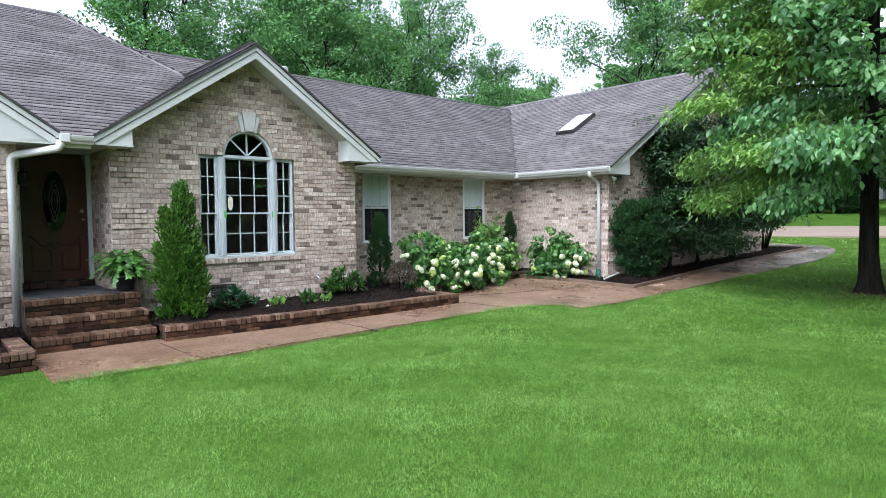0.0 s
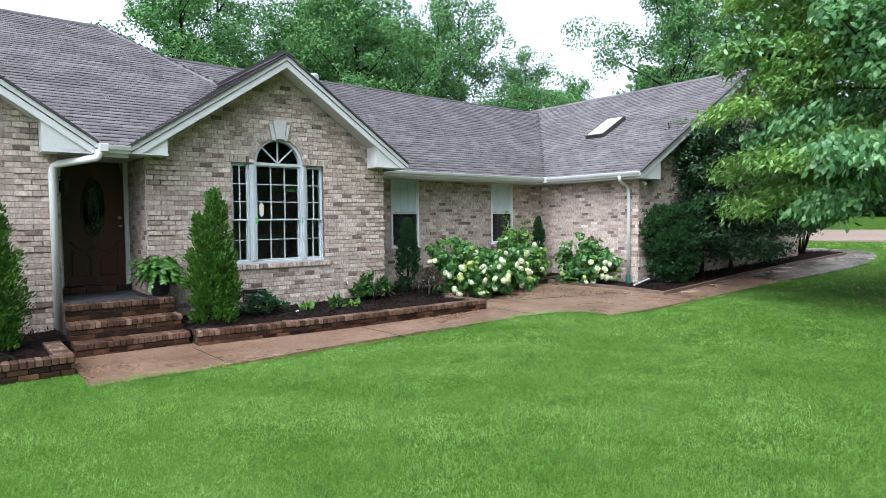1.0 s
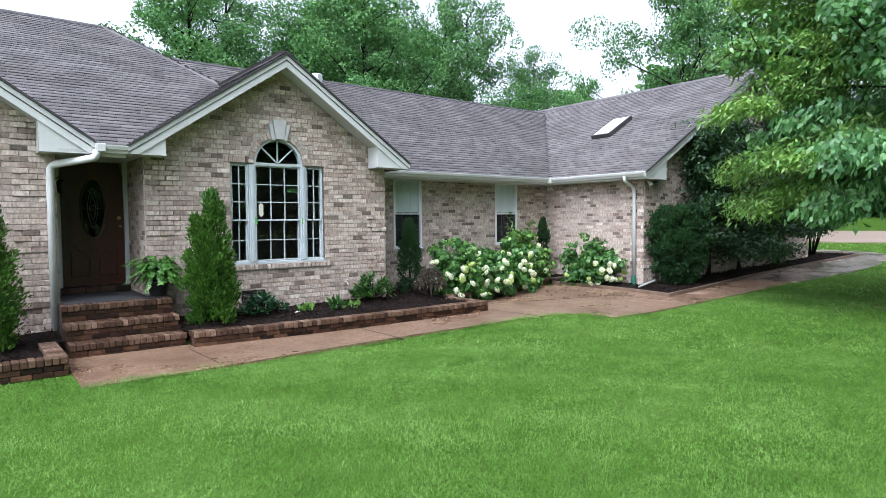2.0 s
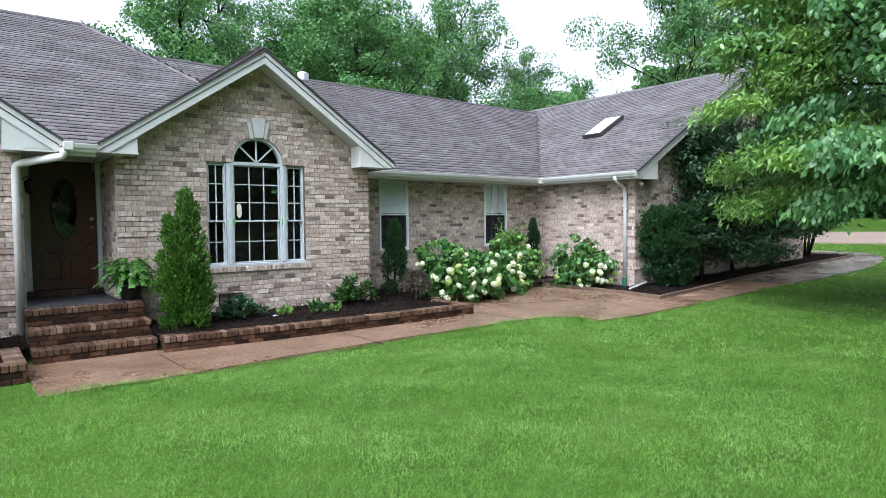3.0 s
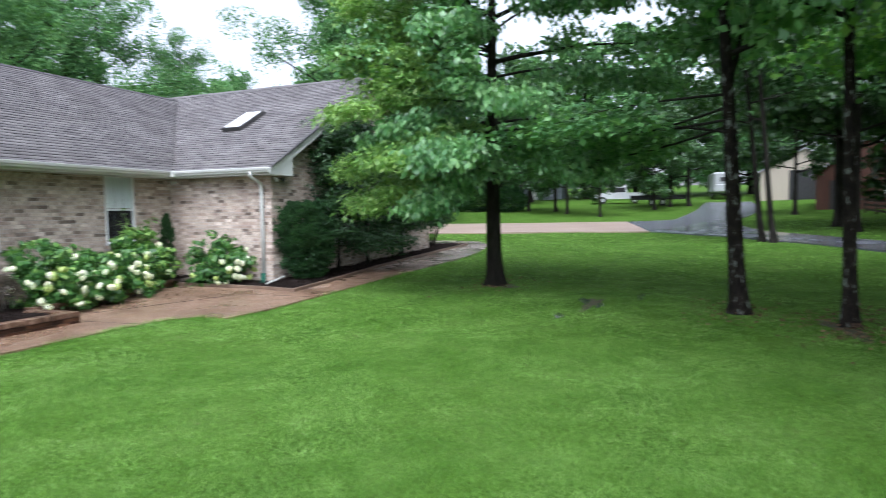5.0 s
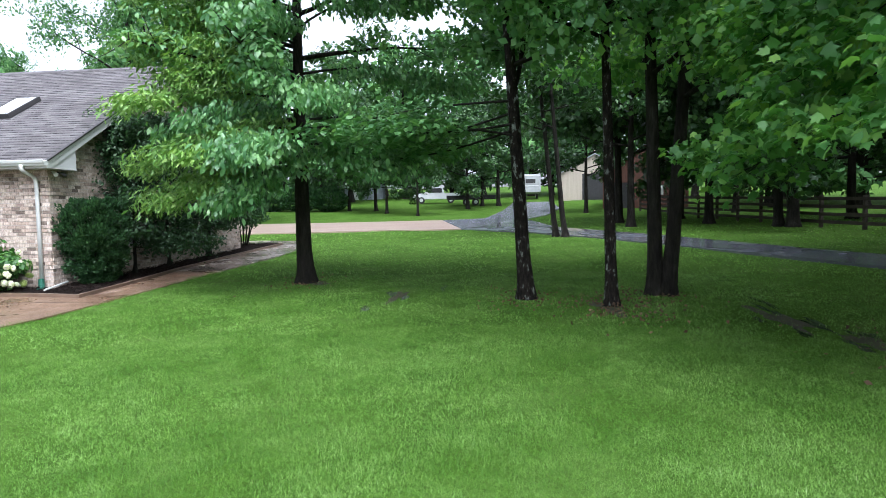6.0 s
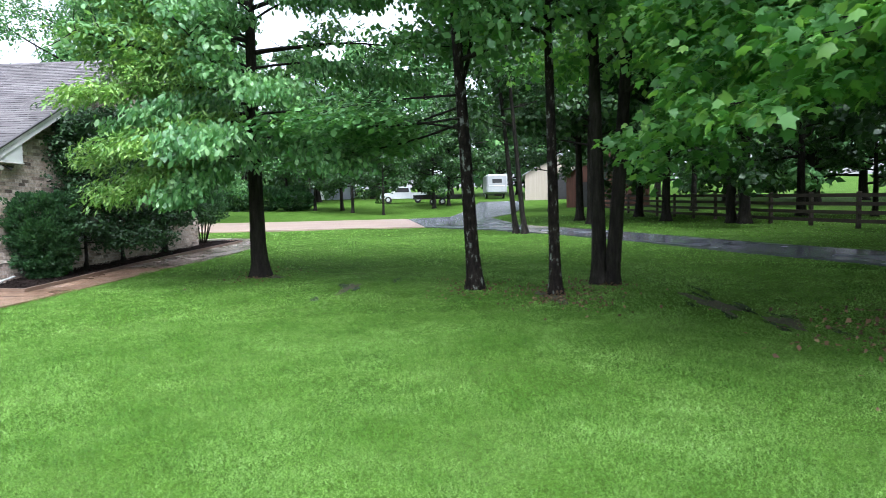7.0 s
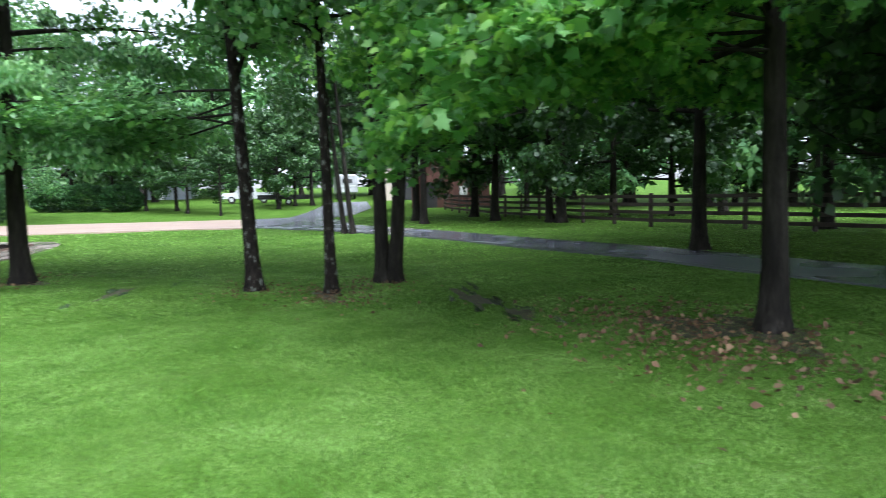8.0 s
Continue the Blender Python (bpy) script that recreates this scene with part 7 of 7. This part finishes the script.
def grass(name, bands, seed):
    r = np.random.default_rng(seed)
    vs, fs, n0 = [], [], 0
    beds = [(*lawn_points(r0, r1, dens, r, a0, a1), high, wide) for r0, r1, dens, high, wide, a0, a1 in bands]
    beds.append((*fringe(PATH_OUT, 1500, r), 0.085, 0.0038))
    beds.append((*fringe(FAR_OUT, 700, r), 0.085, 0.007))
    for x, y, high, wide in beds:
        n = len(x)
        tuft = 0.8 + 0.16 * np.sin(x * 2.1 + 1.7 * np.sin(y * 1.3)) * np.sin(y * 1.9 + 0.6 * np.sin(x * 0.9)) + 0.15 * np.sin(x * 7.3) * np.sin(y * 6.1)
        h = high * np.clip(tuft, 0.4, 1.3) * r.uniform(0.55, 1.25, n)
        ang = r.uniform(0, 2 * math.pi, n)
        lean = r.uniform(0.5, 1.75, n)
        dx, dy = np.cos(ang), np.sin(ang)
        w = wide * r.uniform(0.6, 1.2, n)
        z = bumps(x, y)
        base_a = np.stack([x - dy * w, y + dx * w, z - 0.01], 1)
        base_b = np.stack([x + dy * w, y - dx * w, z - 0.01], 1)
        tip = np.stack([x + dx * h * lean, y + dy * h * lean, z + h * np.maximum(1.02 - 0.45 * lean, 0.22)], 1)
        vs.append(np.stack([base_a, base_b, tip], 1).reshape(-1, 3))
        fs.append(n0 + (np.arange(n) * 3)[:, None] + np.array([[0, 1, 2]]))
        n0 += n * 3
    ob = part(name, np_mesh(name, np.concatenate(vs), np.concatenate(fs)), grass_mat)
    return tagged(ob, "dense short green lawn grass with thin patches", "grass", kind="stuff")


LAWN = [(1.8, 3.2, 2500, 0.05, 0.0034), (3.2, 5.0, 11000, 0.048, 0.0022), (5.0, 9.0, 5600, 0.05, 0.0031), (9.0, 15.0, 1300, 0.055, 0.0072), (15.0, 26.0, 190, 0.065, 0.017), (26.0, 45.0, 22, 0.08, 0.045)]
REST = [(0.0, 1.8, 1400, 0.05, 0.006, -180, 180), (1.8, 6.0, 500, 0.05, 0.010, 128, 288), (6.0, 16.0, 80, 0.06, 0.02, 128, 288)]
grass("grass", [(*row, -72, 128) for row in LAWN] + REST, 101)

# shallow puddles under the trees
water_mat, wnt, wb = material("puddle_water", 0.05, 0.0, 0.8)
wb.inputs["Base Color"].default_value = (0.045, 0.043, 0.036, 1)
bump(wnt, wb, noise_of(wnt, 6, 2), 0.05, 0.01)
dirt_mat = surface("bare_earth", [(0.3, (0.028, 0.028, 0.012)), (0.6, (0.05, 0.048, 0.022)), (0.8, (0.09, 0.075, 0.042))], 5, 40, rough=0.85, bumpy=0.8, depth=0.03, fine_amount=0.7)


def pool(name, cx, cy, sx, sy, mat, seed, lift, label, category):
    r = random.Random(seed)
    ph = [r.uniform(0, 6.3) for _ in range(4)]
    ring = []
    for k in range(40):
        a = 2 * math.pi * k / 40
        s = 1 + 0.3 * math.sin(2 * a + ph[0]) + 0.3 * math.sin(3 * a + ph[1]) + 0.22 * math.sin(5 * a + ph[2]) + 0.15 * math.sin(9 * a + ph[3])
        ring.append((cx + sx * s * math.cos(a), cy + sy * s * math.sin(a)))
    g = Geo()
    inner = [((x + cx) / 2, (y + cy) / 2) for x, y in ring]
    zs = lambda x, y: float(bumps(np.array(x), np.array(y))) + lift
    g.add([(x, y, zs(x, y) - 0.004) for x, y in ring] + [(x, y, zs(x, y)) for x, y in inner] + [(cx, cy, zs(cx, cy))], [(k, (k + 1) % 40, 40 + (k + 1) % 40, 40 + k) for k in range(40)] + [(40 + k, 40 + (k + 1) % 40, 80) for k in range(40)])
    return tagged(part(name, g, mat, smooth=True), label, category, kind="structure")


for i, (x, y, sx, sy) in enumerate(((10.9, -9.2, 0.34, 0.10), (10.5, -9.5, 0.2, 0.08), (9.4, -9.0, 0.22, 0.07), (11.6, -10.1, 0.3, 0.07), (8.9, -15.3, 0.5, 0.08), (8.0, -15.5, 0.45, 0.09), (7.3, -15.75, 0.35, 0.08), (6.8, -15.4, 0.3, 0.07), (9.7, -15.5, 0.4, 0.07), (8.4, -14.9, 0.22, 0.05), (7.5, -15.1, 0.28, 0.05), (6.4, -15.9, 0.25, 0.06))):
    pool("water", x, y, sx, sy, water_mat, i, 0.007, "shallow rain puddle in the worn grass", "puddle")
# worn earth whose dark colour also deepens the shade between the trunks
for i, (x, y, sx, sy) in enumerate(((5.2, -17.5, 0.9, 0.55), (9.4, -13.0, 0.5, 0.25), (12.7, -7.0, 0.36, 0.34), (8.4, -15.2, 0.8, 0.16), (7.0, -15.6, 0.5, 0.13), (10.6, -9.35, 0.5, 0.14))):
    pool("bare_ground", x, y, sx, sy, dirt_mat, 20 + i, 0.008, "worn patch of bare earth, deepening the tree shade on the lawn", "ground")

# fallen leaves at the maple's foot
lr_ = np.random.default_rng(111)
lx, ly = 5.0 + lr_.normal(size=1300) * 1.25, -16.9 + lr_.normal(size=1300) * 0.75
litter_mat = leaf_material("dead_leaf", [(0.0, (0.06, 0.035, 0.02)), (0.6, (0.12, 0.07, 0.04)), (1.0, (0.22, 0.15, 0.09))], rough=0.8, through=0.1)
litter = part("leaf_litter", leaves("leaf_litter", np.stack([lx, ly, bumps(lx, ly) + 0.03], 1), 0.06, lr_, OAK, 0.0, 0.6), litter_mat)
tagged(litter, "brown fallen leaves below the maple", "leaf litter", kind="stuff")

feet = np.array([(9.6, -12.9), (10.4, -13.9), (9.0, -13.2), (10.3, -11.7), (12.7, -6.9)])
fx = feet[lr_.integers(0, 5, 900)] + lr_.normal(size=(900, 2)) * (0.6, 0.4)
foot_litter = part("leaf_litter", leaves("leaf_litter", np.stack([fx[:, 0], fx[:, 1], bumps(fx[:, 0], fx[:, 1]) + 0.035], 1), 0.05, lr_, OAK, 0.0, 0.5), litter_mat)
tagged(foot_litter, "brown leaf litter round the trunks on the lawn", "leaf litter", kind="stuff")

# bits of mulch washed onto the path
wx, wy = 9.75 + lr_.normal(size=420) * 0.55, -1.75 + lr_.normal(size=420) * 0.75
on_path = (wx < 10.5) & (wy > -3.1) & (wy < -0.4)
wx, wy = wx[on_path], wy[on_path]
washed = part("washed_mulch", leaves("washed_mulch", np.stack([wx, wy, rise(wx, wy) + 0.03], 1), 0.035, lr_, OAK, 0.0, 0.6), litter_mat)
tagged(washed, "brown mulch crumbs washed onto the path", "mulch", kind="stuff")

# ---- the paddock fence ----
fence_mat = surface("dark_fence_wood", [(0.3, (0.022, 0.016, 0.012)), (0.7, (0.055, 0.04, 0.03))], 4, 40, rough=0.75, bumpy=0.5)
FENCE = [(50.0, -22.0), (44.0, -22.6), (36.3, -23.4), (32.7, -24.4), (27.6, -24.9), (23.4, -26.2), (19.9, -28.1), (13.0, -31.0), (4.0, -34.0)]
fence = thing("fence", (0, 0, 0), "dark four-rail wooden paddock fence", "fence")
posts = []
for (ax, ay), (bx, by) in zip(FENCE, FENCE[1:]):
    n = max(round(math.hypot(bx - ax, by - ay) / 2.4), 1)
    posts += [(ax + (bx - ax) * k / n, ay + (by - ay) * k / n) for k in range(n)]
for x, y in posts:
    part("post", Geo().box(x - 0.07, x + 0.07, y - 0.07, y + 0.07, gz(x, y) - 0.2, gz(x, y) + 1.38, c=0.012), fence_mat, fence)
for (ax, ay), (bx, by) in zip(posts, posts[1:]):
    for z in (0.25, 0.58, 0.91, 1.24):
        a, b = Vector((ax, ay + 0.09, gz(ax, ay) + z)), Vector((bx, by + 0.09, gz(bx, by) + z))
        part("rail", Geo().prism([a - Vector((0, 0, 0.07)), b - Vector((0, 0, 0.07)), b + Vector((0, 0, 0.07)), a + Vector((0, 0, 0.07))], (0, -0.03, 0)), fence_mat, fence)


# ---- far buildings and vehicles ----
def shed(name, at, turn, wide, deep, eave, ridge, wall_mat, roof_m, label, openings, over=0.35):
    """A gabled outbuilding with its gable to the front; openings (x0, x1, z0, z1, material)."""
    root = thing(name, label=label, category="outbuilding", m=Matrix.LocRotScale(at, Euler((0, 0, radians(turn))), None))
    h = wide / 2
    g = Geo().prism([(-h, 0, -0.4), (h, 0, -0.4), (h, 0, eave), (0, 0, ridge), (-h, 0, eave)], (0, deep, 0))
    part("wall", g, wall_mat, root)
    for s in (-1, 1):
        e = (s * (h + over), eave - over * (ridge - eave) / h)
        part("roof", Geo().prism([(0, -over, ridge + 0.1), (e[0], -over, e[1] + 0.1), (e[0], -over, e[1]), (0, -over, ridge)][:: -s], (0, deep + 2 * over, 0)), roof_m, root)
    for x0, x1, z0, z1, m in openings:
        door_ob = part("doorway", Geo().box(x0, x1, -0.03, 0.06, z0, z1), m, root)
        part("frame", Geo().box(x0 - 0.1, x0, -0.06, 0.06, z0, z1 + 0.1).box(x1, x1 + 0.1, -0.06, 0.06, z0, z1 + 0.1).box(x0, x1, -0.06, 0.06, z1, z1 + 0.1), wall_mat, door_ob)
    return root


tan_mat = surface("tan_siding", [(0.3, (0.30, 0.26, 0.205)), (0.7, (0.38, 0.33, 0.265))], 1, 20, rough=0.6, stretch=(8, 8, 0.3))
barn_mat = surface("barn_wood", [(0.3, (0.05, 0.021, 0.014)), (0.7, (0.10, 0.042, 0.026))], 2, 25, rough=0.8, stretch=(9, 9, 0.3))
tin_mat = surface("tin_roof", [(0.3, (0.30, 0.31, 0.33)), (0.7, (0.42, 0.43, 0.45))], 1, 20, rough=0.4, metal=0.4, stretch=(9, 1, 1))
shed("garage_shed", (72.0, -21.5, gz(72, -21.5)), -95, 8.0, 10, 3.0, 5.2, tan_mat, tin_mat, "tan gabled shed with a dark open doorway", [(-1.4, 1.2, 0, 3.0, black_mat)])
shed("barn", (54.0, -23.2, gz(54, -23)), -100, 7.0, 8, 2.8, 5.4, barn_mat, tin_mat, "red-brown timber barn with a grey roof", [(-2.6, -1.2, 0, 2.2, black_mat), (0.8, 1.5, 1.1, 1.9, trim_mat)])
shed("cottage", (88.0, 12.0, gz(88, 12)), -85, 11.0, 7, 2.6, 4.6, surface("grey_siding", [(0.3, (0.2, 0.23, 0.26)), (0.7, (0.28, 0.31, 0.34))], 1, 20), roof_mat, "small grey house half hidden by trees", [(-3.0, -2.0, 0.9, 2.1, trim_mat), (1.0, 2.0, 0, 2.1, trim_mat)])

paint_mat = surface("white_vehicle_paint", [(0.3, (0.46, 0.47, 0.48)), (0.7, (0.54, 0.55, 0.56))], 1, 20, rough=0.2, bumpy=0.01, fine_amount=0.05)
tyre_mat = surface("tyre_rubber", [(0.3, (0.012, 0.012, 0.012)), (0.7, (0.025, 0.025, 0.025))], 9, 50, rough=0.8)


def wheel(root, x, y, r=0.38):
    t = part("wheel", Geo().tube([(x, y - 0.12, r), (x, y + 0.12, r)], r, 20), tyre_mat, root)
    part("rim", Geo().tube([(x, y - 0.13, r), (x, y + 0.13, r)], r * 0.55, 14), metal_mat, t)


truck = thing("pickup_truck", label="white pickup truck parked beyond the drive", category="truck", m=Matrix.LocRotScale((72.0, -3.2, gz(72, -3.2)), Euler((0, 0, radians(96))), None))
body = [(-2.7, 0.5), (2.7, 0.5), (2.75, 0.95), (2.6, 1.1), (1.4, 1.2), (0.75, 1.85), (-0.75, 1.88), (-0.95, 1.2), (-2.75, 1.2)]
part("body", Geo().prism([(x, -0.95, z) for x, z in body], (0, 1.9, 0)), paint_mat, truck)
for y in (-0.965, 0.955):
    part("side_window", Geo().prism([(0.98, y, 1.24), (0.62, y, 1.74), (-0.62, y, 1.76), (-0.72, y, 1.24)][::-1], (0, 0.01, 0)), black_mat, truck)
part("windscreen", Geo().prism([(1.36, -0.8, 1.26), (1.36, 0.8, 1.26), (0.86, 0.75, 1.78), (0.86, -0.75, 1.78)], (0.03, 0, 0.02)), black_mat, truck)
for x in (-1.7, 1.75):
    for y in (-0.85, 0.85):
        wheel(truck, x, y)
# a duller grey than the truck's white paint
camper_mat = surface("grey_camper_skin", [(0.3, (0.25, 0.26, 0.26)), (0.7, (0.33, 0.34, 0.34))], 1, 20, rough=0.4, bumpy=0.01, fine_amount=0.1)
van = thing("camper_trailer", label="white camper trailer parked by the shed", category="trailer", m=Matrix.LocRotScale((80.0, -14.2, gz(80, -14.2)), Euler((0, 0, radians(5))), None))
part("body", Geo().box(-2.6, 2.6, -1.3, 1.3, 0.6, 3.0, c=0.2), camper_mat, van)
part("stripe", Geo().box(-2.62, -2.595, -1.0, 1.0, 1.5, 1.62), metal_mat, van)
part("window", Geo().box(-2.63, -2.59, -0.6, 0.6, 1.9, 2.4), black_mat, van)
for y in (-1.1, 1.1):
    wheel(van, 0, y, 0.36)
flatbed = thing("flatbed_trailer", label="dark flatbed trailer parked under the trees", category="trailer", m=Matrix.LocRotScale((66.0, -7.6, gz(66, -7.6)), Euler((0, 0, radians(95))), None))
part("deck", Geo().box(-2.6, 2.6, -1.0, 1.0, 0.62, 0.78, c=0.02), black_mat, flatbed)
for y in (-0.98, 0.98):
    part("side_rail", Geo().box(-2.6, 2.6, y - 0.02, y + 0.02, 0.8, 1.05), black_mat, flatbed)
for x in (-0.5, 0.5):
    for y in (-1.1, 1.1):
        wheel(flatbed, x, y, 0.35)
